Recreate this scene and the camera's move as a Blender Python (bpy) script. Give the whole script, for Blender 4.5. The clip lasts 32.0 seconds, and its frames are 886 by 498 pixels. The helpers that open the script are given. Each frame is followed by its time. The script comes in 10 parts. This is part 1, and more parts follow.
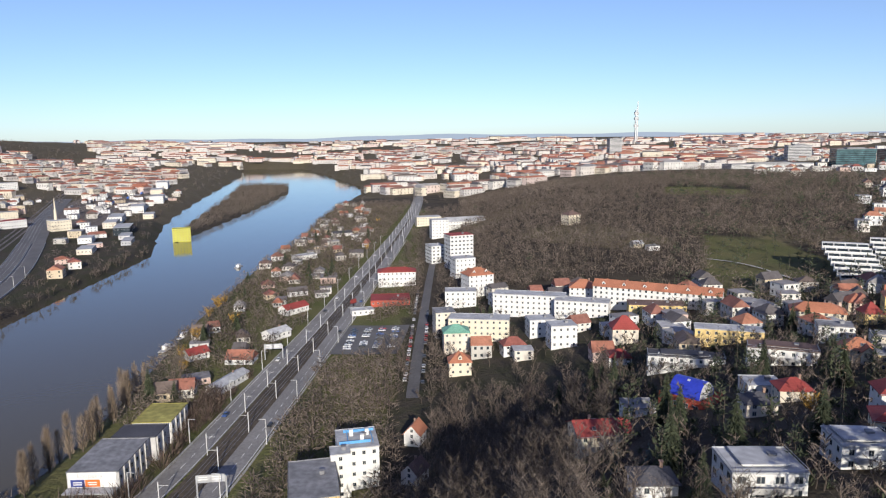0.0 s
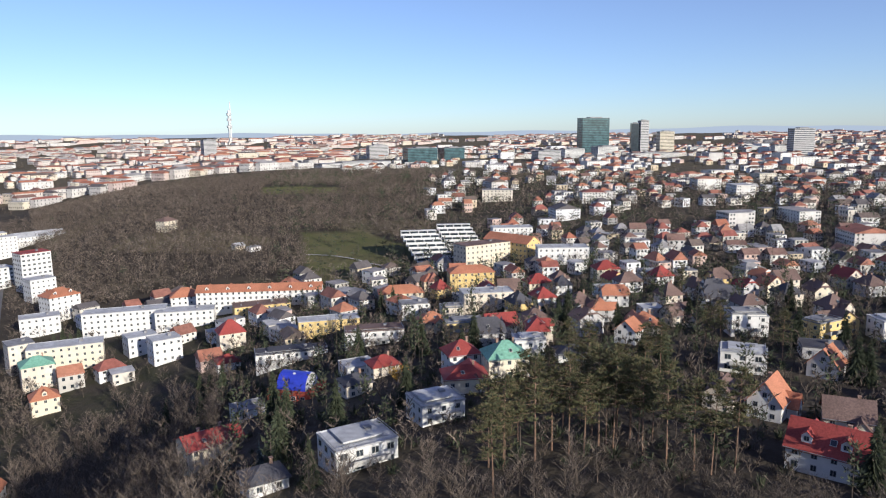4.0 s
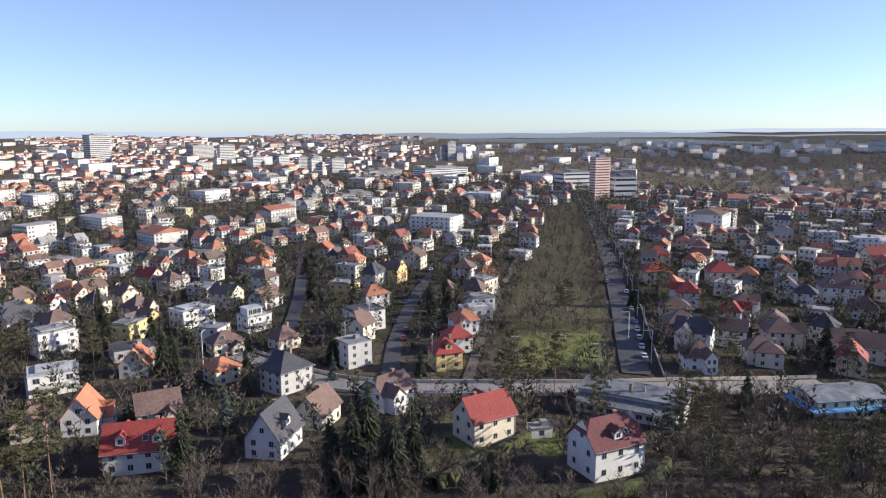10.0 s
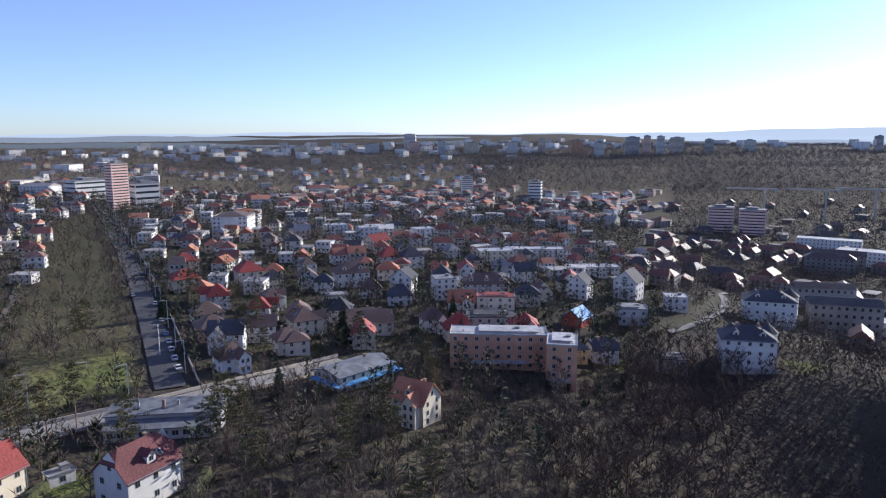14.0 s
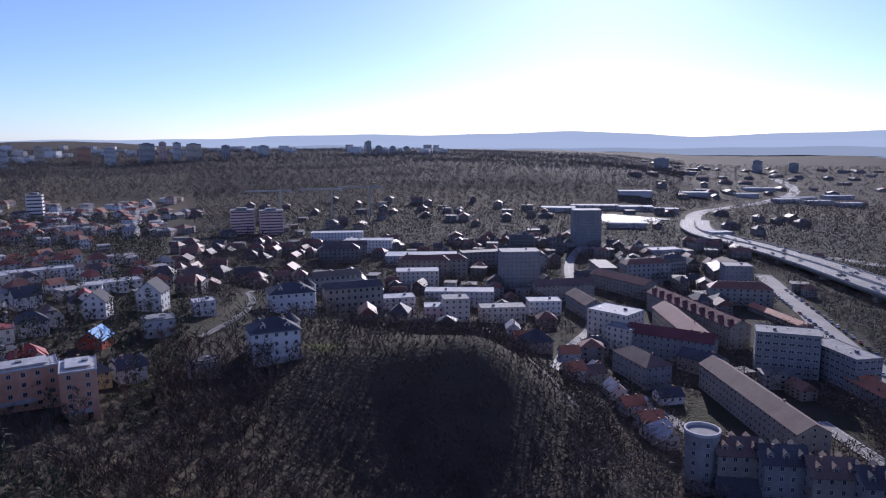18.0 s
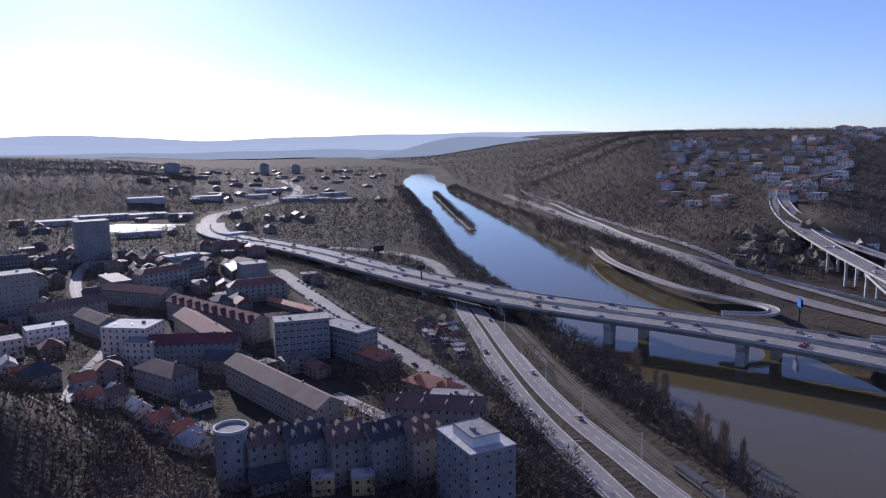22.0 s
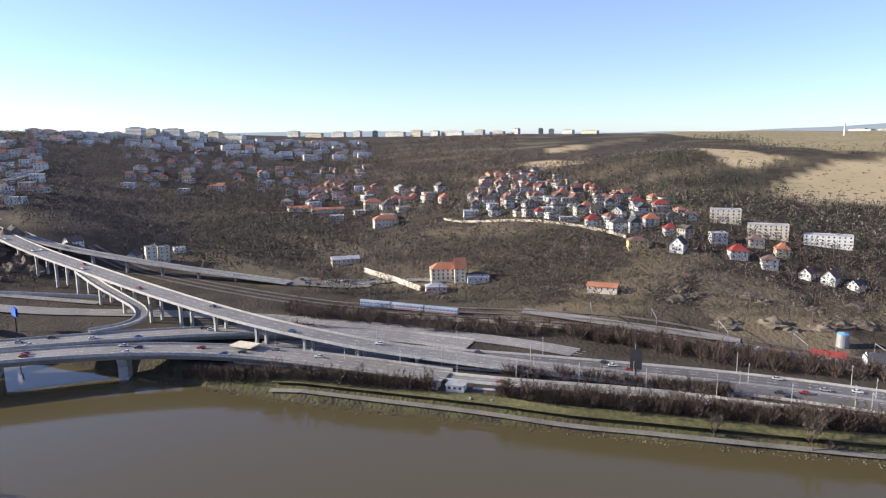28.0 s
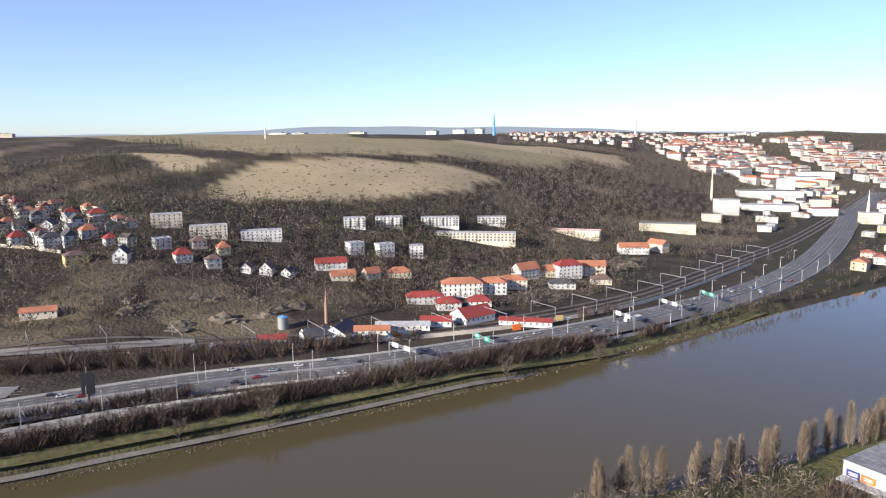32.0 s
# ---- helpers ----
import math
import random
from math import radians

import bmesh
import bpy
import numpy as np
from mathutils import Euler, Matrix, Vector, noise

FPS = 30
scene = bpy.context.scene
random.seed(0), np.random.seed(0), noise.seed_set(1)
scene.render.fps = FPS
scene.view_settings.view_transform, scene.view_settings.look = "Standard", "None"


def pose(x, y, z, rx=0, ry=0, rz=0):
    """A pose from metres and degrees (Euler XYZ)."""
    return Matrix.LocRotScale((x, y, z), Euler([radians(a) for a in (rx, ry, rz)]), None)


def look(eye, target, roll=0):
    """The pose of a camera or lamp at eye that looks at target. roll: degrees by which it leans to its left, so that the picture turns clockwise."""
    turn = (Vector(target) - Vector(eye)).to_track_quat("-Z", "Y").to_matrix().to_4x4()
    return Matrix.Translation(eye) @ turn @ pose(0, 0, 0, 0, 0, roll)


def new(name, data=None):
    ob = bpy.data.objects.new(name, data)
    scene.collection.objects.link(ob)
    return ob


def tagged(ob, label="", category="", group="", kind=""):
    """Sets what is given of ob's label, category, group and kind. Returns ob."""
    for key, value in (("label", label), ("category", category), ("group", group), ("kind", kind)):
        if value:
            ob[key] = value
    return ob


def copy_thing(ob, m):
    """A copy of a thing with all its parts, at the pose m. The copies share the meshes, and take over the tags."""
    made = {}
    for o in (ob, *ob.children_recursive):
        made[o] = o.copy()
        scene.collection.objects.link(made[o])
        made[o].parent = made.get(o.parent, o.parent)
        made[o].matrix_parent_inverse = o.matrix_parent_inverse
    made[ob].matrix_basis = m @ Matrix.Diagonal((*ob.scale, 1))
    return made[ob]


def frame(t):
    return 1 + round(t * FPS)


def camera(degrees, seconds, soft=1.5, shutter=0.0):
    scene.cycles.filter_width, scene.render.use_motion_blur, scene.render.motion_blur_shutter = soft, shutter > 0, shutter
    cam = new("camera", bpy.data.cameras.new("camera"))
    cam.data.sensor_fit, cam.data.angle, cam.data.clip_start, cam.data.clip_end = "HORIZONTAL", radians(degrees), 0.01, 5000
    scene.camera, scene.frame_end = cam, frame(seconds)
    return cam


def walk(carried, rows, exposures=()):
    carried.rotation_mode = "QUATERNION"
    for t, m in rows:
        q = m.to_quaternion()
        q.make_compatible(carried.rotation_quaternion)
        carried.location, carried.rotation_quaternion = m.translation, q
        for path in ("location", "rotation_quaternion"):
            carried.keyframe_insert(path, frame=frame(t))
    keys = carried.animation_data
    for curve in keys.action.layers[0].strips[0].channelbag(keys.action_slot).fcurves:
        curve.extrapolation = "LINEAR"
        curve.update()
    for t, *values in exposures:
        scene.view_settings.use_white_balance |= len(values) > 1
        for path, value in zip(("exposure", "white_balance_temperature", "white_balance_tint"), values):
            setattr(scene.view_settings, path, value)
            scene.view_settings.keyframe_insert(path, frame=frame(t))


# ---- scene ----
cam = camera(64.56, 32.0, soft=1.2)


def hover(t, x, y, z, yaw, down, roll):
    """A pose of the flying camera: yaw clockwise from +y, down below the horizon, roll to the left."""
    return t, pose(x, y, z, 90 - down, 0, -yaw) @ pose(0, 0, 0, 0, 0, roll)


PATH = (
    (0, 0.00, -0.00, 118.00, -0.000, 9.172, -0.732),
    (0.5, 0.28, -0.09, 118.10, 3.801, 9.211, -0.765),
    (1, 0.60, -0.21, 118.21, 7.619, 9.236, -0.747),
    (1.5, 0.94, -0.37, 118.32, 11.464, 9.286, -0.700),
    (2, 1.27, -0.59, 118.43, 15.398, 9.344, -0.707),
    (2.5, 1.54, -0.86, 118.53, 19.384, 9.380, -0.706),
    (3, 1.82, -1.22, 118.63, 23.397, 9.418, -0.722),
    (3.5, 2.09, -1.63, 118.71, 27.559, 9.471, -0.758),
    (5.5, 2.91, -3.42, 119.22, 44.778, 9.507, -0.506),
    (6, 3.09, -3.75, 119.37, 49.104, 9.507, -0.494),
    (6.5, 3.27, -4.12, 119.50, 53.488, 9.525, -0.433),
    (7, 3.44, -4.53, 119.62, 57.879, 9.552, -0.419),
    (7.5, 3.60, -4.98, 119.72, 62.300, 9.565, -0.396),
    (8, 3.74, -5.41, 119.82, 66.671, 9.540, -0.382),
    (8.5, 3.87, -5.84, 119.88, 71.091, 9.536, -0.324),
    (9, 3.98, -6.23, 119.93, 75.404, 9.541, -0.291),
    (9.5, 4.10, -6.60, 119.98, 79.938, 9.518, -0.289),
    (10, 4.23, -7.00, 120.03, 84.526, 9.536, -0.268),
    (10.5, 4.38, -7.42, 120.07, 89.137, 9.529, -0.285),
    (11, 4.57, -7.84, 120.08, 93.747, 9.490, -0.300),
    (11.5, 4.72, -8.23, 120.08, 98.388, 9.468, -0.351),
    (12, 4.82, -8.63, 120.06, 103.081, 9.473, -0.345),
    (12.5, 4.90, -9.09, 120.04, 107.749, 9.449, -0.332),
    (13, 4.93, -9.62, 120.01, 112.404, 9.432, -0.359),
    (13.5, 4.90, -10.17, 119.99, 117.044, 9.416, -0.282),
    (14, 4.82, -10.73, 119.96, 121.698, 9.393, -0.268),
    (14.5, 4.70, -11.23, 119.86, 126.331, 9.361, -0.261),
    (16.5, 4.01, -12.82, 118.75, 145.044, 9.193, -0.395),
    (17, 3.85, -13.17, 118.52, 149.763, 9.130, -0.372),
    (17.5, 3.66, -13.49, 118.34, 154.534, 9.072, -0.418),
    (18, 3.42, -13.81, 118.20, 159.240, 9.044, -0.378),
    (18.5, 3.09, -14.07, 118.08, 164.041, 9.020, -0.451),
    (19, 2.69, -14.32, 117.95, 168.772, 9.006, -0.512),
    (19.5, 2.29, -14.56, 117.83, 173.547, 8.988, -0.518),
    (20, 1.86, -14.77, 117.74, 178.286, 9.010, -0.497),
    (20.5, 1.38, -14.92, 117.63, 183.066, 8.983, -0.476),
    (21, 0.88, -15.03, 117.51, 187.850, 8.958, -0.489),
    (21.5, 0.32, -15.09, 117.39, 192.598, 8.966, -0.500),
    (22, -0.26, -15.12, 117.30, 197.348, 8.974, -0.520),
    (22.5, -0.81, -15.12, 117.25, 202.157, 8.965, -0.545),
    (23, -1.29, -15.05, 117.24, 206.989, 8.966, -0.553),
    (23.5, -1.68, -14.96, 117.29, 211.864, 8.991, -0.572),
    (24, -1.96, -14.79, 117.34, 216.725, 9.015, -0.684),
    (24.5, -2.15, -14.51, 117.31, 221.635, 9.057, -0.772),
    (26.5, -2.53, -12.92, 116.78, 241.180, 9.233, -0.339),
    (27, -2.50, -12.48, 116.72, 246.151, 9.214, -0.355),
    (27.5, -2.34, -11.98, 116.73, 251.254, 9.227, -0.345),
    (28, -2.13, -11.46, 116.78, 256.557, 9.205, -0.341),
    (28.5, -1.91, -10.93, 116.88, 261.890, 9.208, -0.355),
    (29, -1.73, -10.45, 117.01, 267.204, 9.211, -0.374),
    (29.5, -1.56, -10.02, 117.14, 272.537, 9.213, -0.394),
    (30, -1.44, -9.65, 117.31, 277.953, 9.204, -0.427),
    (30.5, -1.32, -9.35, 117.51, 283.452, 9.221, -0.416),
    (31, -1.20, -9.11, 117.71, 288.925, 9.252, -0.424),
    (31.5, -1.06, -8.89, 117.91, 294.408, 9.251, -0.480),
    (32, -0.93, -8.66, 118.14, 299.926, 9.252, -0.412),
)
walk(cam, [hover(*row) for row in PATH], exposures=((0, 0.25, 6400, 10), (5, 0.37, 6300, 10), (7, 0.50, 6550, 10), (11, 0.74, 6450, 10), (14.5, 0.55, 5900, 14), (17, 0.22, 5650, 22), (20, -0.06, 5600, 24), (22.5, 0.2, 5850, 22), (24.5, 0.44, 6250, 14), (28, 0.97, 6700, 10), (32, 0.84, 6600, 10)))

# ---- sky and sun ----
SUN_AZ, SUN_EL = 172.0, 19.5
world = bpy.data.worlds.new("winter_sky")
scene.world = world
world.use_nodes = True
wn = world.node_tree
sky = wn.nodes.new("ShaderNodeTexSky")
sky.sky_type, sky.sun_disc = "NISHITA", False
sky.sun_elevation, sky.sun_rotation = radians(SUN_EL), radians(SUN_AZ)
sky.altitude, sky.air_density, sky.dust_density, sky.ozone_density = 1500, 0.95, 0.8, 2.3
wn.nodes["Background"].inputs[1].default_value = 0.100
haze = wn.nodes.new("ShaderNodeVectorMath")
haze.operation = "ADD"
haze.inputs[1].default_value = (0.72, 0.52, 0.95)
cast = wn.nodes.new("ShaderNodeVectorMath")
cast.operation = "MULTIPLY"
cast.inputs[1].default_value = (0.74, 0.88, 1.03)
wn.links.new(sky.outputs[0], cast.inputs[0])
wn.links.new(cast.outputs[0], haze.inputs[0])
wn.links.new(haze.outputs[0], wn.nodes["Background"].inputs[0])
sun = new("sun", bpy.data.lights.new("sun", "SUN"))
sun.data.energy, sun.data.angle, sun.data.color = 5.0, radians(0.6), (1.0, 0.92, 0.80)
sun.matrix_world = look((0, 0, 600), (-math.sin(radians(SUN_AZ)) * 600, -math.cos(radians(SUN_AZ)) * 600,
                                     600 - 600 * math.tan(radians(SUN_EL))))

# ---- materials ----
def material(name, colours, rough=0.8, metal=0.0, pick="", grain=3.0, amount=0.25, bump=0.0, coarse=0.12, spec=0.3):
    """Paint with two scales of variation; several colours are picked by object or by island."""
    m = bpy.data.materials.new(name)
    m.use_nodes = True
    t = m.node_tree
    n, link = t.nodes, t.links.new
    b = n["Principled BSDF"]
    b.inputs["Roughness"].default_value, b.inputs["Metallic"].default_value = rough, metal
    b.inputs["Specular IOR Level"].default_value = spec
    place = n.new("ShaderNodeNewGeometry")
    if len(colours) > 1:
        ramp = n.new("ShaderNodeValToRGB")
        ramp.color_ramp.interpolation = "CONSTANT"
        while len(ramp.color_ramp.elements) < len(colours):
            ramp.color_ramp.elements.new(1.0)
        for i, c in enumerate(colours):
            ramp.color_ramp.elements[i].position = i / len(colours)
            ramp.color_ramp.elements[i].color = (*c, 1)
        if pick == "island":
            link(place.outputs["Random Per Island"], ramp.inputs[0])
        else:
            link(n.new("ShaderNodeObjectInfo").outputs["Random"], ramp.inputs[0])
        base = ramp.outputs[0]
    else:
        rgb = n.new("ShaderNodeRGB")
        rgb.outputs[0].default_value = (*colours[0], 1)
        base = rgb.outputs[0]
    for scale, share in ((grain, amount), (coarse, amount * 0.8)):
        noise_node = n.new("ShaderNodeTexNoise")
        noise_node.inputs["Scale"].default_value, noise_node.inputs["Detail"].default_value = scale, 4
        link(place.outputs["Position"], noise_node.inputs["Vector"])
        span = n.new("ShaderNodeMapRange")
        span.inputs["From Min"].default_value, span.inputs["From Max"].default_value = 0.3, 0.7
        span.inputs["To Min"].default_value, span.inputs["To Max"].default_value = 1 - share, 1 + share
        link(noise_node.outputs[0], span.inputs[0])
        mix = n.new("ShaderNodeVectorMath")
        mix.operation = "MULTIPLY"
        link(base, mix.inputs[0])
        link(span.outputs[0], mix.inputs[1])
        base = mix.outputs[0]
        if bump and scale == grain:
            bp = n.new("ShaderNodeBump")
            bp.inputs["Strength"].default_value, bp.inputs["Distance"].default_value = bump, 0.2
            link(noise_node.outputs[0], bp.inputs["Height"])
            link(bp.outputs[0], b.inputs["Normal"])
    link(base, b.inputs["Base Color"])
    return m


WALLS = ((0.65, 0.64, 0.61), (0.57, 0.53, 0.46), (0.66, 0.66, 0.66), (0.45, 0.43, 0.39), (0.61, 0.58, 0.52), (0.54, 0.45, 0.32), (0.66, 0.66, 0.64), (0.50, 0.49, 0.47), (0.63, 0.60, 0.55), (0.55, 0.41, 0.35))
ROOFS = ((0.33, 0.13, 0.08), (0.28, 0.12, 0.085), (0.13, 0.10, 0.085), (0.36, 0.16, 0.10), (0.22, 0.10, 0.075), (0.10, 0.09, 0.09),
         (0.31, 0.13, 0.085), (0.18, 0.11, 0.09), (0.26, 0.25, 0.245), (0.25, 0.09, 0.07))
FLATS = ((0.33, 0.32, 0.31), (0.22, 0.21, 0.21), (0.42, 0.41, 0.40), (0.28, 0.26, 0.25))
# Valley palette, darkened to put backlit shade into walls, tiles and felt.
SHADE_WALLS = ((0.25, 0.235, 0.21), (0.21, 0.195, 0.18), (0.30, 0.275, 0.24), (0.20, 0.19, 0.18), (0.27, 0.22, 0.18), (0.33, 0.315, 0.29))
DARK_ROOFS = ((0.17, 0.085, 0.065), (0.10, 0.08, 0.07), (0.20, 0.10, 0.07), (0.08, 0.075, 0.075))
DARK_FLATS = ((0.12, 0.115, 0.11), (0.18, 0.175, 0.17), (0.09, 0.088, 0.085), (0.14, 0.13, 0.12))
m_shadewall_i = material("shaded_plaster", SHADE_WALLS, 0.9, pick="island", grain=0.3, amount=0.12)
m_darkflat_i = material("dark_felt", DARK_FLATS, 0.75, spec=0.2, pick="island", grain=0.4, amount=0.2)
m_darkroof_i = material("dark_tiles", DARK_ROOFS, 0.62, pick="island", grain=0.6, amount=0.2)
m_wall = material("render_wall", WALLS, 0.85, pick="object", grain=0.8, amount=0.08)
m_roof = material("roof_tiles", ROOFS, 0.75, pick="object", grain=2.5, amount=0.25, bump=0.4)
m_flat = material("flat_roof_felt", FLATS, 0.45, pick="object", grain=0.7, amount=0.25)
m_wall_i = material("far_wall", WALLS, 0.85, pick="island", grain=0.3, amount=0.08)
m_roof_i = material("far_roof", ROOFS, 0.75, pick="island", grain=0.6, amount=0.2)
m_flat_i = material("far_flat_roof", FLATS, 0.75, spec=0.2, pick="island", grain=0.4, amount=0.2)
# Far city walls, toned down and pinkish: haze mixed into the plaster colour.
m_city_i = material("hazed_city_plaster", ((0.52, 0.48, 0.44), (0.55, 0.53, 0.50), (0.50, 0.41, 0.37), (0.45, 0.43, 0.41), (0.56, 0.50, 0.40)), 0.9, pick="island", grain=0.3, amount=0.1)
m_block_i = material("block_wall", ((0.66, 0.65, 0.63), (0.63, 0.61, 0.57), (0.60, 0.55, 0.46), (0.67, 0.67, 0.67), (0.52, 0.50, 0.47)), 0.8, pick="island", grain=0.3, amount=0.08)
m_white = material("white_render", [(0.65, 0.64, 0.61)], 0.8, grain=0.6, amount=0.07)
m_cream = material("cream_render", [(0.64, 0.57, 0.44)], 0.85, grain=0.6, amount=0.08)
m_yellow = material("yellow_render", [(0.62, 0.46, 0.20)], 0.85, grain=0.6, amount=0.08)
m_beige = material("beige_render", [(0.62, 0.55, 0.45)], 0.85, grain=0.6, amount=0.1)
m_grey = material("grey_render", [(0.45, 0.44, 0.43)], 0.85, grain=0.6, amount=0.1)
# Darker copies of beige and grey render; backlit shade in the colour.
m_dim = material("shaded_render", [(0.27, 0.245, 0.21)], 0.85, grain=0.6, amount=0.15)
m_dimgrey = material("shaded_grey_render", [(0.235, 0.235, 0.235)], 0.85, grain=0.6, amount=0.15)
m_terra = material("terracotta_render", [(0.58, 0.32, 0.21)], 0.85, grain=0.6, amount=0.1)
m_pink = material("pink_render", [(0.76, 0.52, 0.46)], 0.85, grain=0.6, amount=0.08)
m_redbrick = material("red_wall", [(0.38, 0.08, 0.05)], 0.8, grain=2, amount=0.15)
m_orange_tile = material("orange_tiles", [(0.40, 0.165, 0.095)], 0.75, grain=2.5, amount=0.22, bump=0.4)
m_red_tile = material("red_tiles", [(0.27, 0.052, 0.044)], 0.7, grain=2.5, amount=0.2, bump=0.4)
m_brown_tile = material("brown_tiles", [(0.15, 0.10, 0.085)], 0.8, grain=2.5, amount=0.25, bump=0.4)
m_maroon = material("maroon_tiles", [(0.145, 0.05, 0.05)], 0.75, grain=2.5, amount=0.22, bump=0.4)
m_slate = material("dark_slate", [(0.075, 0.075, 0.085)], 0.8, spec=0.15, grain=2.5, amount=0.25, bump=0.3)
m_felt = material("roof_felt", [(0.22, 0.22, 0.225)], 0.8, spec=0.2, grain=0.5, amount=0.25)
m_palefelt = material("pale_roof_felt", [(0.39, 0.395, 0.40)], 0.8, spec=0.2, grain=0.5, amount=0.2)
m_green = material("green_copper", [(0.16, 0.34, 0.25)], 0.6, grain=1.5, amount=0.2)
m_blue = material("blue_sheet", [(0.03, 0.05, 0.42)], 0.35, grain=1.5, amount=0.15, spec=0.5)
m_bluepale = material("pale_blue_sheet", [(0.12, 0.34, 0.62)], 0.65, grain=1.0, amount=0.15)
m_glass = material("window_glass", [(0.035, 0.045, 0.055)], 0.12, grain=0.4, amount=0.3, spec=0.6)
m_tower_glass = material("green_tower_glass", [(0.06, 0.12, 0.13)], 0.15, grain=0.1, amount=0.3, spec=0.7)
m_frame = material("window_frame_paint", [(0.46, 0.45, 0.42)], 0.6, grain=2, amount=0.1)
m_concrete = material("concrete", [(0.40, 0.39, 0.37)], 0.85, grain=0.8, amount=0.2, bump=0.2)
m_asphalt = material("asphalt", [(0.125, 0.12, 0.115)], 0.75, grain=1.2, amount=0.2, coarse=0.05, spec=0.25)
m_street = material("dark_street_asphalt", [(0.065, 0.064, 0.065)], 0.75, grain=1.2, amount=0.25, coarse=0.05)
m_oldroad = material("worn_pale_asphalt", [(0.225, 0.215, 0.20)], 0.8, spec=0.2, grain=1.0, amount=0.2, coarse=0.05)
m_mark = material("road_paint", [(0.65, 0.65, 0.62)], 0.7, grain=2, amount=0.2)
m_trambed = material("tram_bed_soil", [(0.085, 0.068, 0.048)], 0.95, grain=0.8, amount=0.35, bump=0.4)
m_path = material("gravel_path", [(0.16, 0.148, 0.128)], 0.9, grain=1.5, amount=0.25)
m_pole = material("pale_pole_paint", [(0.50, 0.50, 0.48)], 0.6, grain=2, amount=0.15)
m_ballast = material("track_ballast", [(0.13, 0.11, 0.095)], 0.9, grain=2, amount=0.3, bump=0.5)
m_rail = material("steel_rail", [(0.30, 0.28, 0.26)], 0.35, 0.8, grain=2, amount=0.2)
m_metal = material("galvanised_steel", [(0.36, 0.37, 0.38)], 0.5, 0.5, grain=2, amount=0.15)
m_dark = material("dark_metal", [(0.03, 0.03, 0.035)], 0.5, grain=2, amount=0.2)
m_pinebark = material("pine_bark", [(0.20, 0.13, 0.09)], 0.9, grain=3, amount=0.3)
m_bark = material("bark", [(0.10, 0.08, 0.064)], 0.9, grain=3, amount=0.3)
m_twig = material("bare_twigs", ((0.132, 0.105, 0.084), (0.060, 0.049, 0.042), (0.178, 0.144, 0.115), (0.088, 0.069, 0.056)), 0.9,
                  pick="island", grain=0.05, amount=0.25, coarse=0.012)
# Distant woods only: haze is put into a greyer, paler twig colour.
m_hazewood = material("haze_grey_twigs", ((0.165, 0.150, 0.140), (0.125, 0.115, 0.108), (0.20, 0.182, 0.168), (0.145, 0.125, 0.11)), 0.9,
                      pick="island", grain=0.02, amount=0.3, coarse=0.006)
m_poplar = material("poplar_twigs", ((0.22, 0.165, 0.115), (0.17, 0.13, 0.095), (0.26, 0.20, 0.14)), 0.9, pick="island", grain=0.1, amount=0.2)
m_needle = material("spruce_needles", ((0.050, 0.062, 0.034), (0.038, 0.048, 0.027), (0.066, 0.076, 0.042)), 0.85, pick="island", grain=0.3, amount=0.25)
m_pine = material("pine_needles", ((0.088, 0.094, 0.044), (0.064, 0.072, 0.034), (0.125, 0.098, 0.052)), 0.85, pick="island", grain=0.3, amount=0.25)
m_bluespruce = material("blue_spruce_needles", ((0.10, 0.13, 0.12), (0.075, 0.10, 0.095)), 0.85, pick="island", grain=0.3, amount=0.2)
m_willow = material("willow_twigs", ((0.40, 0.24, 0.05), (0.30, 0.18, 0.04)), 0.85, pick="island", grain=0.3, amount=0.2)
m_wallteal = material("teal_wall_paint", [(0.10, 0.22, 0.24)], 0.8, grain=0.8, amount=0.35)
m_thicket = material("thicket_twigs", ((0.095, 0.066, 0.052), (0.055, 0.040, 0.034), (0.130, 0.096, 0.074)), 0.9, pick="island", grain=0.3, amount=0.25)
m_coach = material("coach_paint", [(0.26, 0.31, 0.40)], 0.5, grain=1.0, amount=0.2)
m_rock = material("rock", [(0.135, 0.112, 0.085)], 0.9, grain=0.25, amount=0.4, bump=0.8, coarse=0.05)


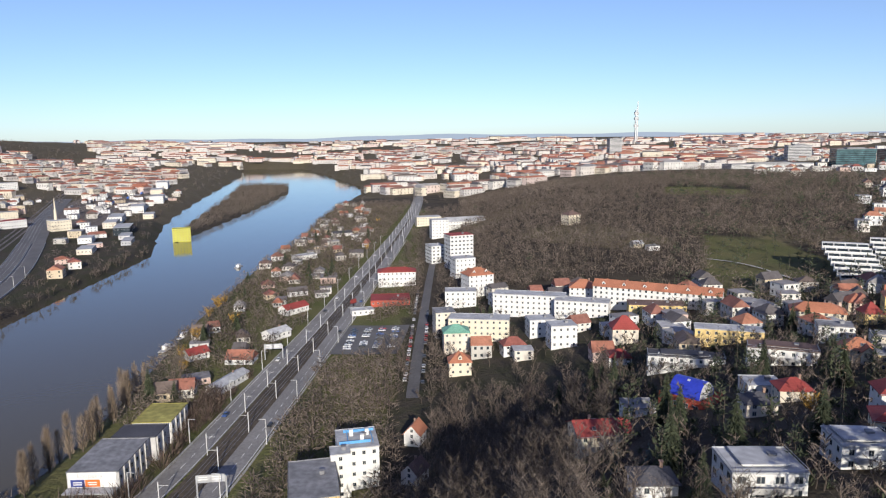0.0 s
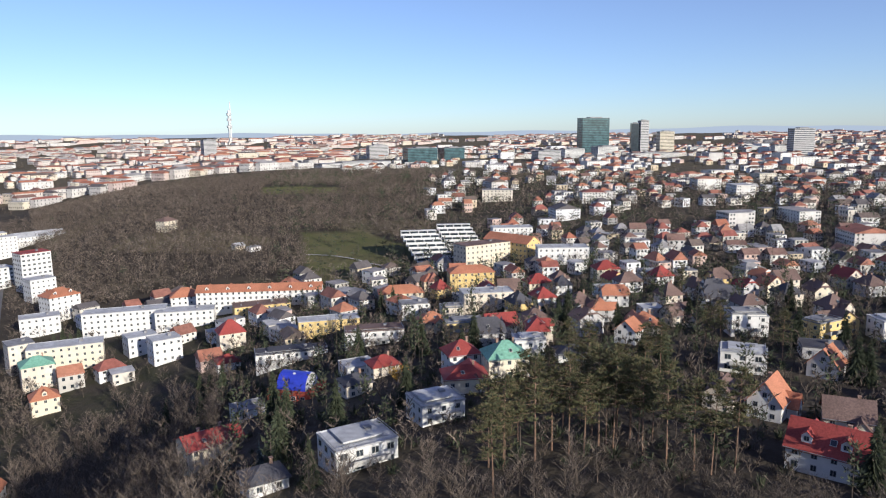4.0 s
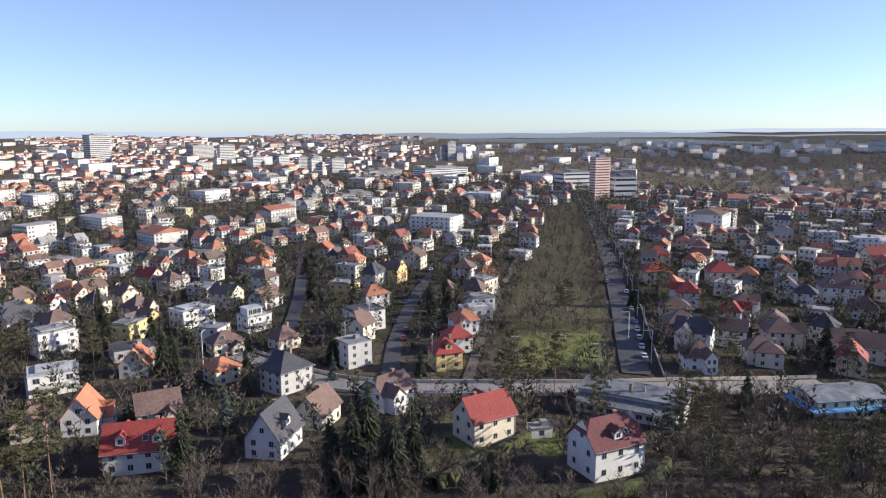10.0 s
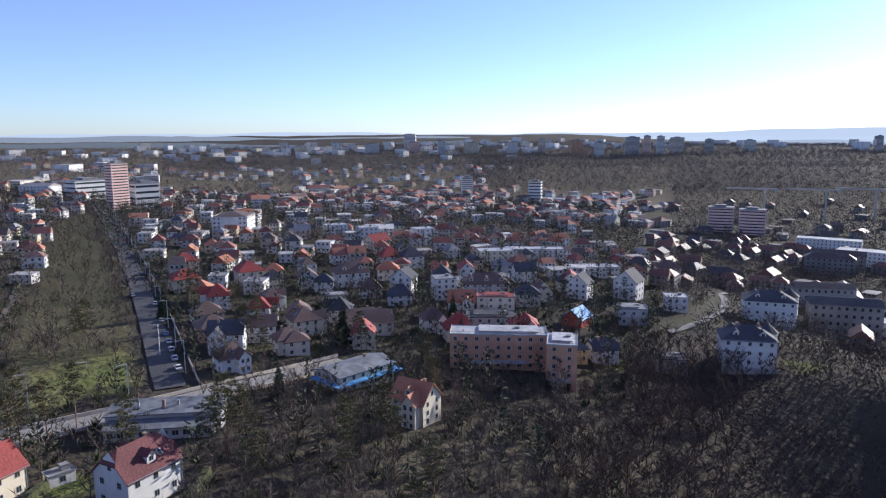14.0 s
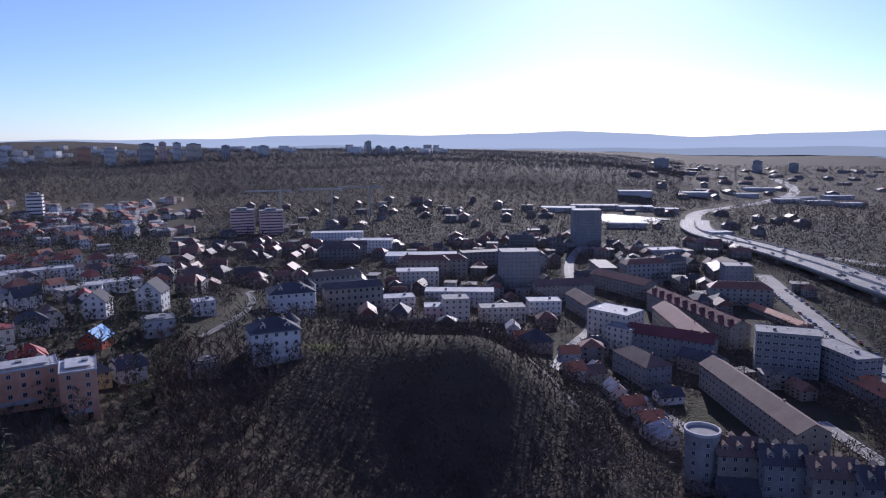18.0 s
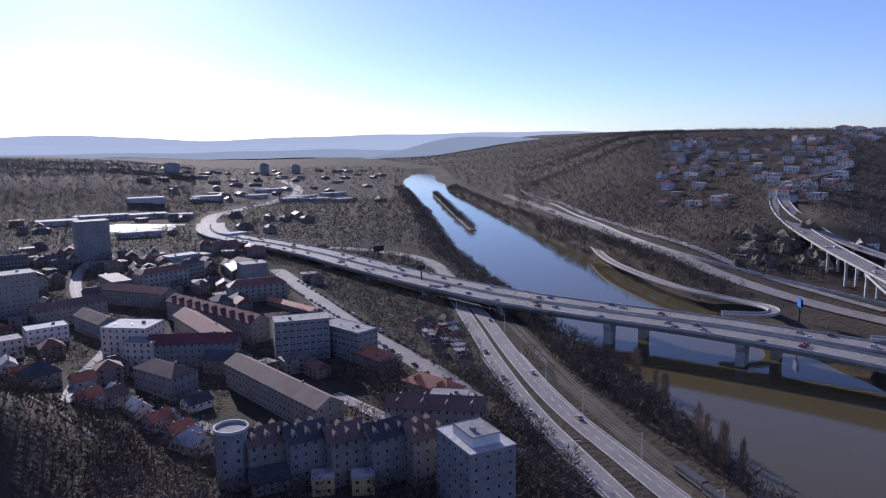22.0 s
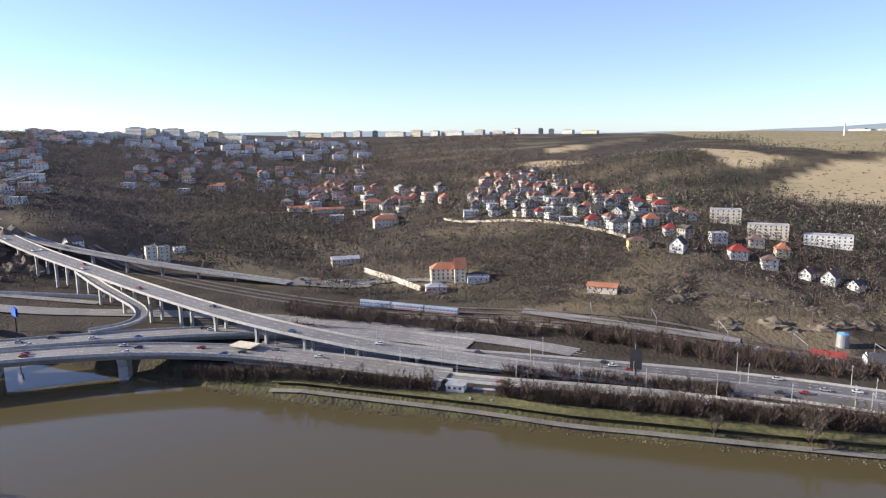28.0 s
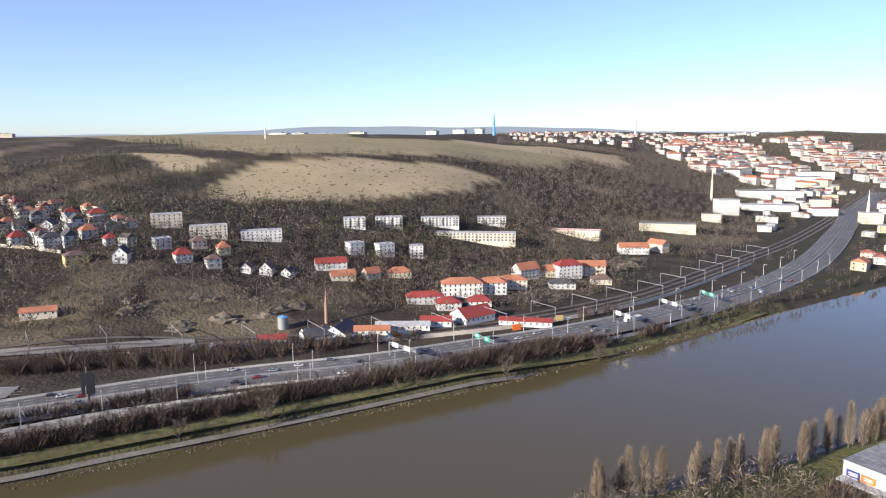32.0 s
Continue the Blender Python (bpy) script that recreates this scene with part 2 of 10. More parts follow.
def ground_material():
    m = bpy.data.materials.new("winter_ground")
    m.use_nodes = True
    t = m.node_tree
    n, link = t.nodes, t.links.new
    b = n["Principled BSDF"]
    b.inputs["Roughness"].default_value, b.inputs["Specular IOR Level"].default_value = 0.95, 0.1
    place = n.new("ShaderNodeNewGeometry")

    def cloud(scale, low, high, detail=5):
        a = n.new("ShaderNodeTexNoise")
        a.inputs["Scale"].default_value, a.inputs["Detail"].default_value = scale, detail
        link(place.outputs["Position"], a.inputs["Vector"])
        r = n.new("ShaderNodeMapRange")
        r.inputs["From Min"].default_value, r.inputs["From Max"].default_value = low, high
        link(a.outputs[0], r.inputs[0])
        return r.outputs[0]

    def blend(fac, one, two):
        a = n.new("ShaderNodeMix")
        a.data_type = "RGBA"
        for socket, value in ((a.inputs[0], fac), (a.inputs[6], one), (a.inputs[7], two)):
            if isinstance(value, tuple):
                socket.default_value = (*value, 1)
            else:
                link(value, socket)
        return a.outputs[2]

    zone = n.new("ShaderNodeVertexColor")
    zone.layer_name = "zone"
    split = n.new("ShaderNodeSeparateColor")
    link(zone.outputs[0], split.inputs[0])
    wood = blend(cloud(0.06, 0.35, 0.65), (0.044, 0.037, 0.029), (0.074, 0.062, 0.047))
    wood = blend(cloud(0.011, 0.54, 0.68), wood, (0.085, 0.074, 0.05))
    grass = blend(cloud(0.05, 0.35, 0.65), (0.115, 0.132, 0.042), (0.155, 0.145, 0.062))
    field = blend(cloud(0.018, 0.35, 0.65), (0.42, 0.335, 0.21), (0.35, 0.285, 0.17))
    field = blend(cloud(0.16, 0.60, 0.66), field, (0.10, 0.08, 0.05))
    town = blend(cloud(0.07, 0.40, 0.60), (0.062, 0.053, 0.042), (0.050, 0.050, 0.030))
    c = blend(split.outputs[0], wood, grass)
    c = blend(split.outputs[1], c, field)
    c = blend(split.outputs[2], c, town)
    link(c, b.inputs["Base Color"])
    bp = n.new("ShaderNodeBump")
    bp.inputs["Strength"].default_value, bp.inputs["Distance"].default_value = 0.6, 1.0
    link(cloud(0.5, 0.2, 0.8), bp.inputs["Height"])
    link(bp.outputs[0], b.inputs["Normal"])
    return m


def water_material():
    m = bpy.data.materials.new("river_water")
    m.use_nodes = True
    t = m.node_tree
    n, link = t.nodes, t.links.new
    b = n["Principled BSDF"]
    b.inputs["Base Color"].default_value = (0.088, 0.072, 0.036, 1)
    b.inputs["Roughness"].default_value, b.inputs["IOR"].default_value = 0.06, 1.33
    a = n.new("ShaderNodeTexNoise")
    a.inputs["Scale"].default_value, a.inputs["Detail"].default_value = 0.35, 4
    link(n.new("ShaderNodeNewGeometry").outputs["Position"], a.inputs["Vector"])
    bp = n.new("ShaderNodeBump")
    bp.inputs["Strength"].default_value, bp.inputs["Distance"].default_value = 0.10, 0.4
    link(a.outputs[0], bp.inputs["Height"])
    link(bp.outputs[0], b.inputs["Normal"])
    return m


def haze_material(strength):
    """Far hills on the horizon, their paleness with distance painted as a bluish glow."""
    m = bpy.data.materials.new("far_hills_glow")
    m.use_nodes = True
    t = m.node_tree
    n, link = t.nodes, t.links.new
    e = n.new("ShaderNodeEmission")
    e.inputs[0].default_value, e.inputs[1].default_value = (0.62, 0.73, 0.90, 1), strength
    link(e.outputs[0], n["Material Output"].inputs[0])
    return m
# ---- terrain: a valley with a river, a near hilltop and far plateaus ----
PROFILES = {}


def profile(azimuth, *pairs):
    """Ground height along one bearing from the hilltop: distance, height, distance, height ..."""
    PROFILES[azimuth] = (pairs[0::2], pairs[1::2])


profile(0, 40, 52, 100, 45, 160, 25, 210, 8, 300, 8, 700, 9, 1200, 14, 2500, 30, 4900, 95)
profile(8, 40, 54, 100, 52, 160, 35, 230, 12, 480, 14, 620, 32, 900, 50, 1100, 45, 1500, 30, 2500, 45, 4900, 98)
profile(15, 40, 55, 100, 54, 170, 42, 300, 20, 430, 18, 520, 30, 750, 52, 1000, 58, 1300, 50, 2000, 45, 4900, 95)
profile(25, 40, 55, 110, 54, 200, 45, 350, 28, 450, 24, 560, 32, 800, 52, 1050, 60, 1500, 54, 2500, 56, 4900, 96)
profile(35, 40, 56, 120, 55, 200, 50, 350, 36, 500, 34, 700, 44, 1000, 55, 1600, 55, 2500, 58, 4900, 86)
profile(48, 40, 56, 120, 56, 200, 52, 350, 46, 500, 44, 800, 51, 1200, 55, 2000, 55, 3000, 64, 4900, 86)
profile(62, 40, 56, 120, 56, 200, 52, 350, 47, 500, 46, 800, 52, 1200, 55, 2000, 56, 3000, 66, 4900, 87)
profile(75, 40, 56, 120, 56, 200, 53, 400, 50, 700, 52, 1200, 55, 2000, 58, 3200, 72, 4900, 90)
profile(90, 40, 56, 120, 56, 200, 53, 500, 52, 900, 52, 1500, 54, 2500, 62, 4900, 96)
profile(105, 40, 55, 120, 56, 200, 52, 400, 50, 700, 48, 1000, 36, 1500, 30, 2200, 46, 3000, 60, 4000, 88, 4900, 106)
profile(118, 40, 54, 130, 55, 220, 48, 400, 46, 650, 42, 900, 30, 1300, 22, 1800, 40, 2600, 62, 3600, 88, 4900, 106)
profile(132, 40, 52, 130, 52, 210, 47, 400, 44, 600, 34, 850, 18, 1200, 14, 1600, 40, 2300, 66, 3600, 90, 4900, 107)
profile(145, 40, 50, 100, 35, 160, 30, 230, 38, 280, 43, 340, 40, 480, 22, 700, 12, 1100, 12, 1500, 46, 2000, 70, 2800, 74, 3900, 60, 4900, 40)
profile(163, 40, 46, 80, 30, 140, 14, 205, 21, 255, 50, 274, 44, 340, 18, 450, 10, 1080, 10, 1350, 46, 1550, 58, 2000, 60, 2800, 62, 3900, 50, 4900, 40)
profile(173, 40, 44, 80, 30, 150, 15, 205, 24, 230, 16, 270, 10, 1150, 8, 1380, 44, 1520, 54, 1900, 48, 2600, 40, 3400, 40, 4900, 30)
profile(178, 40, 44, 80, 30, 150, 13, 200, 12, 240, 9, 1200, 7, 1420, 22, 1560, 27, 1800, 14, 2400, 12, 3500, 14, 4900, 20)
profile(182, 40, 44, 80, 30, 150, 12, 200, 9, 1200, 6, 2000, 8, 3500, 14, 4900, 20)
profile(195, 40, 44, 80, 28, 150, 8, 1500, 5, 3000, 12, 4900, 20)
profile(204, 40, 44, 80, 26, 130, 7, 1900, 7, 2500, 20, 3300, 90, 4900, 128)
profile(212, 40, 44, 80, 24, 130, 7, 450, 6, 900, 30, 1300, 90, 1800, 122, 4900, 150)
profile(225, 40, 44, 80, 22, 130, 7, 480, 8, 580, 16, 680, 52, 800, 62, 1200, 95, 1800, 126, 2600, 127, 4900, 136)
profile(235, 40, 44, 80, 20, 130, 6, 450, 8, 600, 16, 800, 34, 1150, 64, 1600, 96, 2400, 122, 4900, 138)
profile(248, 40, 44, 80, 20, 130, 6, 430, 8, 520, 12, 700, 26, 1000, 40, 1500, 58, 2200, 86, 3000, 106, 4900, 108)
profile(262, 40, 44, 80, 20, 130, 6, 390, 9, 450, 20, 540, 40, 700, 58, 900, 72, 1300, 98, 1800, 116, 3000, 116, 4900, 112)
profile(275, 40, 44, 80, 20, 130, 6, 385, 9, 440, 28, 500, 44, 620, 60, 700, 66, 850, 97, 1500, 119, 2400, 118, 4900, 110)
profile(290, 40, 44, 80, 20, 130, 6, 400, 9, 460, 20, 540, 36, 640, 54, 720, 64, 860, 96, 1500, 118, 2400, 118, 4900, 110)
profile(300, 40, 44, 80, 20, 130, 6, 430, 9, 520, 18, 620, 34, 800, 66, 950, 92, 1500, 112, 2600, 119, 4900, 114)
profile(312, 40, 44, 80, 22, 140, 6, 450, 8, 650, 10, 900, 25, 1100, 58, 1500, 82, 2500, 108, 4900, 138)
profile(322, 40, 44, 80, 24, 150, 6, 500, 7, 1000, 9, 1500, 22, 2200, 66, 3000, 95, 4900, 118)
profile(327.5, 40, 46, 80, 26, 150, 6, 210, 5, 400, 5, 1000, 8, 1600, 16, 2200, 45, 2700, 118, 3000, 136, 3400, 128, 4900, 112)
profile(332, 40, 46, 80, 26, 150, 6, 210, 5, 400, 4, 1000, 7, 1800, 12, 2600, 30, 3500, 96, 4900, 106)
profile(348, 40, 50, 100, 35, 160, 10, 200, 6, 400, 5, 1200, 8, 2500, 15, 4900, 88)

EAST_BANK = ((-2400, -620), (-1750, -440), (-1060, -308), (-700, -229), (-520, -205), (-385, -194), (-306, -190),
             (-183, -163), (136, -160), (192, -150), (250, -147), (321, -152), (450, -165), (590, -172), (810, -165),
             (1006, -180), (1418, -163), (1700, -200), (2200, -350), (2700, -520))
WEST_BANK = ((-2400, -700), (-1480, -478), (-827, -369), (-535, -329), (-389, -311), (-232, -288), (-145, -274),
             (2, -268), (163, -265), (360, -278), (543, -288), (704, -296), (1030, -403), (1361, -475), (1871, -575),
             (2200, -640), (2700, -760))
ISLE_EAST = ((800, -302), (1136, -306), (1470, -323), (1727, -365), (1790, -440))
ISLE_WEST = ((800, -318), (992, -365), (1419, -438), (1754, -511), (1790, -450))


def bank(points, y):
    p = np.array(points, float)
    return np.interp(y, p[:, 0], p[:, 1])


RING_AZ = np.arange(0.0, 360.0, 1.0)
RING_D = np.geomspace(30.0, 4950.0, 240)


def ring_table():
    keys = sorted(PROFILES)
    lines = np.array([np.interp(RING_D, *PROFILES[k]) for k in keys])
    az = np.array(keys + [keys[0] + 360.0])
    lines = np.vstack([lines, lines[:1]])
    z = np.array([np.interp(RING_AZ, az, lines[:, j]) for j in range(len(RING_D))]).T
    for _ in range(3):
        z = (z + np.roll(z, 1, 0) + np.roll(z, -1, 0)) / 3
        z[:, 1:-1] = (z[:, :-2] + z[:, 1:-1] * 2 + z[:, 2:]) / 4
    return z


RING_Z = ring_table()


def height(x, y):
    """Height of the ground at x, y (arrays or numbers), with the river bed cut in."""
    x, y = np.asarray(x, float), np.asarray(y, float)
    d = np.clip(np.hypot(x, y), RING_D[0], RING_D[-1])
    a = np.degrees(np.arctan2(x, y)) % 360
    i = a.astype(int) % 360
    u = a - np.floor(a)
    s = np.clip(np.log(d / RING_D[0]) / np.log(RING_D[1] / RING_D[0]), 0, len(RING_D) - 1.001)
    j = s.astype(int)
    v = s - j
    k = (i + 1) % 360
    z = ((RING_Z[i, j] * (1 - v) + RING_Z[i, j + 1] * v) * (1 - u) + (RING_Z[k, j] * (1 - v) + RING_Z[k, j + 1] * v) * u)
    roll = 0.5 * np.sin(x / 71 + 1.3 + 1.7 * np.sin(y / 140)) * np.cos(y / 93 + 0.9 * np.sin(x / 190)) + 0.4 * np.sin((x + 0.6 * y) / 117 + 2 * np.sin(y / 210))
    z = z + 0.006 * np.clip(d - 300, 0, 900) * roll * (z > 15)
    inside = np.minimum(bank(EAST_BANK, y) - x, x - bank(WEST_BANK, y))
    isle = np.minimum(bank(ISLE_EAST, y) - x, x - bank(ISLE_WEST, y))
    isle = np.where((y > 800) & (y < 1790), isle, -99.0)
    inside = np.minimum(inside, -isle)
    inside = np.where((y > -2400) & (y < 2700), inside, -200.0)
    near = np.clip((inside + 14) / 18, 0, 1)
    near = near * near * (3 - 2 * near)
    low = np.where(isle > -30, 2.5, z)
    low = np.where(isle > 0, 3.0, low)
    return low * (1 - near) - 3.0 * near


def ground(x, y):
    return float(height(x, y))

# ---- building helpers ----
def fill(name, verts, faces, mats, slots=None):
    """A mesh from numpy arrays; faces is one array of triangles or of quads."""
    me = bpy.data.meshes.new(name)
    verts, faces = np.asarray(verts, np.float32), np.asarray(faces, np.int32)
    me.vertices.add(len(verts))
    me.vertices.foreach_set("co", verts.ravel())
    k = faces.shape[1]
    me.loops.add(faces.size)
    me.loops.foreach_set("vertex_index", faces.ravel())
    me.polygons.add(len(faces))
    me.polygons.foreach_set("loop_start", np.arange(0, faces.size, k, dtype=np.int32))
    me.polygons.foreach_set("use_smooth", np.zeros(len(faces), bool))
    for m in mats:
        me.materials.append(m)
    if slots is not None:
        me.polygons.foreach_set("material_index", np.asarray(slots, np.int32))
    me.update(calc_edges=True)
    return me


def mesh(name, verts, faces, *mats, slots=None):
    me = bpy.data.meshes.new(name)
    me.from_pydata([tuple(v) for v in verts], [], faces)
    for m in mats:
        me.materials.append(m)
    if slots:
        me.polygons.foreach_set("material_index", slots)
    return me


def put(name, me, parent=None, m=None, label=""):
    ob = new(name, me)
    if parent:
        ob.parent = parent
    if m is not None:
        ob.matrix_basis = m
    return tagged(ob, label)


def base(name, m, label, category, group=""):
    ob = new(name)
    ob.empty_display_size = 1
    ob.matrix_basis = m
    return tagged(ob, label, category, group)


BOX_FACES = [(3, 2, 1, 0), (4, 5, 6, 7), (0, 1, 5, 4), (1, 2, 6, 5), (2, 3, 7, 6), (3, 0, 4, 7)]


def box_points(x0, y0, z0, x1, y1, z1):
    return [(x0, y0, z0), (x1, y0, z0), (x1, y1, z0), (x0, y1, z0), (x0, y0, z1), (x1, y0, z1), (x1, y1, z1), (x0, y1, z1)]


def boxes(name, mat, *spans):
    v, f = [], []
    for s in spans:
        k = len(v)
        v += box_points(*s)
        f += [tuple(i + k for i in q) for q in BOX_FACES]
    return mesh(name, v, f, mat)


# ---- ground sheet ----
def in_polygon(x, y, poly):
    hit = np.zeros(np.shape(x), bool)
    for (x0, y0), (x1, y1) in zip(poly, poly[1:] + poly[:1]):
        cross = ((y0 > y) != (y1 > y)) & (x < (x1 - x0) * (y - y0) / (y1 - y0 + 1e-9) + x0)
        hit ^= cross
    return hit


def polar(az, d):
    return d * math.sin(radians(az)), d * math.cos(radians(az))


def sector(a0, a1, d0, d1):
    steps = [a0 + (a1 - a0) * i / 8 for i in range(9)]
    return [polar(a, d0) for a in steps] + [polar(a, d1) for a in reversed(steps)]


GRASS = ([(197, -9), (231, -11), (243, -38), (203, -36)], [(126, 8), (140, 12), (152, 3), (142, -4)], [(138, -14), (148, -10), (152, -18), (140, -20)], [(160, -176), (168, -170), (172, -178), (163, -184)], [(128, -226), (139, -224), (134, -238), (124, -236)])
PARK = [(200, -3), (261, -6), (351, -14), (530, -29), (670, -44), (733, -75), (581, -66), (399, -55), (276, -44), (200, -37)]
PARK_STREET = ((197, -43), (220, -45), (276, -51), (399, -62), (581, -73), (733, -82), (960, -96))
CROSS_STREET = ((205, 76), (178, 42), (176, 17), (179, -7), (183, -33), (187, -48), (194, -72), (204, -100))
SIDE_STREET = ((177, 24), (230, 31), (329, 32), (435, 17))
NEAR_FIELD = [(-658, 135), (-726, 156), (-786, 196), (-794, 247), (-796, 350), (-773, 415), (-750, 481), (-732, 493), (-654, 405), (-636, 277), (-643, 164)]
HIGH_FIELD = [(-1356, 78), (-1193, 177), (-926, 202), (-838, 216), (-830, 405), (-812, 476), (-860, 705), (-929, 787), (-1202, 662), (-1501, 611), (-2300, 900), (-2400, 300), (-2300, 60)]
BARE_PATCHES = ([(-976, 71), (-920, 105), (-798, 166), (-767, 109), (-794, 95)], [(-969, -145), (-1008, -89), (-897, -44), (-873, -103)], [(-1159, -112), (-1185, -53), (-1110, -51), (-1089, -95)])
FIELDS = (NEAR_FIELD, HIGH_FIELD, sector(300, 314, 1250, 1500)) + BARE_PATCHES
DRY_SLOPE = [(-440, 35), (-449, 72), (-403, 112), (-370, 109), (-376, 58), (-401, 37)]
MEADOW = [(150, 385), (188, 493), (207, 560), (262, 545), (262, 466), (243, 421), (215, 400), (199, 373)]
COURT = [(235, 753), (264, 827), (345, 788), (324, 726)]
TOWNS = (sector(20, 140, 225, 1700), sector(0, 22, 260, 470), sector(-10, 20, 1250, 4900), sector(-45, -10, 1150, 4900),
         sector(140, 206, 290, 1250), sector(20, 100, 1700, 4900), sector(-8, 0, 180, 420), sector(-36, -19, 560, 1600))


def build_ground():
    az = np.radians(np.arange(0, 360, 0.75))
    d = np.concatenate([[0.0], np.geomspace(25, 4950, 240)])
    a, r = np.meshgrid(az, d, indexing="ij")
    x, y = r * np.sin(a), r * np.cos(a)
    z = height(x, y)
    fine = np.clip(r / 500, 0.3, 1) * np.clip((760 - r) / 400, 0, 1) * (0.5 * np.sin(x / 7.3) * np.cos(y / 9.1) + 0.4 * np.sin((x - y) / 5.1))
    z = z + fine * (z > 9) * 0.6
    na, nd = a.shape
    idx = np.arange(na * nd).reshape(na, nd)
    q = np.stack([idx[:, :-1], np.roll(idx, -1, 0)[:, :-1], np.roll(idx, -1, 0)[:, 1:], idx[:, 1:]], -1).reshape(-1, 4)[:, ::-1]
    me = fill("ground", np.stack([x, y, z], -1).reshape(-1, 3), q, [ground_material()])
    zone = np.zeros((na * nd, 4), np.float32)
    zone[:, 3] = 1
    xf, yf = x.ravel(), y.ravel()
    zone[in_polygon(xf, yf, PARK), 0] = 0.3
    zone[in_polygon(xf, yf, MEADOW), 0] = 0.6
    zone[in_polygon(xf, yf, COURT), 0] = 1
    for poly in GRASS:
        zone[in_polygon(xf, yf, poly), 0] = 1
    strip_w = xf - bank(WEST_BANK, yf)
    zone[(strip_w < -4) & (strip_w > -11) & (yf > -230) & (yf < 420), 0] = 0.45
    verge = (xf > bank(EAST_BANK, yf) + 6) & (xf < -22) & (yf > 60) & (yf < 1100) & (z.ravel() < 12)
    zone[verge, 0] = 0.75
    wx = xf + 6 * np.sin(yf / 57 + 1) + 4 * np.sin(yf / 23) + 3 * np.sin(xf / 19)
    wy = yf + 7 * np.sin(xf / 61) + 4 * np.sin(xf / 27 + 2) + 3 * np.sin(yf / 17)
    for poly in FIELDS:
        zone[in_polygon(wx, wy, poly), 1] = 1
    high = in_polygon(wx, wy, HIGH_FIELD)
    zone[high, 0], zone[high, 1] = 0.8, 0.62
    west = (xf < -400) & (np.abs(yf) < 700) & (zone[:, 1] < .1) & (np.sin(wx / 31 + 2 * np.sin(wy / 73)) * np.sin(wy / 47 + 1.5 * np.sin(wx / 59)) > .45)
    zone[west, 1] = 0.22
    dry = in_polygon(wx, wy, DRY_SLOPE)
    zone[dry, 1] = 0.3
    for poly in TOWNS:
        zone[in_polygon(xf, yf, poly) & (zone[:, 0] < 0.25), 2] = 1
    # Far plots are mixed paler with field colour to stand in for haze.
    far_town_haze = (zone[:, 2] > .5) & (np.hypot(xf, yf) > 1050)
    zone[far_town_haze, 1], zone[far_town_haze, 2] = 0.35, 0.55
    hill = in_polygon(xf, yf, WOOD_HILL)
    zone[hill, 1:3] = 0
    glade = hill & (np.sin(wx / 37 + 2 * np.sin(wy / 83)) * np.sin(wy / 61 + 1.5 * np.sin(wx / 71)) > .5)
    zone[glade, 0], zone[glade, 1] = 0.25, 0.2
    at = me.color_attributes.new("zone", "FLOAT_COLOR", "POINT")
    at.data.foreach_set("color", zone.ravel())
    me.polygons.foreach_set("use_smooth", np.ones(len(q), bool))
    return tagged(new("ground", me), "brown winter ground with woods, dry grass, town plots and painted far haze", "ground", kind="structure")


WOOD_HILL = sector(1.5, 31, 475, 1080)
build_ground()


def build_water():
    ys = np.linspace(-2400, 2700, 256)
    e, w = bank(EAST_BANK, ys) + 6, bank(WEST_BANK, ys) - 6
    v = np.stack([np.stack([w, ys, 0 * ys], -1), np.stack([e, ys, 0 * ys], -1)], 1).reshape(-1, 3)
    k = np.arange(255) * 2
    me = fill("water", v, np.stack([k, k + 1, k + 3, k + 2], -1), [water_material()])
    tagged(new("water", me), "calm brown river reflecting the winter sky", "water", kind="structure")


build_water()


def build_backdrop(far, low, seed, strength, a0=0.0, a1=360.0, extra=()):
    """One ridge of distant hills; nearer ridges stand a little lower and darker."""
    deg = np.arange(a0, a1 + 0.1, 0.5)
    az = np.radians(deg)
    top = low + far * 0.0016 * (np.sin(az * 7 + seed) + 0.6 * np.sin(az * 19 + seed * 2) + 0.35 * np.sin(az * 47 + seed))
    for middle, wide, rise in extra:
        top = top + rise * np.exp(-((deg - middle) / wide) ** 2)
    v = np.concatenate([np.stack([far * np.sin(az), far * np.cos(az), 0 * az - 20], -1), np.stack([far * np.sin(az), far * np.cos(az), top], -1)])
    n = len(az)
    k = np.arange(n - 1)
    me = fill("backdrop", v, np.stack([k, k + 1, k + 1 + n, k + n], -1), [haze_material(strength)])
    tagged(new("backdrop", me), "far hills with painted blue haze along the horizon", "backdrop", kind="structure")


# Nearer ridges glow less: haze by distance is set through the strengths.
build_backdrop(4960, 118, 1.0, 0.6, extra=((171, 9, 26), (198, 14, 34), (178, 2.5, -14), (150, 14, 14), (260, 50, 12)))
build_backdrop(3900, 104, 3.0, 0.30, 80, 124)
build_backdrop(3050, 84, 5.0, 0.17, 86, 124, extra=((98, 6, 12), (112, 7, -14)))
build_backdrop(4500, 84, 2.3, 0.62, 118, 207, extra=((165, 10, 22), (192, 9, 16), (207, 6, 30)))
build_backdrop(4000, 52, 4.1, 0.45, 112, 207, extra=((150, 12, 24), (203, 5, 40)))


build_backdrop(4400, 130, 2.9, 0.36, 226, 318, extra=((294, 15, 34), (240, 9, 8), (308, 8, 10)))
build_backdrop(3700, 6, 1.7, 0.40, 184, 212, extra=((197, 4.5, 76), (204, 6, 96)))


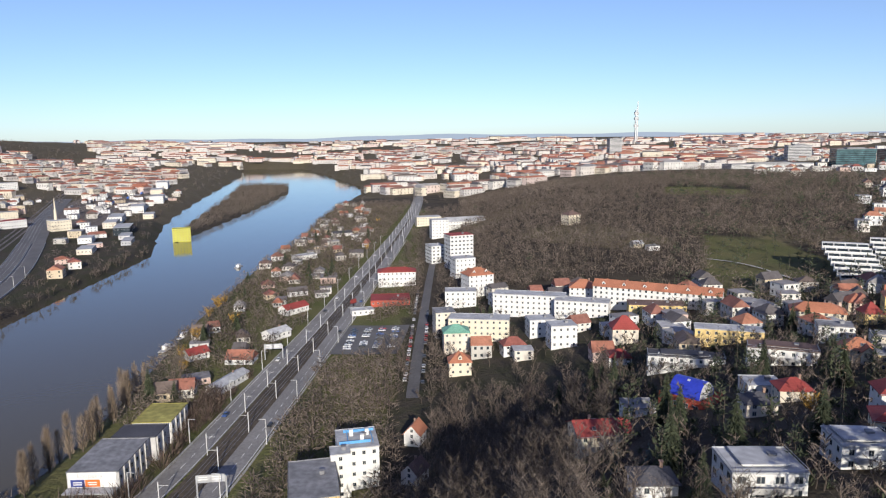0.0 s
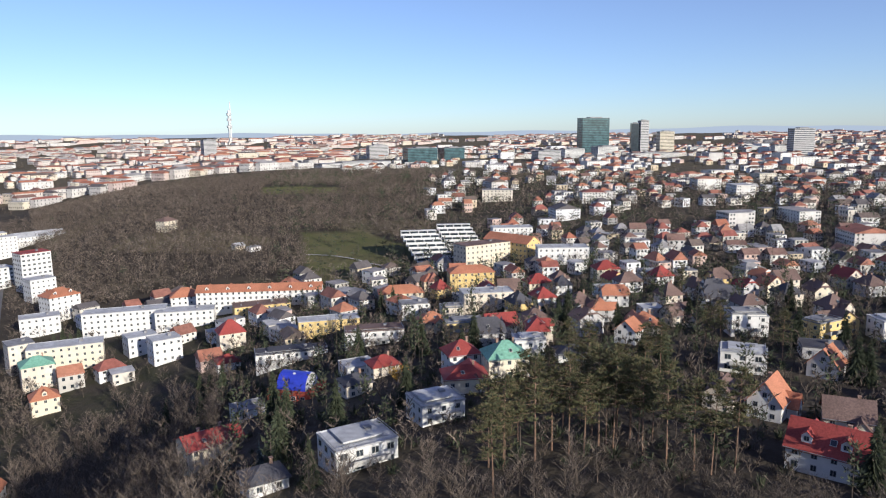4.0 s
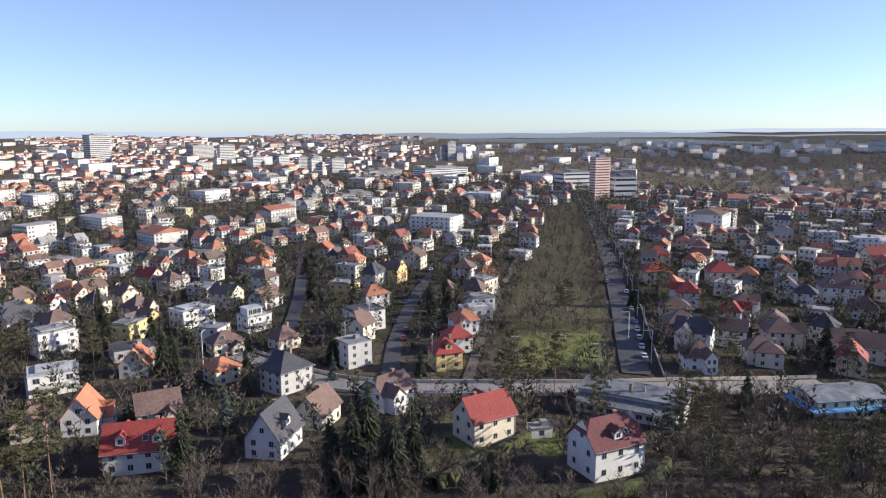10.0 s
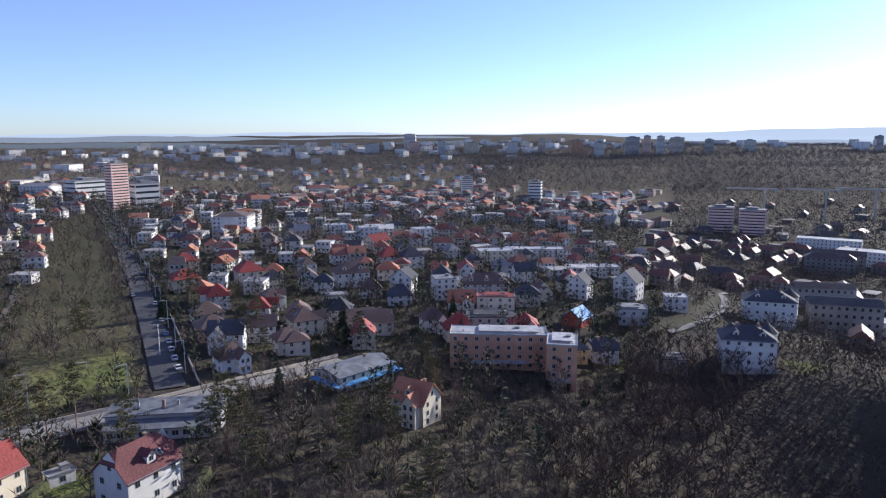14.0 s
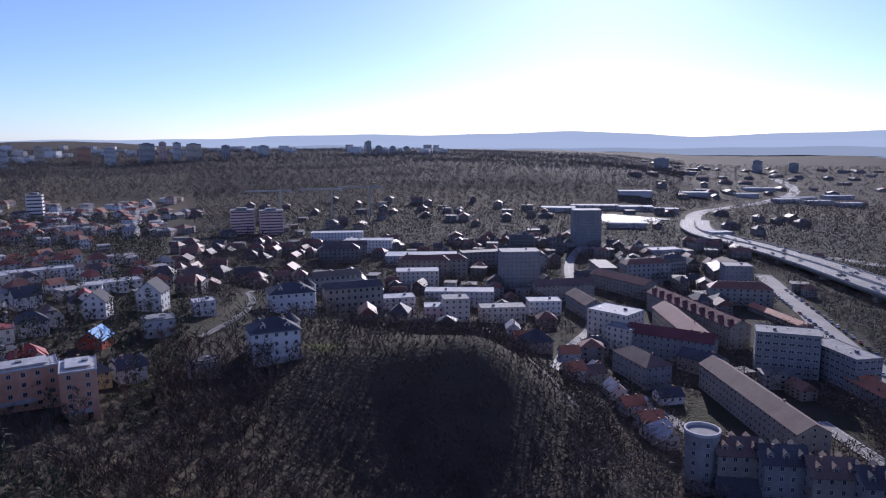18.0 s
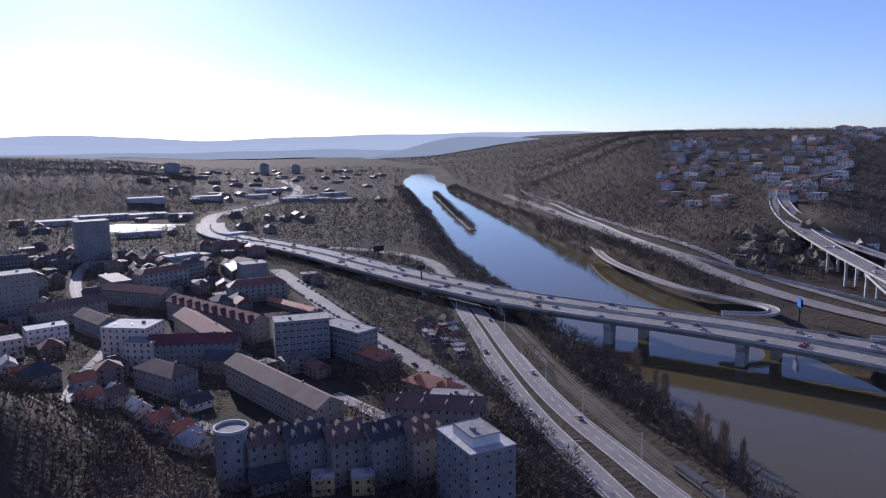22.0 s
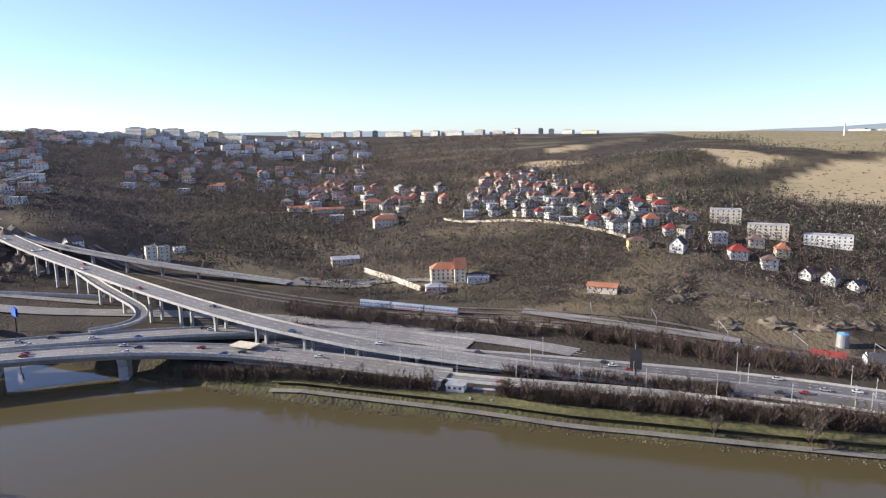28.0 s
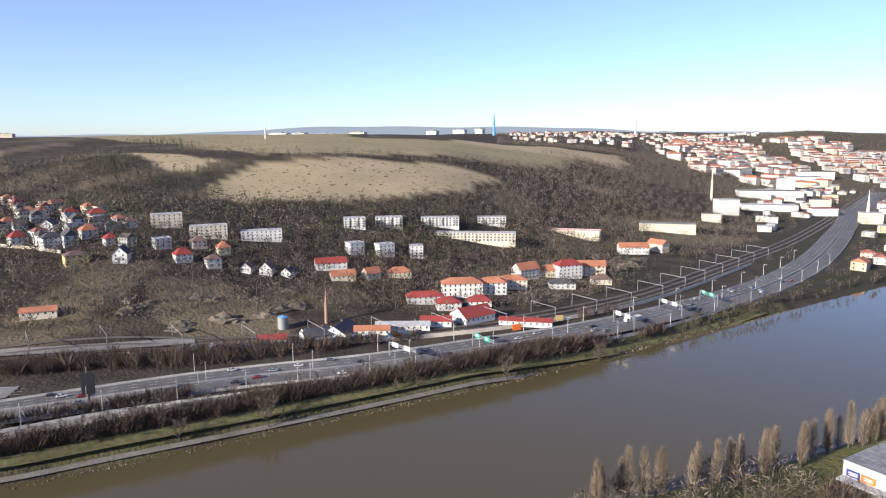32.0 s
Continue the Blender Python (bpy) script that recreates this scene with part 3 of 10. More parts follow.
# ---- roads, tracks and bridges ----
def resample(points, step):
    p = np.array(points, float)
    for _ in range(3):
        q = np.empty((len(p) * 2 - 2, p.shape[1]))
        q[0::2], q[1::2] = p[:-1] * 0.75 + p[1:] * 0.25, p[:-1] * 0.25 + p[1:] * 0.75
        p = np.vstack([p[:1], q, p[-1:]])
    s = np.concatenate([[0], np.cumsum(np.hypot(*np.diff(p[:, :2], axis=0).T))])
    t = np.arange(0, s[-1], step)
    return np.stack([np.interp(t, s, p[:, i]) for i in range(p.shape[1])], -1)


def sides(p):
    g = np.gradient(p[:, :2], axis=0)
    g /= np.linalg.norm(g, axis=1)[:, None]
    return np.stack([g[:, 1], -g[:, 0]], -1)


def ribbon(name, points, width, mat, lift=0.35, shift=0.0, step=8.0, dash=0.0):
    """A strip along a line: on the ground where the points have two numbers, at their own height where they have three."""
    p = resample(points, step)
    r = sides(p)
    cols = 2 if width < 3 else 5
    rows = []
    for u in np.linspace(-0.5, 0.5, cols):
        c = p[:, :2] + r * (shift + u * width)
        centre = p[:, :2] + r * shift
        z = p[:, 2] + lift if p.shape[1] > 2 else np.maximum(height(c[:, 0], c[:, 1]), height(centre[:, 0], centre[:, 1])) + lift
        rows.append(np.column_stack([c, z]))
    v = np.stack(rows, 1).reshape(-1, 3)
    n = len(p)
    i, j = np.meshgrid(np.arange(n - 1), np.arange(cols - 1), indexing="ij")
    if dash:
        keep = (i % 2) == 0
        i, j = i[keep], j[keep]
    a = (i * cols + j).ravel()
    return fill(name, v, np.stack([a, a + 1, a + 1 + cols, a + cols], -1), [mat])


def road(points, width, lanes, label, mat=None, name="road", lift=0.35, lines=True):
    ob = tagged(new(name, ribbon(name, points, width, mat or m_asphalt, lift)), label, "road", kind="structure")
    for k in range(1, lanes):
        s = -width / 2 + width * k / lanes
        tagged(put("lane_marking", ribbon("lane_marking", points, 0.22, m_mark, lift + 0.05, s, 4.0, 1.0), ob), kind="stuff")
    for s in (-width / 2 + 0.5, width / 2 - 0.5) if lines else ():
        put("edge_line", ribbon("edge_line", points, 0.22, m_mark, lift + 0.05, s, 8.0), ob)
    return ob


EAST_W = ((-165, -520), (-151, -411), (-137, -337), (-127, -264), (-128, -208), (-126, -100), (-120, 0), (-110, 100), (-94, 207),
          (-90, 244), (-84, 334), (-72, 479), (-56, 740), (-40, 1134), (-60, 1500), (-120, 1900))
EAST_E = ((-158, -520), (-140, -411), (-126, -337), (-115, -264), (-113, -208), (-109, -100), (-103, 0), (-92, 100), (-75, 207),
          (-72, 244), (-66, 334), (-57, 479), (-44, 740), (-32, 1134), (-52, 1500), (-112, 1900))
road(EAST_W, 8.5, 2, "grey two-lane carriageway of the riverside road", m_oldroad)
road(EAST_E, 8.5, 2, "grey two-lane carriageway of the riverside road", m_oldroad)
road(((-14, 285), (-14, 317), (-13, 396), (-11, 523), (-9, 600)), 5.5, 1, "narrow street lined with parked cars", m_asphalt, lines=False)
WEST_HWY = ((-332, -190), (-328, -110), (-324, -29), (-319, 54), (-301, 127), (-297, 192), (-292, 267), (-307, 400), (-330, 490),
            (-372, 600), (-450, 760), (-560, 980), (-700, 1300))
road(WEST_HWY, 26, 7, "wide grey multi-lane motorway beside the river", m_asphalt)


# ---- river bridge and viaducts ----
def deck(points, width, name, label, mat=None, thick=1.6):
    """A raised roadway: slab, asphalt, two parapets and piers down to the ground or the river bed."""
    p = resample(points, 6.0)
    r = sides(p)
    n = len(p)
    ob = base(name, Matrix.Identity(4), label, "bridge")
    ring = ((-0.5, 0), (0.5, 0), (0.5, -0.5), (0.32, -thick), (-0.32, -thick), (-0.5, -0.5))
    v = np.stack([np.column_stack([p[:, :2] + r * (u * width), p[:, 2] + dz]) for u, dz in ring], 1).reshape(-1, 3)
    i, j = np.meshgrid(np.arange(n - 1), np.arange(6), indexing="ij")
    a, b = (i * 6 + j).ravel(), (i * 6 + (j + 1) % 6).ravel()
    put("slab", fill("slab", v, np.stack([a, a + 6, b + 6, b], -1), [m_concrete]), ob)
    put("roadway", ribbon("roadway", points, width - 1.4, mat or m_oldroad, 0.06, 0, 6.0), ob, label="grey asphalt")
    for s in (-width / 2 + 0.35, width / 2 - 0.35):
        rail = ((s - 0.15, 0), (s + 0.15, 0), (s + 0.15, 0.95), (s - 0.15, 0.95))
        v = np.stack([np.column_stack([p[:, :2] + r * u, p[:, 2] + dz]) for u, dz in rail], 1).reshape(-1, 3)
        i, j = np.meshgrid(np.arange(n - 1), np.arange(4), indexing="ij")
        a, b = (i * 4 + j).ravel(), (i * 4 + (j + 1) % 4).ravel()
        put("parapet", fill("parapet", v, np.stack([a, a + 4, b + 4, b], -1), [m_concrete]), ob)
    lanes = max(2, int(width / 4.2))
    for k in range(1, lanes):
        tagged(put("lane_marking", ribbon("lane_marking", points, 0.22, m_mark, 0.12, -width / 2 + width * k / lanes, 4.0, 1.0), ob), kind="stuff")
    return ob, p, r


def pier(parent, x, y, top, turn, wide, deep):
    """A stout pier that widens to a hammerhead under the slab."""
    low = min(ground(x, y), -2.0 if ground(x, y) < 0 else ground(x, y)) - 1
    h = top - low
    a, b = wide * 0.36, wide * 0.5
    prof = ((-a, 0), (a, 0), (a, h * 0.72), (b, h * 0.9), (b, h), (-b, h), (-b, h * 0.9), (-a, h * 0.72))
    v = [(x0, -deep / 2, z0) for x0, z0 in prof] + [(x0, deep / 2, z0) for x0, z0 in prof]
    f = [tuple(range(8)), tuple(range(15, 7, -1))] + [(i, i + 8, (i + 1) % 8 + 8, (i + 1) % 8) for i in range(8)]
    put("pier", mesh("pier", v, f, m_concrete), parent, pose(x, y, low, 0, 0, turn))


BRIDGE = ((27, -986, 9.0), (26, -889, 10.2), (7, -813, 11.6), (-34, -743, 13), (-74, -651, 14), (-100, -573, 14.5), (-134, -485, 15), (-176, -398, 15.5), (-240, -322, 15.5),
          (-287, -248, 14.5), (-304, -190, 12.5), (-305, -130, 10), (-300, -80, 8.6))
BRIDGE_B = ((9, -986, 9.0), (8, -895, 10.2), (-10, -823, 11.6), (-50, -752, 13), (-90, -660, 14), (-117, -581, 14.5), (-151, -494, 15), (-191, -411, 15.5), (-256, -337, 15.5), (-310, -259, 14.0),
            (-345, -198, 11.5), (-356, -130, 9.6), (-350, -80, 8.6))
for line, text in ((BRIDGE, "long concrete river bridge with busy roadway"), (BRIDGE_B, "twin concrete river bridge beside the first one")):
    ob, p, r = deck(line, 17, "road_bridge", text, thick=3.4)
    for k in range(5, len(p) - 4, 12):
        if p[k, 2] - max(ground(p[k, 0], p[k, 1]), 0) > 3.5:
            g = math.degrees(math.atan2(r[k, 1], r[k, 0]))
            pier(ob, p[k, 0], p[k, 1], p[k, 2] - 3.2, g, 11, 4.5)
VIADUCT = ((-718, -692, 72), (-631, -649, 68), (-549, -610, 56), (-468, -510, 46), (-425, -421, 36), (-394, -351, 31), (-355, -267, 26), (-328, -195, 21),
           (-318, -136, 16), (-317, -99, 13), (-315, -55, 11), (-313, -4, 9.2), (-311, 40, 8.7))
ob, p, r = deck(VIADUCT, 15, "road_viaduct", "pale concrete viaduct curving down from the hill", m_oldroad, 1.4)
for k in range(6, len(p) - 10, 5):
    if p[k, 2] - ground(p[k, 0], p[k, 1]) > 3:
        g = math.degrees(math.atan2(r[k, 1], r[k, 0]))
        for off in (-3.5, 3.5):
            pier(ob, p[k, 0] + r[k, 0] * off, p[k, 1] + r[k, 1] * off, p[k, 2] - 1.3, g, 2.2, 1.4)
VIADUCT_UP = ((-760, -716, 77), (-666, -663, 72.6), (-616, -648, 69), (-545, -600, 62), (-490, -530, 52), (-462, -470, 42), (-456, -433, 34), (-454, -368, 26), (-455, -300, 19), (-456, -228, 12.6))
ob, p, r = deck(VIADUCT_UP, 10, "road_viaduct", "upper pale viaduct climbing beside the wooded slope", m_oldroad, 1.2)
for k in range(4, len(p) - 6, 5):
    if p[k, 2] - ground(p[k, 0], p[k, 1]) > 3:
        pier(ob, p[k, 0], p[k, 1], p[k, 2] - 1.1, math.degrees(math.atan2(r[k, 1], r[k, 0])), 3.4, 1.4)
RAMP = ((-405, -790, 7.4), (-372, -680, 7.8), (-338, -600, 8.2), (-318, -535, 8.5), (-309, -440, 9), (-318, -385, 10.5), (-318, -352, 13), (-296, -332, 15), (-268, -348, 15.6))
deck(RAMP, 7, "road_ramp", "narrow concrete ramp curling up to the bridge", m_oldroad, 1.2)
LOOP = ((-388, -350, 30), (-367, -318, 26.5), (-352, -290, 23), (-342, -268, 19), (-326, -262, 16), (-306, -280, 15.2))
deck(LOOP, 7, "road_ramp", "narrow concrete ramp curling down from the viaduct", m_oldroad, 1.2)
road(((-525, -1282), (-409, -787), (-358, -537), (-352, -430), (-354, -369), (-368, -303), (-380, -227), (-378, -161), (-360, -60), (-345, -20)), 14, 4,
     "grey riverside dual carriageway below the wooded slope", m_oldroad)
road(((-456, -245), (-456, -230), (-470, -166), (-452, -90)), 8, 2, "hillside road with crash barriers", m_oldroad)
road(((-303, -188), (-304, -107), (-298, -53), (-299, 3), (-294, 41), (-286, 92), (-282, 140)), 7, 2, "slip road above the river bank", m_oldroad)
tagged(new("path", ribbon("path", ((-281, -160), (-275.5, -60), (-272.5, -28), (-271.5, 6), (-269.5, 92), (-268.5, 177), (-268.5, 291), (-280, 400)), 2.2, m_path, 0.3)),
       "pale riverside path", "path", kind="structure")


m_grass = material("bank_grass", [(0.112, 0.105, 0.048)], 0.95, grain=0.5, amount=0.35, coarse=0.03)
BANK_PATH = ((-281, -160), (-275.5, -60), (-272.5, -28), (-271.5, 6), (-269.5, 92), (-268.5, 177), (-268.5, 291), (-280, 400))
tagged(new("grass_verge", ribbon("grass_verge", BANK_PATH, 5.5, m_grass, 0.25, -4.6)), "mown green strip between path and thicket", "grass", kind="structure")


def railway(points, name, label, gauge=1.44, bed=None):
    ob = tagged(new(name, ribbon(name, points, 2.6, bed or m_ballast, 0.25)), label, "railway", kind="structure")
    for s in (-gauge / 2, gauge / 2):
        put("rail", ribbon("rail", points, 0.16, m_rail, 0.45, s, 8.0), ob)
    return ob


RAIL = ((-480, -420), (-427, -250), (-405, -130), (-402, -33), (-393, 18), (-371, 72), (-353, 129), (-335, 191), (-331, 270), (-343, 357), (-393, 511),
        (-437, 656), (-580, 995), (-800, 1500))
for off in (-7, 0, 7):
    railway([(x + off, y) for x, y in RAIL], "railway_track", "railway track on brown ballast")
tagged(new("rail_yard", ribbon("rail_yard", ((-500, 900), (-555, 1120), (-660, 1450), (-730, 1720)), 120, m_ballast, 0.15, 0, 20.0)), "brown ballast of a wide rail yard", "rail yard", kind="structure")
for off in range(-48, 56, 12):
    railway([(x + off, y) for x, y in ((-500, 900), (-555, 1120), (-660, 1450), (-730, 1720))], "railway_track", "siding in the rail yard")
TRAM = ((-170, -470), (-161, -391), (-146, -294), (-138, -222), (-138, -171), (-130, -60), (-112, 30), (-101, 100), (-84, 207), (-81, 244), (-75, 334), (-64, 479), (-50, 740), (-36, 1134))
tagged(new("tram_bed", ribbon("tram_bed", TRAM[2:], 9, m_trambed, 0.18)), "brown grassy bed of the tram tracks", "track bed", kind="structure")
for off in (-1.8, 1.8):
    railway([(x + off, y) for x, y in TRAM], "tram_track", "tram track between the carriageways", bed=m_trambed)
road(((-41, -306), (-62, -262), (-100, -225)), 7, 2, "street leading to the riverside road", m_oldroad)
road(((-40, -620), (-49, -559), (-71, -399), (-91, -329), (-97, -273)), 13, 1, "street lined with parked cars", m_oldroad, lines=False)
road(CROSS_STREET, 7, 1, "quiet residential street", m_oldroad, lines=False)
road(PARK_STREET, 8, 1, "long straight street beside the park", m_street, lines=False)
road(SIDE_STREET, 5, 1, "quiet residential side street", m_street, lines=False)
tagged(new("path", ribbon("path", ((183, 4), (262, 0), (352, -9), (530, -24), (670, -38)), 3, m_ballast, 0.3)), "brown footpath beside the park", "path", kind="structure")
road(((196, 62), (260, 74), (340, 96), (420, 120)), 5, 1, "quiet residential street", m_street, lines=False)


FAR_ROAD = ((20, -970), (22, -1050), (13, -1113), (-26, -1192), (-73, -1274), (-116, -1392), (-150, -1500), (-170, -1700), (-150, -2000))
road(FAR_ROAD, 20, 4, "pale motorway winding on through the valley", m_oldroad)
VALLEY_RAMP = ((-40, -775), (-85, -738), (-126, -713), (-160, -671), (-176, -620), (-172, -560), (-160, -500), (-150, -440))
road(VALLEY_RAMP, 13, 3, "pale slip road curving round under the motorway", m_oldroad)
road(((60, -300), (66, -350), (58, -420), (95, -520), (120, -640), (118, -800)), 8, 2, "street through the valley town", m_oldroad, lines=False)
road(((-2, -262), (12, -290), (52, -316), (64, -360)), 6, 1, "narrow street at the foot of the spur", m_oldroad, lines=False)
road(((181, -222), (187, -246), (201, -281), (234, -328), (254, -348), (262, -400)), 3.6, 1, "curving lane between the villas", m_asphalt, lines=False)
tagged(new("car_lot", ribbon("car_lot", ((150, -985), (105, -968), (60, -952)), 92, m_asphalt, 0.2, 0, 6.0)), "wide asphalt car lot", "car park", kind="structure")


# ---- trees ----
def tube(a, b, ra, rb, n=4):
    a, b = Vector(a), Vector(b)
    q = (b - a).to_track_quat("Z", "Y").to_matrix()
    v = []
    for c, r in ((a, ra), (b, rb)):
        v += [tuple(c + q @ Vector((r * math.cos(2 * math.pi * i / n), r * math.sin(2 * math.pi * i / n), 0))) for i in range(n)]
    f = []
    for i in range(n):
        j = (i + 1) % n
        f += [(i, j, n + j), (i, n + j, n + i)]
    return v, f


def add(v, f, part):
    k = len(v)
    v += part[0]
    f += [tuple(i + k for i in t) for t in part[1]]

def blade(root, tip, width, rng):
    """One twig: a slim tapered spike."""
    d = tip - root
    s = d.cross(Vector((rng.uniform(-1, 1), rng.uniform(-1, 1), rng.uniform(-.4, .4)))).normalized() * width
    return [tuple(root - s), tuple(root + s), tuple(tip)], [(0, 1, 2)]


def bare_tree(seed, tall=10.0, spread=0.36, twigs=110, width=0.05, lift=0.2, limbs=7):
    """Trunk, steep limbs, branches, and a crown of many fine upright twigs with gaps."""
    rng = random.Random(seed)
    tv, tf, cv, cf = [], [], [], []
    fork = Vector((rng.uniform(-.3, .3), rng.uniform(-.3, .3), tall * lift))
    add(tv, tf, tube((0, 0, -1.0), fork, tall * 0.017, tall * 0.013, 4))
    arms = []
    for i in range(limbs):
        a = i * 2.4 + rng.uniform(-.5, .5)
        out = tall * spread * rng.uniform(0.25, 0.8)
        end = Vector((math.cos(a) * out, math.sin(a) * out, tall * rng.uniform(0.6, 0.9)))
        knee = fork.lerp(end, 0.4) + Vector((math.cos(a), math.sin(a), -.2)) * out * 0.2
        add(tv, tf, tube(fork, knee, tall * 0.009, tall * 0.006, 3))
        add(tv, tf, tube(knee, end, tall * 0.006, tall * 0.0015, 3))
        arms += [(fork, knee), (knee, end), (knee, end)]
    shoots = []
    for i in range(max(4, twigs // 6)):
        p, q = rng.choice(arms)
        root = p.lerp(q, rng.uniform(.15, 1))
        a = rng.uniform(0, 6.283)
        ln = tall * rng.uniform(0.14, 0.28)
        tip = root + (q - p).normalized() * ln * .45 + Vector((math.cos(a), math.sin(a), rng.uniform(.1, .9))) * ln * .6
        shoots.append((root, tip))
        add(cv, cf, blade(root, tip, width * 1.5, rng))
    for i in range(twigs):
        p, q = rng.choice(shoots)
        root = p.lerp(q, rng.uniform(.1, 1))
        ln = tall * rng.uniform(0.06, 0.15)
        a = rng.uniform(0, 6.283)
        tip = root + (q - p).normalized() * ln * .6 + Vector((math.cos(a), math.sin(a), rng.uniform(.0, .9))) * ln * .7
        add(cv, cf, blade(root, tip, width * rng.uniform(0.6, 1.3), rng))
    return tv, tf, cv, cf


def poplar(seed, tall=15.0, twigs=420, width=0.06):
    """A narrow plume: long steep twigs close round the stem."""
    rng = random.Random(seed)
    tv, tf, cv, cf = [], [], [], []
    add(tv, tf, tube((0, 0, -1), (0, 0, tall * 0.9), tall * 0.016, 0.03, 5))
    for i in range(twigs):
        h = rng.uniform(0.06, 0.86)
        a = rng.uniform(0, 6.283)
        out = tall * 0.13 * math.sin(math.pi * min(1, h * 0.85 + 0.2)) ** 0.6
        k = rng.uniform(0.05, 0.75)
        root = Vector((math.cos(a) * out * k, math.sin(a) * out * k, tall * h))
        tip = root + Vector((math.cos(a) * out * 0.4, math.sin(a) * out * 0.4, tall * rng.uniform(0.08, 0.17)))
        add(cv, cf, blade(root, tip, width * rng.uniform(0.6, 1.3), rng))
    return tv, tf, cv, cf


def spruce(seed, tall=14.0, wide=0.2, tiers=15, arms=11, sprigs=3):
    """Trunk with whorls of drooping branches; each branch carries slim fans of needles."""
    rng = random.Random(seed)
    tv, tf, cv, cf = [], [], [], []
    add(tv, tf, tube((0, 0, -1), (0, 0, tall * 0.96), tall * 0.013, 0.02, 4))
    for k in range(tiers):
        u = k / (tiers - 1)
        z = tall * (0.08 + 0.89 * u)
        r = tall * wide * (1 - u) ** 0.9 + 0.10
        for i in range(max(4, int(arms * (1 - 0.55 * u)))):
            a = rng.uniform(0, 6.283)
            ln = r * rng.uniform(0.65, 1.12)
            root = Vector((0, 0, z + rng.uniform(-.35, .35)))
            for j in range(sprigs):
                b = a + (j - (sprigs - 1) / 2) * .42
                d = Vector((math.cos(b), math.sin(b), 0))
                s = Vector((-d.y, d.x, 0)) * ln * rng.uniform(0.09, 0.17)
                q = ln * (1 - .18 * abs(j - (sprigs - 1) / 2)) * rng.uniform(.85, 1.1)
                mid = root + d * q * 0.55 + Vector((0, 0, -q * 0.10))
                tip = root + d * q + Vector((0, 0, -q * rng.uniform(0.25, 0.5)))
                add(cv, cf, ([tuple(root), tuple(mid + s), tuple(tip), tuple(mid - s)], [(0, 1, 2), (0, 2, 3)]))
    return tv, tf, cv, cf


def pine(seed, tall=15.0, limbs=34, size=.55, low=0.36, tufts=14, pads=1):
    """A tall bare stem with flat ragged pads of needles at the ends of its limbs."""
    rng = random.Random(seed)
    tv, tf, cv, cf = [], [], [], []
    lean = Vector((rng.uniform(-.5, .5), rng.uniform(-.5, .5), 0))
    add(tv, tf, tube((0, 0, -1), lean + Vector((0, 0, tall * 0.96)), tall * 0.012, 0.04, 5))
    for i in range(limbs):
        h = low + (1 - low) * ((i + rng.random()) / limbs)
        u = (h - low) / (1 - low)
        a = i * 2.4 + rng.uniform(-.6, .6)
        r = tall * (.21 * math.sin(math.pi * min(1, .22 + .74 * u)) ** .8) * rng.uniform(0.45, 1.1)
        stem = lean * h + Vector((0, 0, tall * h))
        c = stem + Vector((math.cos(a) * r, math.sin(a) * r, r * rng.uniform(-.1, .3)))
        add(tv, tf, tube(stem, c, 0.05, 0.02, 3))
        for q in range(pads):
            mid = stem.lerp(c, .4 + .6 * (q + rng.random()) / pads) + Vector((rng.gauss(0, .35), rng.gauss(0, .35), rng.gauss(0, .15))) * (pads > 1)
            for j in range(tufts):
                d = Vector((rng.gauss(0, 1), rng.gauss(0, 1), abs(rng.gauss(0, .55)))).normalized()
                p = mid + Vector((d.x, d.y, d.z * .6)) * size * rng.uniform(.1, .9)
                add(cv, cf, blade(p, p + (d + Vector((0, 0, .35))) * size * rng.uniform(.5, .9), size * (.22 / pads) * rng.uniform(.55, 1), rng))
    return tv, tf, cv, cf


def bush(seed, tall=3.0, twigs=46, width=0.05):
    rng = random.Random(seed)
    cv, cf = [], []
    for i in range(twigs):
        a = rng.uniform(0, 6.283)
        r = rng.uniform(0, tall * 0.5)
        root = Vector((math.cos(a) * r * 0.6, math.sin(a) * r * 0.6, -0.2 + rng.uniform(0, tall * 0.5)))
        tip = root + Vector((math.cos(a) * r * .8, math.sin(a) * r * .8, tall * rng.uniform(0.25, 0.6)))
        add(cv, cf, blade(root, tip, width * rng.uniform(0.7, 1.4), rng))
    return [], [], cv, cf


def clump(seed, tall=9.0, blades=40, wide=.22, stem=True, fat=.42):
    """A far bare tree: a thin stem and an uneven crown of slim twigs."""
    rng = random.Random(seed)
    tv, tf, cv, cf = [], [], [], []
    if stem:
        add(tv, tf, tube((0, 0, -1), (0, 0, tall * .6), .16, .07, 3))
    for i in range(blades):
        a = i * 2.4 + rng.uniform(-.5, .5)
        out, h = math.sqrt(rng.random()), rng.random()
        belly = math.sin(math.pi * min(1, .25 + .7 * h)) ** .7
        root = Vector((math.cos(a) * out * fat * belly * tall, math.sin(a) * out * fat * belly * tall, tall * (.12 + .6 * h)))
        ln = tall * rng.uniform(.13, .30)
        tip = root + Vector((math.cos(a) * out * .9 + rng.gauss(0, .38), math.sin(a) * out * .9 + rng.gauss(0, .38), rng.uniform(.1, .95))).normalized() * ln
        add(cv, cf, blade(root, tip, wide * rng.uniform(.65, 1.35), rng))
    return tv, tf, cv, cf


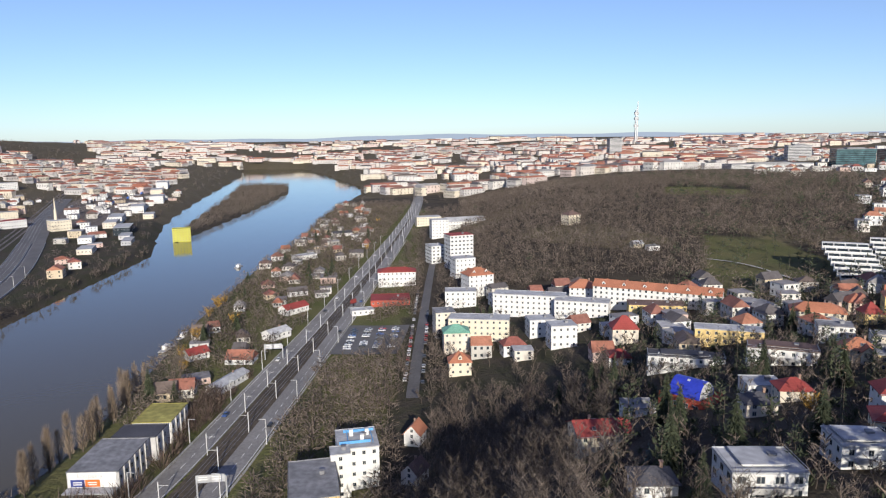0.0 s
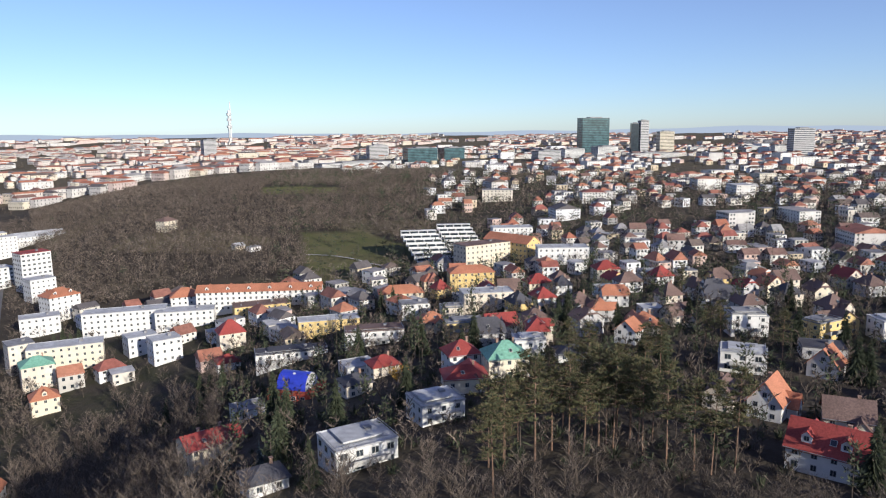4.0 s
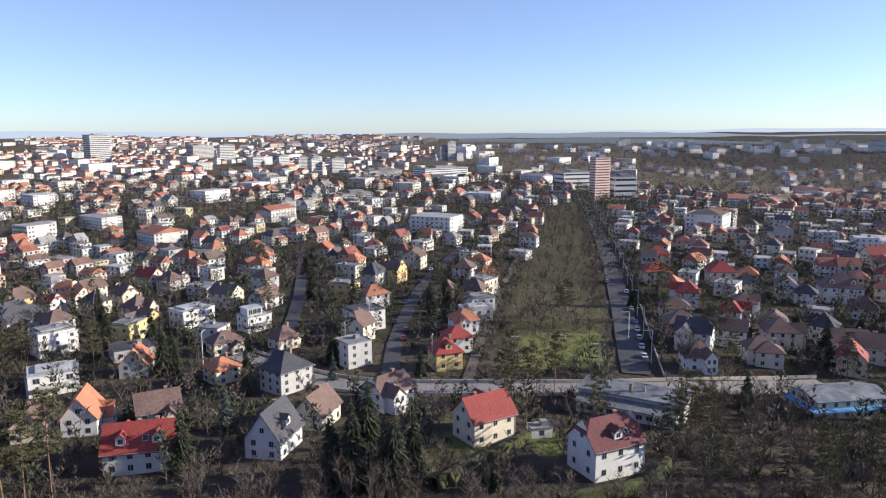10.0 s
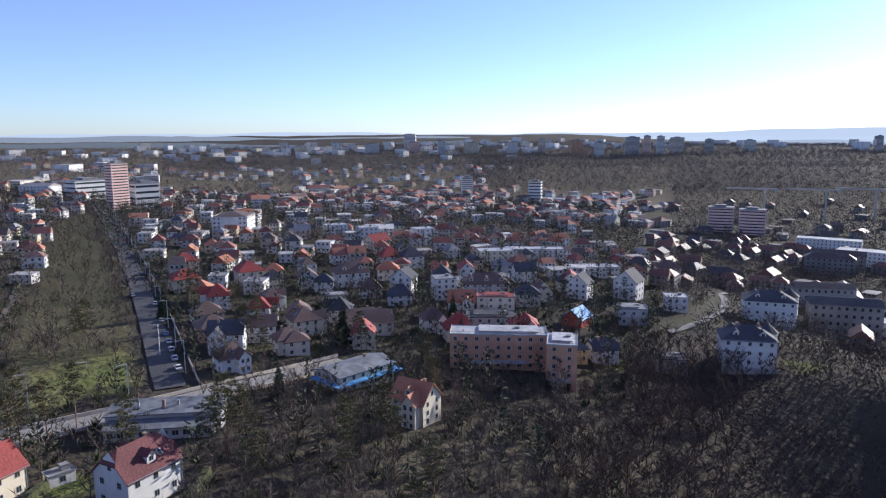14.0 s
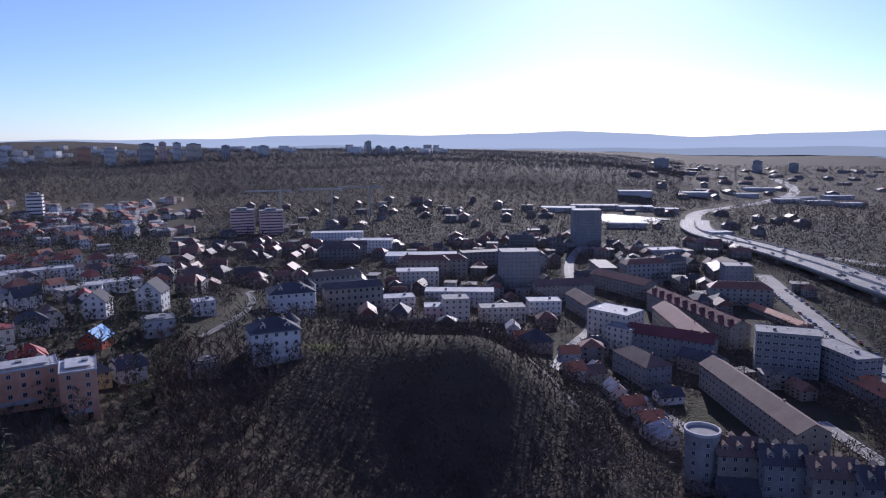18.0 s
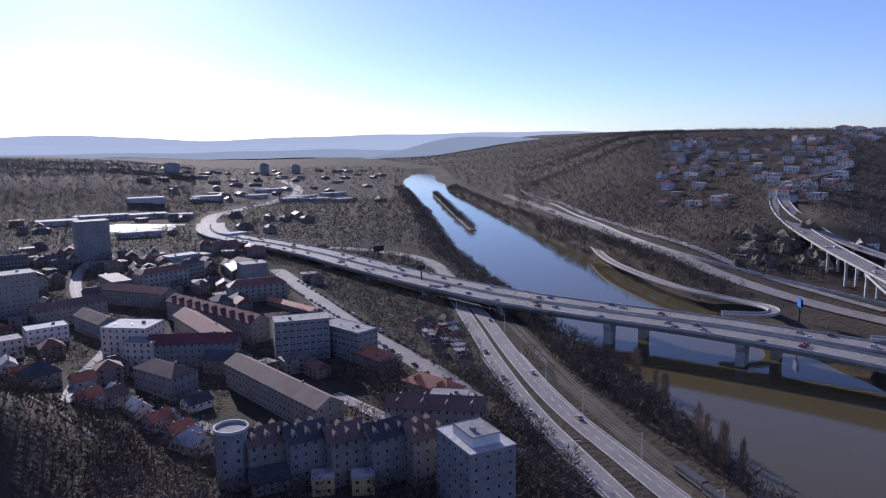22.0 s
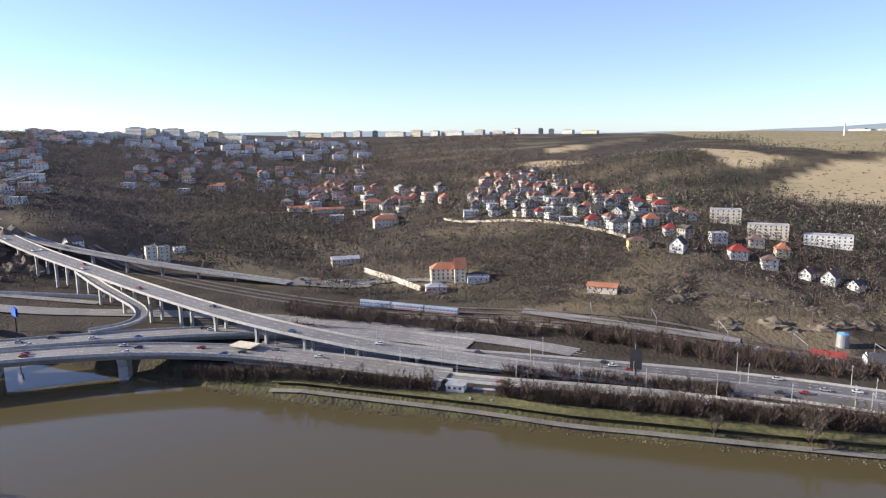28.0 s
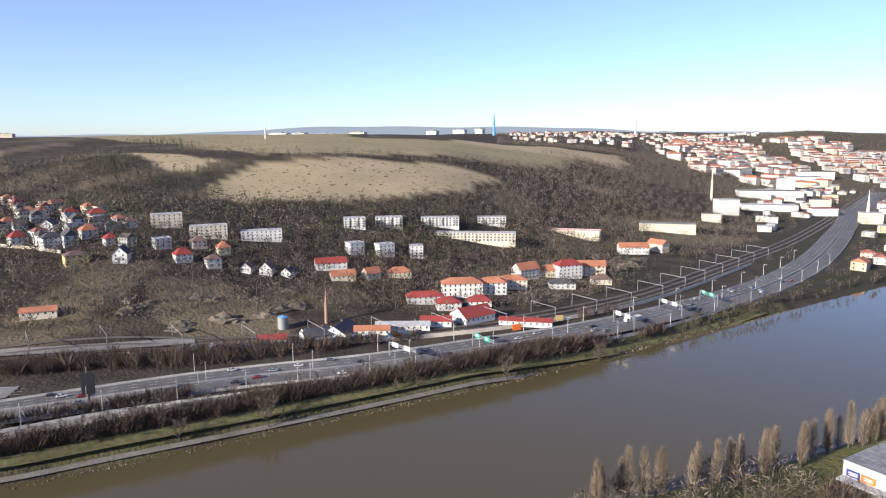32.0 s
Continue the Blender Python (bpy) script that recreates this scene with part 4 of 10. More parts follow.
def grow(name, kinds, spots, label, category, bark, leaf, rng, sizes=(0.7, 1.25)):
    """Many trees joined into one object that nobody could count."""
    open_land = np.zeros(len(spots), bool)
    for poly in FIELDS:
        open_land |= in_polygon(spots[:, 0], spots[:, 1], poly)
    spots = spots[~open_land]
    V, F, S = [], [], []
    count = 0
    shapes = [(np.array(tv + cv, float), np.array(tf + [tuple(i + len(tv) for i in t) for t in cf]), len(tf)) for tv, tf, cv, cf in kinds]
    pick = rng.randint(0, len(shapes), len(spots))
    turn, size = rng.uniform(0, 6.283, len(spots)), rng.uniform(*sizes, len(spots))
    for k, (v, f, nt) in enumerate(shapes):
        m = pick == k
        n = int(m.sum())
        if not n:
            continue
        c, s, q = np.cos(turn[m]), np.sin(turn[m]), size[m]
        x = (v[None, :, 0] * c[:, None] - v[None, :, 1] * s[:, None]) * q[:, None] + spots[m, 0][:, None]
        y = (v[None, :, 0] * s[:, None] + v[None, :, 1] * c[:, None]) * q[:, None] + spots[m, 1][:, None]
        z = v[None, :, 2] * q[:, None] + spots[m, 2][:, None]
        V.append(np.stack([x, y, z], -1).reshape(-1, 3))
        F.append((f[None] + (np.arange(n) * len(v))[:, None, None] + count).reshape(-1, 3))
        S.append(np.tile(np.arange(len(f)) >= nt, n))
        count += n * len(v)
    me = fill(name, np.concatenate(V), np.concatenate(F), [bark, leaf], np.concatenate(S).astype(int))
    return tagged(new(name, me), label, category, kind="stuff")


def spots_in(poly, spacing, rng, keep=None):
    """Jittered places inside a plan outline."""
    p = np.array(poly)
    gx, gy = np.meshgrid(np.arange(p[:, 0].min(), p[:, 0].max(), spacing), np.arange(p[:, 1].min(), p[:, 1].max(), spacing))
    x = gx.ravel() + rng.uniform(-.48, .48, gx.size) * spacing
    y = gy.ravel() + rng.uniform(-.48, .48, gx.size) * spacing
    m = in_polygon(x, y, list(poly))
    z = height(x, y)
    m &= z > 1.2
    if keep is not None:
        m &= keep(x, y)
    return np.stack([x, y, z], -1)[m]


TAKEN = []


def free(x, y, reach=0.0):
    """True where no building or road stands."""
    ok = np.ones(np.shape(x), bool)
    for bx, by, r in TAKEN:
        ok &= np.hypot(x - bx, y - by) > r + reach
    for line, half in ROADS_KEPT:
        q = line
        d = np.full(np.shape(x), 1e9)
        for i in range(len(q) - 1):
            ax, ay = q[i][:2]
            ex, ey = q[i + 1][0] - ax, q[i + 1][1] - ay
            t = np.clip(((x - ax) * ex + (y - ay) * ey) / (ex * ex + ey * ey), 0, 1)
            d = np.minimum(d, np.hypot(x - ax - t * ex, y - ay - t * ey))
        ok &= d > half + reach
    return ok


# ---- houses ----
def window_mesh():
    """A framed window: border and mullion proud of the wall, glass set back; one metre square, facing -y."""
    v, f, s = [], [], []
    for x0, z0, x1, z1, y, k in ((-.5, -.5, .5, .5, -.03, 1), (-.42, -.42, -.03, .42, -.045, 0), (.03, -.42, .42, .42, -.045, 0)):
        i = len(v)
        v += [(x0, y, z0), (x1, y, z0), (x1, y, z1), (x0, y, z1)]
        f.append((i, i + 1, i + 2, i + 3))
        s.append(k)
        if k:
            v += [(x0, .05, z0), (x1, .05, z0), (x1, .05, z1), (x0, .05, z1)]
            for a, b in ((0, 1), (1, 2), (2, 3), (3, 0)):
                f.append((i + b, i + a, i + 4 + a, i + 4 + b))
                s.append(1)
    return mesh("window", v, f, m_glass, m_frame, slots=s)


WINDOW = window_mesh()
WIN_V = np.array([tuple(v.co) for v in WINDOW.vertices])
WIN_F = np.array([tuple(p.vertices) for p in WINDOW.polygons])
WIN_S = np.array([p.material_index for p in WINDOW.polygons])


def joined_windows(spread):
    """All windows of a house that stands far off."""
    v = [np.hstack([WIN_V, np.ones((len(WIN_V), 1))]) @ np.array(m).T[:, :3] for m in spread]
    f = [WIN_F + i * len(WIN_V) for i in range(len(spread))]
    return fill("glazing", np.concatenate(v), np.concatenate(f), [m_glass, m_frame], np.tile(WIN_S, len(spread)))


DOOR = boxes("door", m_brown_tile, (-.5, -.06, 0, .5, .04, 1))
HATCH = boxes("hatch", m_felt, (-.7, -.7, -.4, .7, .7, .9), (-.8, -.8, .9, .8, .8, 1.0))
VENT = boxes("vent", m_metal, (-.2, -.2, -.5, .2, .2, .8), (-.3, -.3, .8, .3, .3, .95))
SKYLIGHT = mesh("skylight", box_points(-.45, -.62, 0, .45, .62, .12) + box_points(-.37, -.54, .1, .37, .54, .135), BOX_FACES + [tuple(i + 8 for i in q) for q in BOX_FACES], m_frame, m_glass, slots=[0] * 6 + [1] * 6)
m_chimney = material("chimney_brick", [(0.30, 0.20, 0.15)], 0.9, grain=3, amount=0.25)
CHIMNEY = boxes("chimney", m_chimney, (-.3, -.3, -1.5, .3, .3, .9), (-.4, -.4, .9, .4, .4, 1.05))


def walls_mesh(w, d, h, gable, mat, foot=2.0):
    """Closed walls on a footing; gable adds the two triangles along x."""
    a, b = w / 2, d / 2
    v = [(-a, -b, -foot), (a, -b, -foot), (a, b, -foot), (-a, b, -foot), (-a, -b, h), (a, -b, h), (a, b, h), (-a, b, h)]
    f = [(0, 1, 5, 4), (2, 3, 7, 6)]
    if gable:
        v += [(a, 0, h + gable), (-a, 0, h + gable)]
        f += [(1, 2, 6, 8, 5), (3, 0, 4, 9, 7)]
    else:
        f += [(1, 2, 6, 5), (3, 0, 4, 7), (4, 5, 6, 7)]
    return mesh("wall", v, f, mat)


def roof_mesh(kind, w, d, h, rise, mat, over=0.5, thick=0.22):
    a, b = w / 2 + over, d / 2 + over
    if kind == "flat":
        a, b = w / 2 + 0.15, d / 2 + 0.15
        v = box_points(-a, -b, h, a, b, h + 0.35) + box_points(-a + .3, -b + .3, h + .2, a - .3, b - .3, h + 0.352)
        f = [q for q in BOX_FACES if q != (4, 5, 6, 7)] + [(4, 5, 13, 12), (5, 6, 14, 13), (6, 7, 15, 14), (7, 4, 12, 15), (12, 13, 14, 15)]
        low = list(v)
        for i in (12, 13, 14, 15):
            low[i] = (v[i][0], v[i][1], h + 0.12)
        v = low
        return mesh("roof", v, f, mat)
    drop = rise * over / (d / 2)
    z0, z1 = h - drop, h + rise
    r = a if kind == "gable" else max(0.3, a - b * (1.0 if kind == "hip" else 0.45))
    v = [(-a, -b, z0), (a, -b, z0), (a, b, z0), (-a, b, z0), (-r, 0, z1), (r, 0, z1)]
    f = [(0, 1, 5, 4), (2, 3, 4, 5), (1, 2, 5), (3, 0, 4)]
    if kind == "half":
        c, zc, bc = a, z0 + (z1 - z0) * 0.55, b * 0.45
        v = [(-a, -b, z0), (a, -b, z0), (a, b, z0), (-a, b, z0), (-r, 0, z1), (r, 0, z1), (c, -bc, zc), (c, bc, zc), (-c, -bc, zc), (-c, bc, zc)]
        f = [(0, 1, 6, 5, 4, 8), (2, 3, 9, 4, 5, 7), (6, 7, 5), (9, 8, 4), (1, 2, 7, 6), (3, 0, 8, 9)]
        f = f[:4]
    if kind == "gable":
        f = f[:2]
    n = len(v)
    v = v + [(x, y, z - thick) for x, y, z in v]
    f2 = [tuple(i + n for i in reversed(q)) for q in f]
    rim = []
    edges = {}
    for q in f:
        for i, j in zip(q, q[1:] + q[:1]):
            edges[(i, j)] = 1
    for i, j in edges:
        if (j, i) not in edges:
            rim.append((j, i, i + n, j + n))
    return mesh("roof", v, f + f2 + rim, mat)


def dormer_meshes(mat_wall, mat_roof):
    w = mesh("dormer_wall", [(-.9, -1.2, -.8), (.9, -1.2, -.8), (.9, -1.2, .7), (-.9, -1.2, .7), (0, -1.2, 1.5), (-.9, 1.4, .7), (.9, 1.4, .7), (-.9, 1.4, -.8), (.9, 1.4, -.8)],
             [(0, 1, 2, 4, 3), (1, 8, 6, 2), (7, 0, 3, 5)], mat_wall)
    r = mesh("dormer_roof", [(-1.15, -1.5, .5), (0, -1.5, 1.6), (1.15, -1.5, .5), (-1.15, 1.6, .5), (0, 1.6, 1.6), (1.15, 1.6, .5),
                             (-1.15, -1.5, .38), (0, -1.5, 1.45), (1.15, -1.5, .38)],
             [(0, 1, 4, 3), (1, 2, 5, 4), (0, 6, 7, 1), (1, 7, 8, 2)], mat_roof)
    return w, r


def house(x, y, turn, w, d, h, kind="hip", rise=3.0, wall=None, roof=None, floors=2, label="", across=0, name="house", category="house",
          chimney=1, dormers=0, group="", z=None, panes=(1.1, 1.3), balconies=0, band=None):
    """A house on its plot: walls, roof, chimney, dormers, door and single windows on each side."""
    wall, roof = wall or m_wall, roof or (m_flat if kind == "flat" else m_roof)
    rad = math.hypot(w, d) / 2
    if z is None:
        c, s = math.cos(radians(turn)), math.sin(radians(turn))
        z = sum(ground(x + c * a * w / 2 - s * b * d / 2, y + s * a * w / 2 + c * b * d / 2) for a in (-1, 0, 1) for b in (-1, 0, 1)) / 9 + 0.2
    TAKEN.append((x, y, rad * 0.86))
    ob = base(name, pose(x, y, z, 0, 0, turn), label, category, group)
    put("wall", walls_mesh(w, d, h, rise if kind in ("gable", "half") else 0, wall, 5.0), ob)
    put("roof", roof_mesh(kind, w, d, h, rise, roof), ob)
    if band:
        put("lean_to_roof", boxes("lean_to_roof", band, (-w / 2 - 2.2, -d / 2 - 2.2, h * .55, w / 2 + 1.6, d / 2 + .3, h * .55 + .3)), ob)
    storey = h / floors
    fine = math.hypot(x, y) < 212 and z > 30
    spread = []
    for side in range(4):
        length, depth = (w, d) if side % 2 == 0 else (d, w)
        n = max(1, round(across * length / w)) if across else max(1, int(length / 3.1))
        for k in range(floors):
            for i in range(n):
                if side == 2 and k == 0 and i == n // 2:
                    continue
                u = -length / 2 + length * (i + 0.5) / n
                spread.append(pose(0, 0, 0, 0, 0, 90 * side) @ pose(u, -depth / 2, storey * (k + 0.55)) @ Matrix.Diagonal((panes[0], 1, panes[1], 1)))
        if kind in ("gable", "half") and side % 2 == 1 and rise > 2.5:
            spread.append(pose(0, 0, 0, 0, 0, 90 * side) @ pose(0, -depth / 2, h + rise * 0.32) @ Matrix.Diagonal((1, 1, 1.2, 1)))
    if fine:
        for m in spread:
            put("window", WINDOW, ob, m)
    else:
        tagged(put("glazing", joined_windows(spread), ob), kind="stuff")
    if math.hypot(x, y) < 330:
        put("door", DOOR, ob, pose(0, 0, 0, 0, 0, 180) @ pose(0, -d / 2, 0) @ Matrix.Diagonal((1.1, 1, 2.1, 1)))
    if kind != "flat":
        for i in range(chimney):
            put("chimney", CHIMNEY, ob, pose(w * (0.22 - 0.4 * i), d * 0.10, h + rise * 0.80))
        if dormers:
            dw, dr = dormer_meshes(wall, roof)
            for i in range(dormers):
                for side in (0, 180):
                    m = pose(0, 0, 0, 0, 0, side) @ pose(-w / 2 + w * (i + 0.5) / dormers, -d * 0.27, h + rise * 0.38)
                    dm = put("dormer", dw, ob, m)
                    put("dormer_roof", dr, dm)
                    put("window", WINDOW, dm, pose(0, -1.2, 0) @ Matrix.Diagonal((1.0, 1, 1.0, 1)))
    else:
        if math.hypot(x, y) < 700:
            put("roof_hatch", HATCH, ob, pose(w * 0.2, d * 0.1, h + 0.2))
        if w > 18 and math.hypot(x, y) < 420:
            for i in range(int(w / 9)):
                put("roof_vent", VENT, ob, pose(-w / 2 + 4 + i * 9, -d * 0.15, h - 0.2))
    near = math.hypot(x, y) < 300 and z > 24 and 30 > w > 8 and d > 7
    if near and kind in ("hip", "gable", "half"):
        rg = random.Random(int(x * 7 + y * 13))
        slope = math.degrees(math.atan2(rise, d / 2))
        for i in range(rg.choice((1, 2, 2, 3))):
            sd = rg.choice((0, 180))
            put("skylight", SKYLIGHT, ob, pose(0, 0, 0, 0, 0, sd) @ pose(rg.uniform(-.22, .22) * w, -d * .32, h + rise * .36 + .1, slope))
        if rg.random() < .75:
            ww, wd, wh, wr = w * rg.uniform(.34, .46), d * .5, h * rg.choice((.62, 1, 1)), rise * .62
            side = rg.choice((0, 180))
            m = pose(0, 0, 0, 0, 0, side) @ pose(rg.choice((-1, 1)) * w * .22, -d * .5 - wd * .12, 0, 0, 0, 90)
            wing = put("wing", walls_mesh(wd, ww, wh, wr, wall, 5.0), ob, m)
            put("wing_roof", roof_mesh("gable", wd + .6, ww, wh, wr, roof, .3), wing, pose(.3, 0, 0))
            for k in range(floors if wh == h else 1):
                for u in (-.22, .22):
                    put("window", WINDOW, wing, pose(0, 0, 0, 0, 0, -90) @ pose(u * ww, -wd / 2, storey * (k + .55)) @ Matrix.Diagonal((.9, 1, 1.3, 1)))
        put("porch", boxes("porch", m_concrete, (-1.2, -1.5, -.6, 1.2, .1, .1), (-1.3, -1.6, 2.4, 1.3, .1, 2.55), (-1.15, -1.45, .1, -1.0, -1.3, 2.4), (1.0, -1.45, .1, 1.15, -1.3, 2.4)), ob, pose(0, 0, 0, 0, 0, 180) @ pose(0, -d / 2, 0))
        for u in (w / 2 - .1,):
            put("downpipe", boxes("downpipe", m_metal, (u - .06, -d / 2 - .12, 0, u + .06, -d / 2 - .01, h)), ob)
        put("gutter", boxes("gutter", m_metal, (-w / 2 - .4, -d / 2 - .62, h - rise * 1.0 / d - .02, w / 2 + .4, -d / 2 - .5, h - rise * 1.0 / d + .1)), ob)
    elif near and floors > 1:
        rg = random.Random(int(x * 7 + y * 13))
        tall = "stepped" in label or "three" in label
        top = put("roof_storey", boxes("roof_storey", wall, (-w * .3, -d * .22, 0, w * .3, d * .42, 2.5)), ob, pose(rg.uniform(-.12, .12) * w, 0, h + (.1 if tall else -2.0)))
        put("storey_roof", boxes("storey_roof", roof, (-w * .3 - .4, -d * .22 - .6, 2.5, w * .3 + .4, d * .42 + .3, 2.75)), top)
        for u in (-.18, 0, .18) if tall else ():
            put("window", WINDOW, top, pose(u * w, -d * .22, 1.3) @ Matrix.Diagonal((1.7, 1, 1.9, 1)))
        for sx in (-1, 1):
            put("railing", boxes("railing", m_metal, (sx * w / 2 - .05, -d / 2, .35, sx * w / 2 + .05, d * .45, .42), (sx * w / 2 - .05, -d / 2, .9, sx * w / 2 + .05, d * .45, .98)), ob, pose(0, 0, h))
        put("railing", boxes("railing", m_metal, (-w / 2, -d / 2 - .05, .35, w / 2, -d / 2 + .05, .42), (-w / 2, -d / 2 - .05, .9, w / 2, -d / 2 + .05, .98)), ob, pose(0, 0, h))
        put("terrace", boxes("terrace", m_concrete, (-w * .3, -2.2, -.25, w * .3, .1, 0), (-w * .3, -2.2, 0, w * .3, -2.1, .95)), ob, pose(0, -d / 2, storey))
    for i in range(balconies):
        for k in range(1, floors):
            put("balcony", boxes("balcony", wall, (-1.6, -1.3, -.15, 1.6, 0.1, 0), (-1.6, -1.3, 0, 1.6, -1.2, 1.0), (-1.6, -1.3, 0, -1.5, 0, 1.0), (1.5, -1.3, 0, 1.6, 0, 1.0)),
                ob, pose(-w / 2 + w * (i + 0.5) / balconies, -d / 2, storey * k))
    return ob


def town(name, spots, rng, label, low=5.0, high=8.0, foot=(8, 13), flat=0.3, turn0=0.0, mats=None, rows=2, cols=3, depth=None, turns=None, lengths=None):
    """Far houses joined into one object: walls, roofs and window strips as real geometry."""
    n = len(spots)
    w, d = rng.uniform(*foot, n), rng.uniform(foot[0], foot[0] + (foot[1] - foot[0]) * 0.6, n)
    if depth:
        d = rng.uniform(depth * .9, depth * 1.1, n)
    if lengths is not None:
        w = lengths
    h, isflat = rng.uniform(low, high, n), rng.uniform(0, 1, n) < flat
    rise = np.where(isflat, 0.02, rng.uniform(2.2, 3.8, n))
    t = np.radians(turn0 + rng.choice([0, 90], n) + rng.normal(0, 9, n))
    if turns is not None:
        t = np.radians(turns)
    c, s = np.cos(t), np.sin(t)

    def lay(px, py, pz):
        return np.stack([spots[:, 0] + px * c - py * s, spots[:, 1] + px * s + py * c, spots[:, 2] + pz], -1)

    V, F, S = [], [], []
    count = 0

    def quads(corners, faces, slot):
        nonlocal count
        v = np.stack(corners, 1)
        k = v.shape[1]
        V.append(v.reshape(-1, 3))
        f = np.array(faces)
        F.append((f[None] + (np.arange(n) * k)[:, None, None] + count).reshape(-1, 4))
        S.append(np.broadcast_to(np.asarray(slot).reshape(-1, 1), (n, len(f))).ravel())
        count += n * k

    a, b = w / 2, d / 2
    quads([lay(-a, -b, -3), lay(a, -b, -3), lay(a, b, -3), lay(-a, b, -3), lay(-a, -b, h), lay(a, -b, h), lay(a, b, h), lay(-a, b, h), lay(-a, 0 * a, h + rise), lay(a, 0 * a, h + rise)],
          [(0, 1, 5, 4), (2, 3, 7, 6), (1, 2, 6, 5), (3, 0, 4, 7), (5, 6, 9, 9), (7, 4, 8, 8)][:4], 0)
    o, e = 0.4, np.where(isflat, 0.0, 0.3)
    hip = np.where(rng.uniform(0, 1, n) < 0.5, b * 0.9, 0.0) * ~isflat
    ridge = np.maximum(a - hip, 0.4)
    quads([lay(-a - o, -b - o, h - e), lay(a + o, -b - o, h - e), lay(a + o, b + o, h - e), lay(-a - o, b + o, h - e), lay(-ridge, -0.15 + 0 * a, h + rise), lay(ridge, -0.15 + 0 * a, h + rise),
           lay(ridge, 0.15 + 0 * a, h + rise), lay(-ridge, 0.15 + 0 * a, h + rise)],
          [(0, 1, 5, 4), (2, 3, 7, 6), (1, 2, 6, 5), (3, 0, 4, 7), (4, 5, 6, 7)], np.where(isflat, 2, 1))
    for k in range(rows):
        for side in (-1, 1):
            for u in np.linspace(-.42, .42, cols) if cols > 3 else (-0.3, 0.0, 0.3):
                z0, z1 = h * (k + 0.35) / rows, h * (k + 0.75) / rows
                y0 = side * (b + 0.05)
                q = [lay(u * w - side * .6, y0, z0), lay(u * w + side * .6, y0, z0), lay(u * w + side * .6, y0, z1), lay(u * w - side * .6, y0, z1)]
                quads(q if side < 0 else q, [(0, 1, 2, 3)] if side < 0 else [(0, 1, 2, 3)], 3)
                x0 = side * (a + 0.05)
                if abs(u) > .05 and cols < 4 or abs(u) in (.3, .42):
                    quads([lay(x0, u * d + side * -.6, z0), lay(x0, u * d + side * .6, z0), lay(x0, u * d + side * .6, z1), lay(x0, u * d - side * .6, z1)], [(0, 1, 2, 3)], 3)
    me = fill(name, np.concatenate(V), np.concatenate(F), list(mats or (m_wall_i, m_roof_i, m_flat_i, m_glass)), np.concatenate(S))
    return tagged(new(name, me), label, "houses", kind="stuff")


# ---- buildings with shapes of their own ----
def long_hall(x, y, turn, w):
    """A low school hall: a high back part and a lower lean-to with a band of windows in front."""
    z = ground(x, y)
    for s in (-.3, 0, .3):
        TAKEN.append((x + math.cos(radians(turn)) * w * s, y + math.sin(radians(turn)) * w * s, 7))
    ob = base("hall", pose(x, y, z, 0, 0, turn), "long low hall with two grey sheet roofs", "hall")
    a = w / 2
    put("wall", boxes("wall", m_grey, (-a, -1, -2, a, 7, 4.3), (-a + 1, -5.5, -2, a - 1, -1, 3.0)), ob)
    put("roof", mesh("roof", [(-a - .4, -1.5, 4.35), (a + .4, -1.5, 4.35), (a + .4, 7.5, 4.9), (-a - .4, 7.5, 4.9), (-a - .4, -1.5, 4.6), (a + .4, -1.5, 4.6), (a + .4, 7.5, 5.15), (-a - .4, 7.5, 5.15)], BOX_FACES, m_sheet), ob)
    put("lean_to_roof", mesh("lean_to_roof", [(-a + .6, -6.1, 2.9), (a - .6, -6.1, 2.9), (a - .6, -.98, 3.35), (-a + .6, -.98, 3.35), (-a + .6, -6.1, 3.1), (a - .6, -6.1, 3.1), (a - .6, -.98, 3.55), (-a + .6, -.98, 3.55)], BOX_FACES, m_sheet), ob)
    for i in range(int(w / 2.4)):
        put("window", WINDOW, ob, pose(-a + 2.2 + i * 2.3, -5.5, 1.7) @ Matrix.Diagonal((1.6, 1, 1.3, 1)))
    for u in (-.25, .1, .32):
        put("roof_vent", VENT, ob, pose(u * w, 3, 5.1))
    put("chimney", CHIMNEY, ob, pose(-.02 * w, 2, 5.6))


m_sheet = material("weathered_sheet_roof", [(0.15, 0.16, 0.17)], 0.7, grain=0.5, amount=0.35)
long_hall(166, -36, 246, 25)

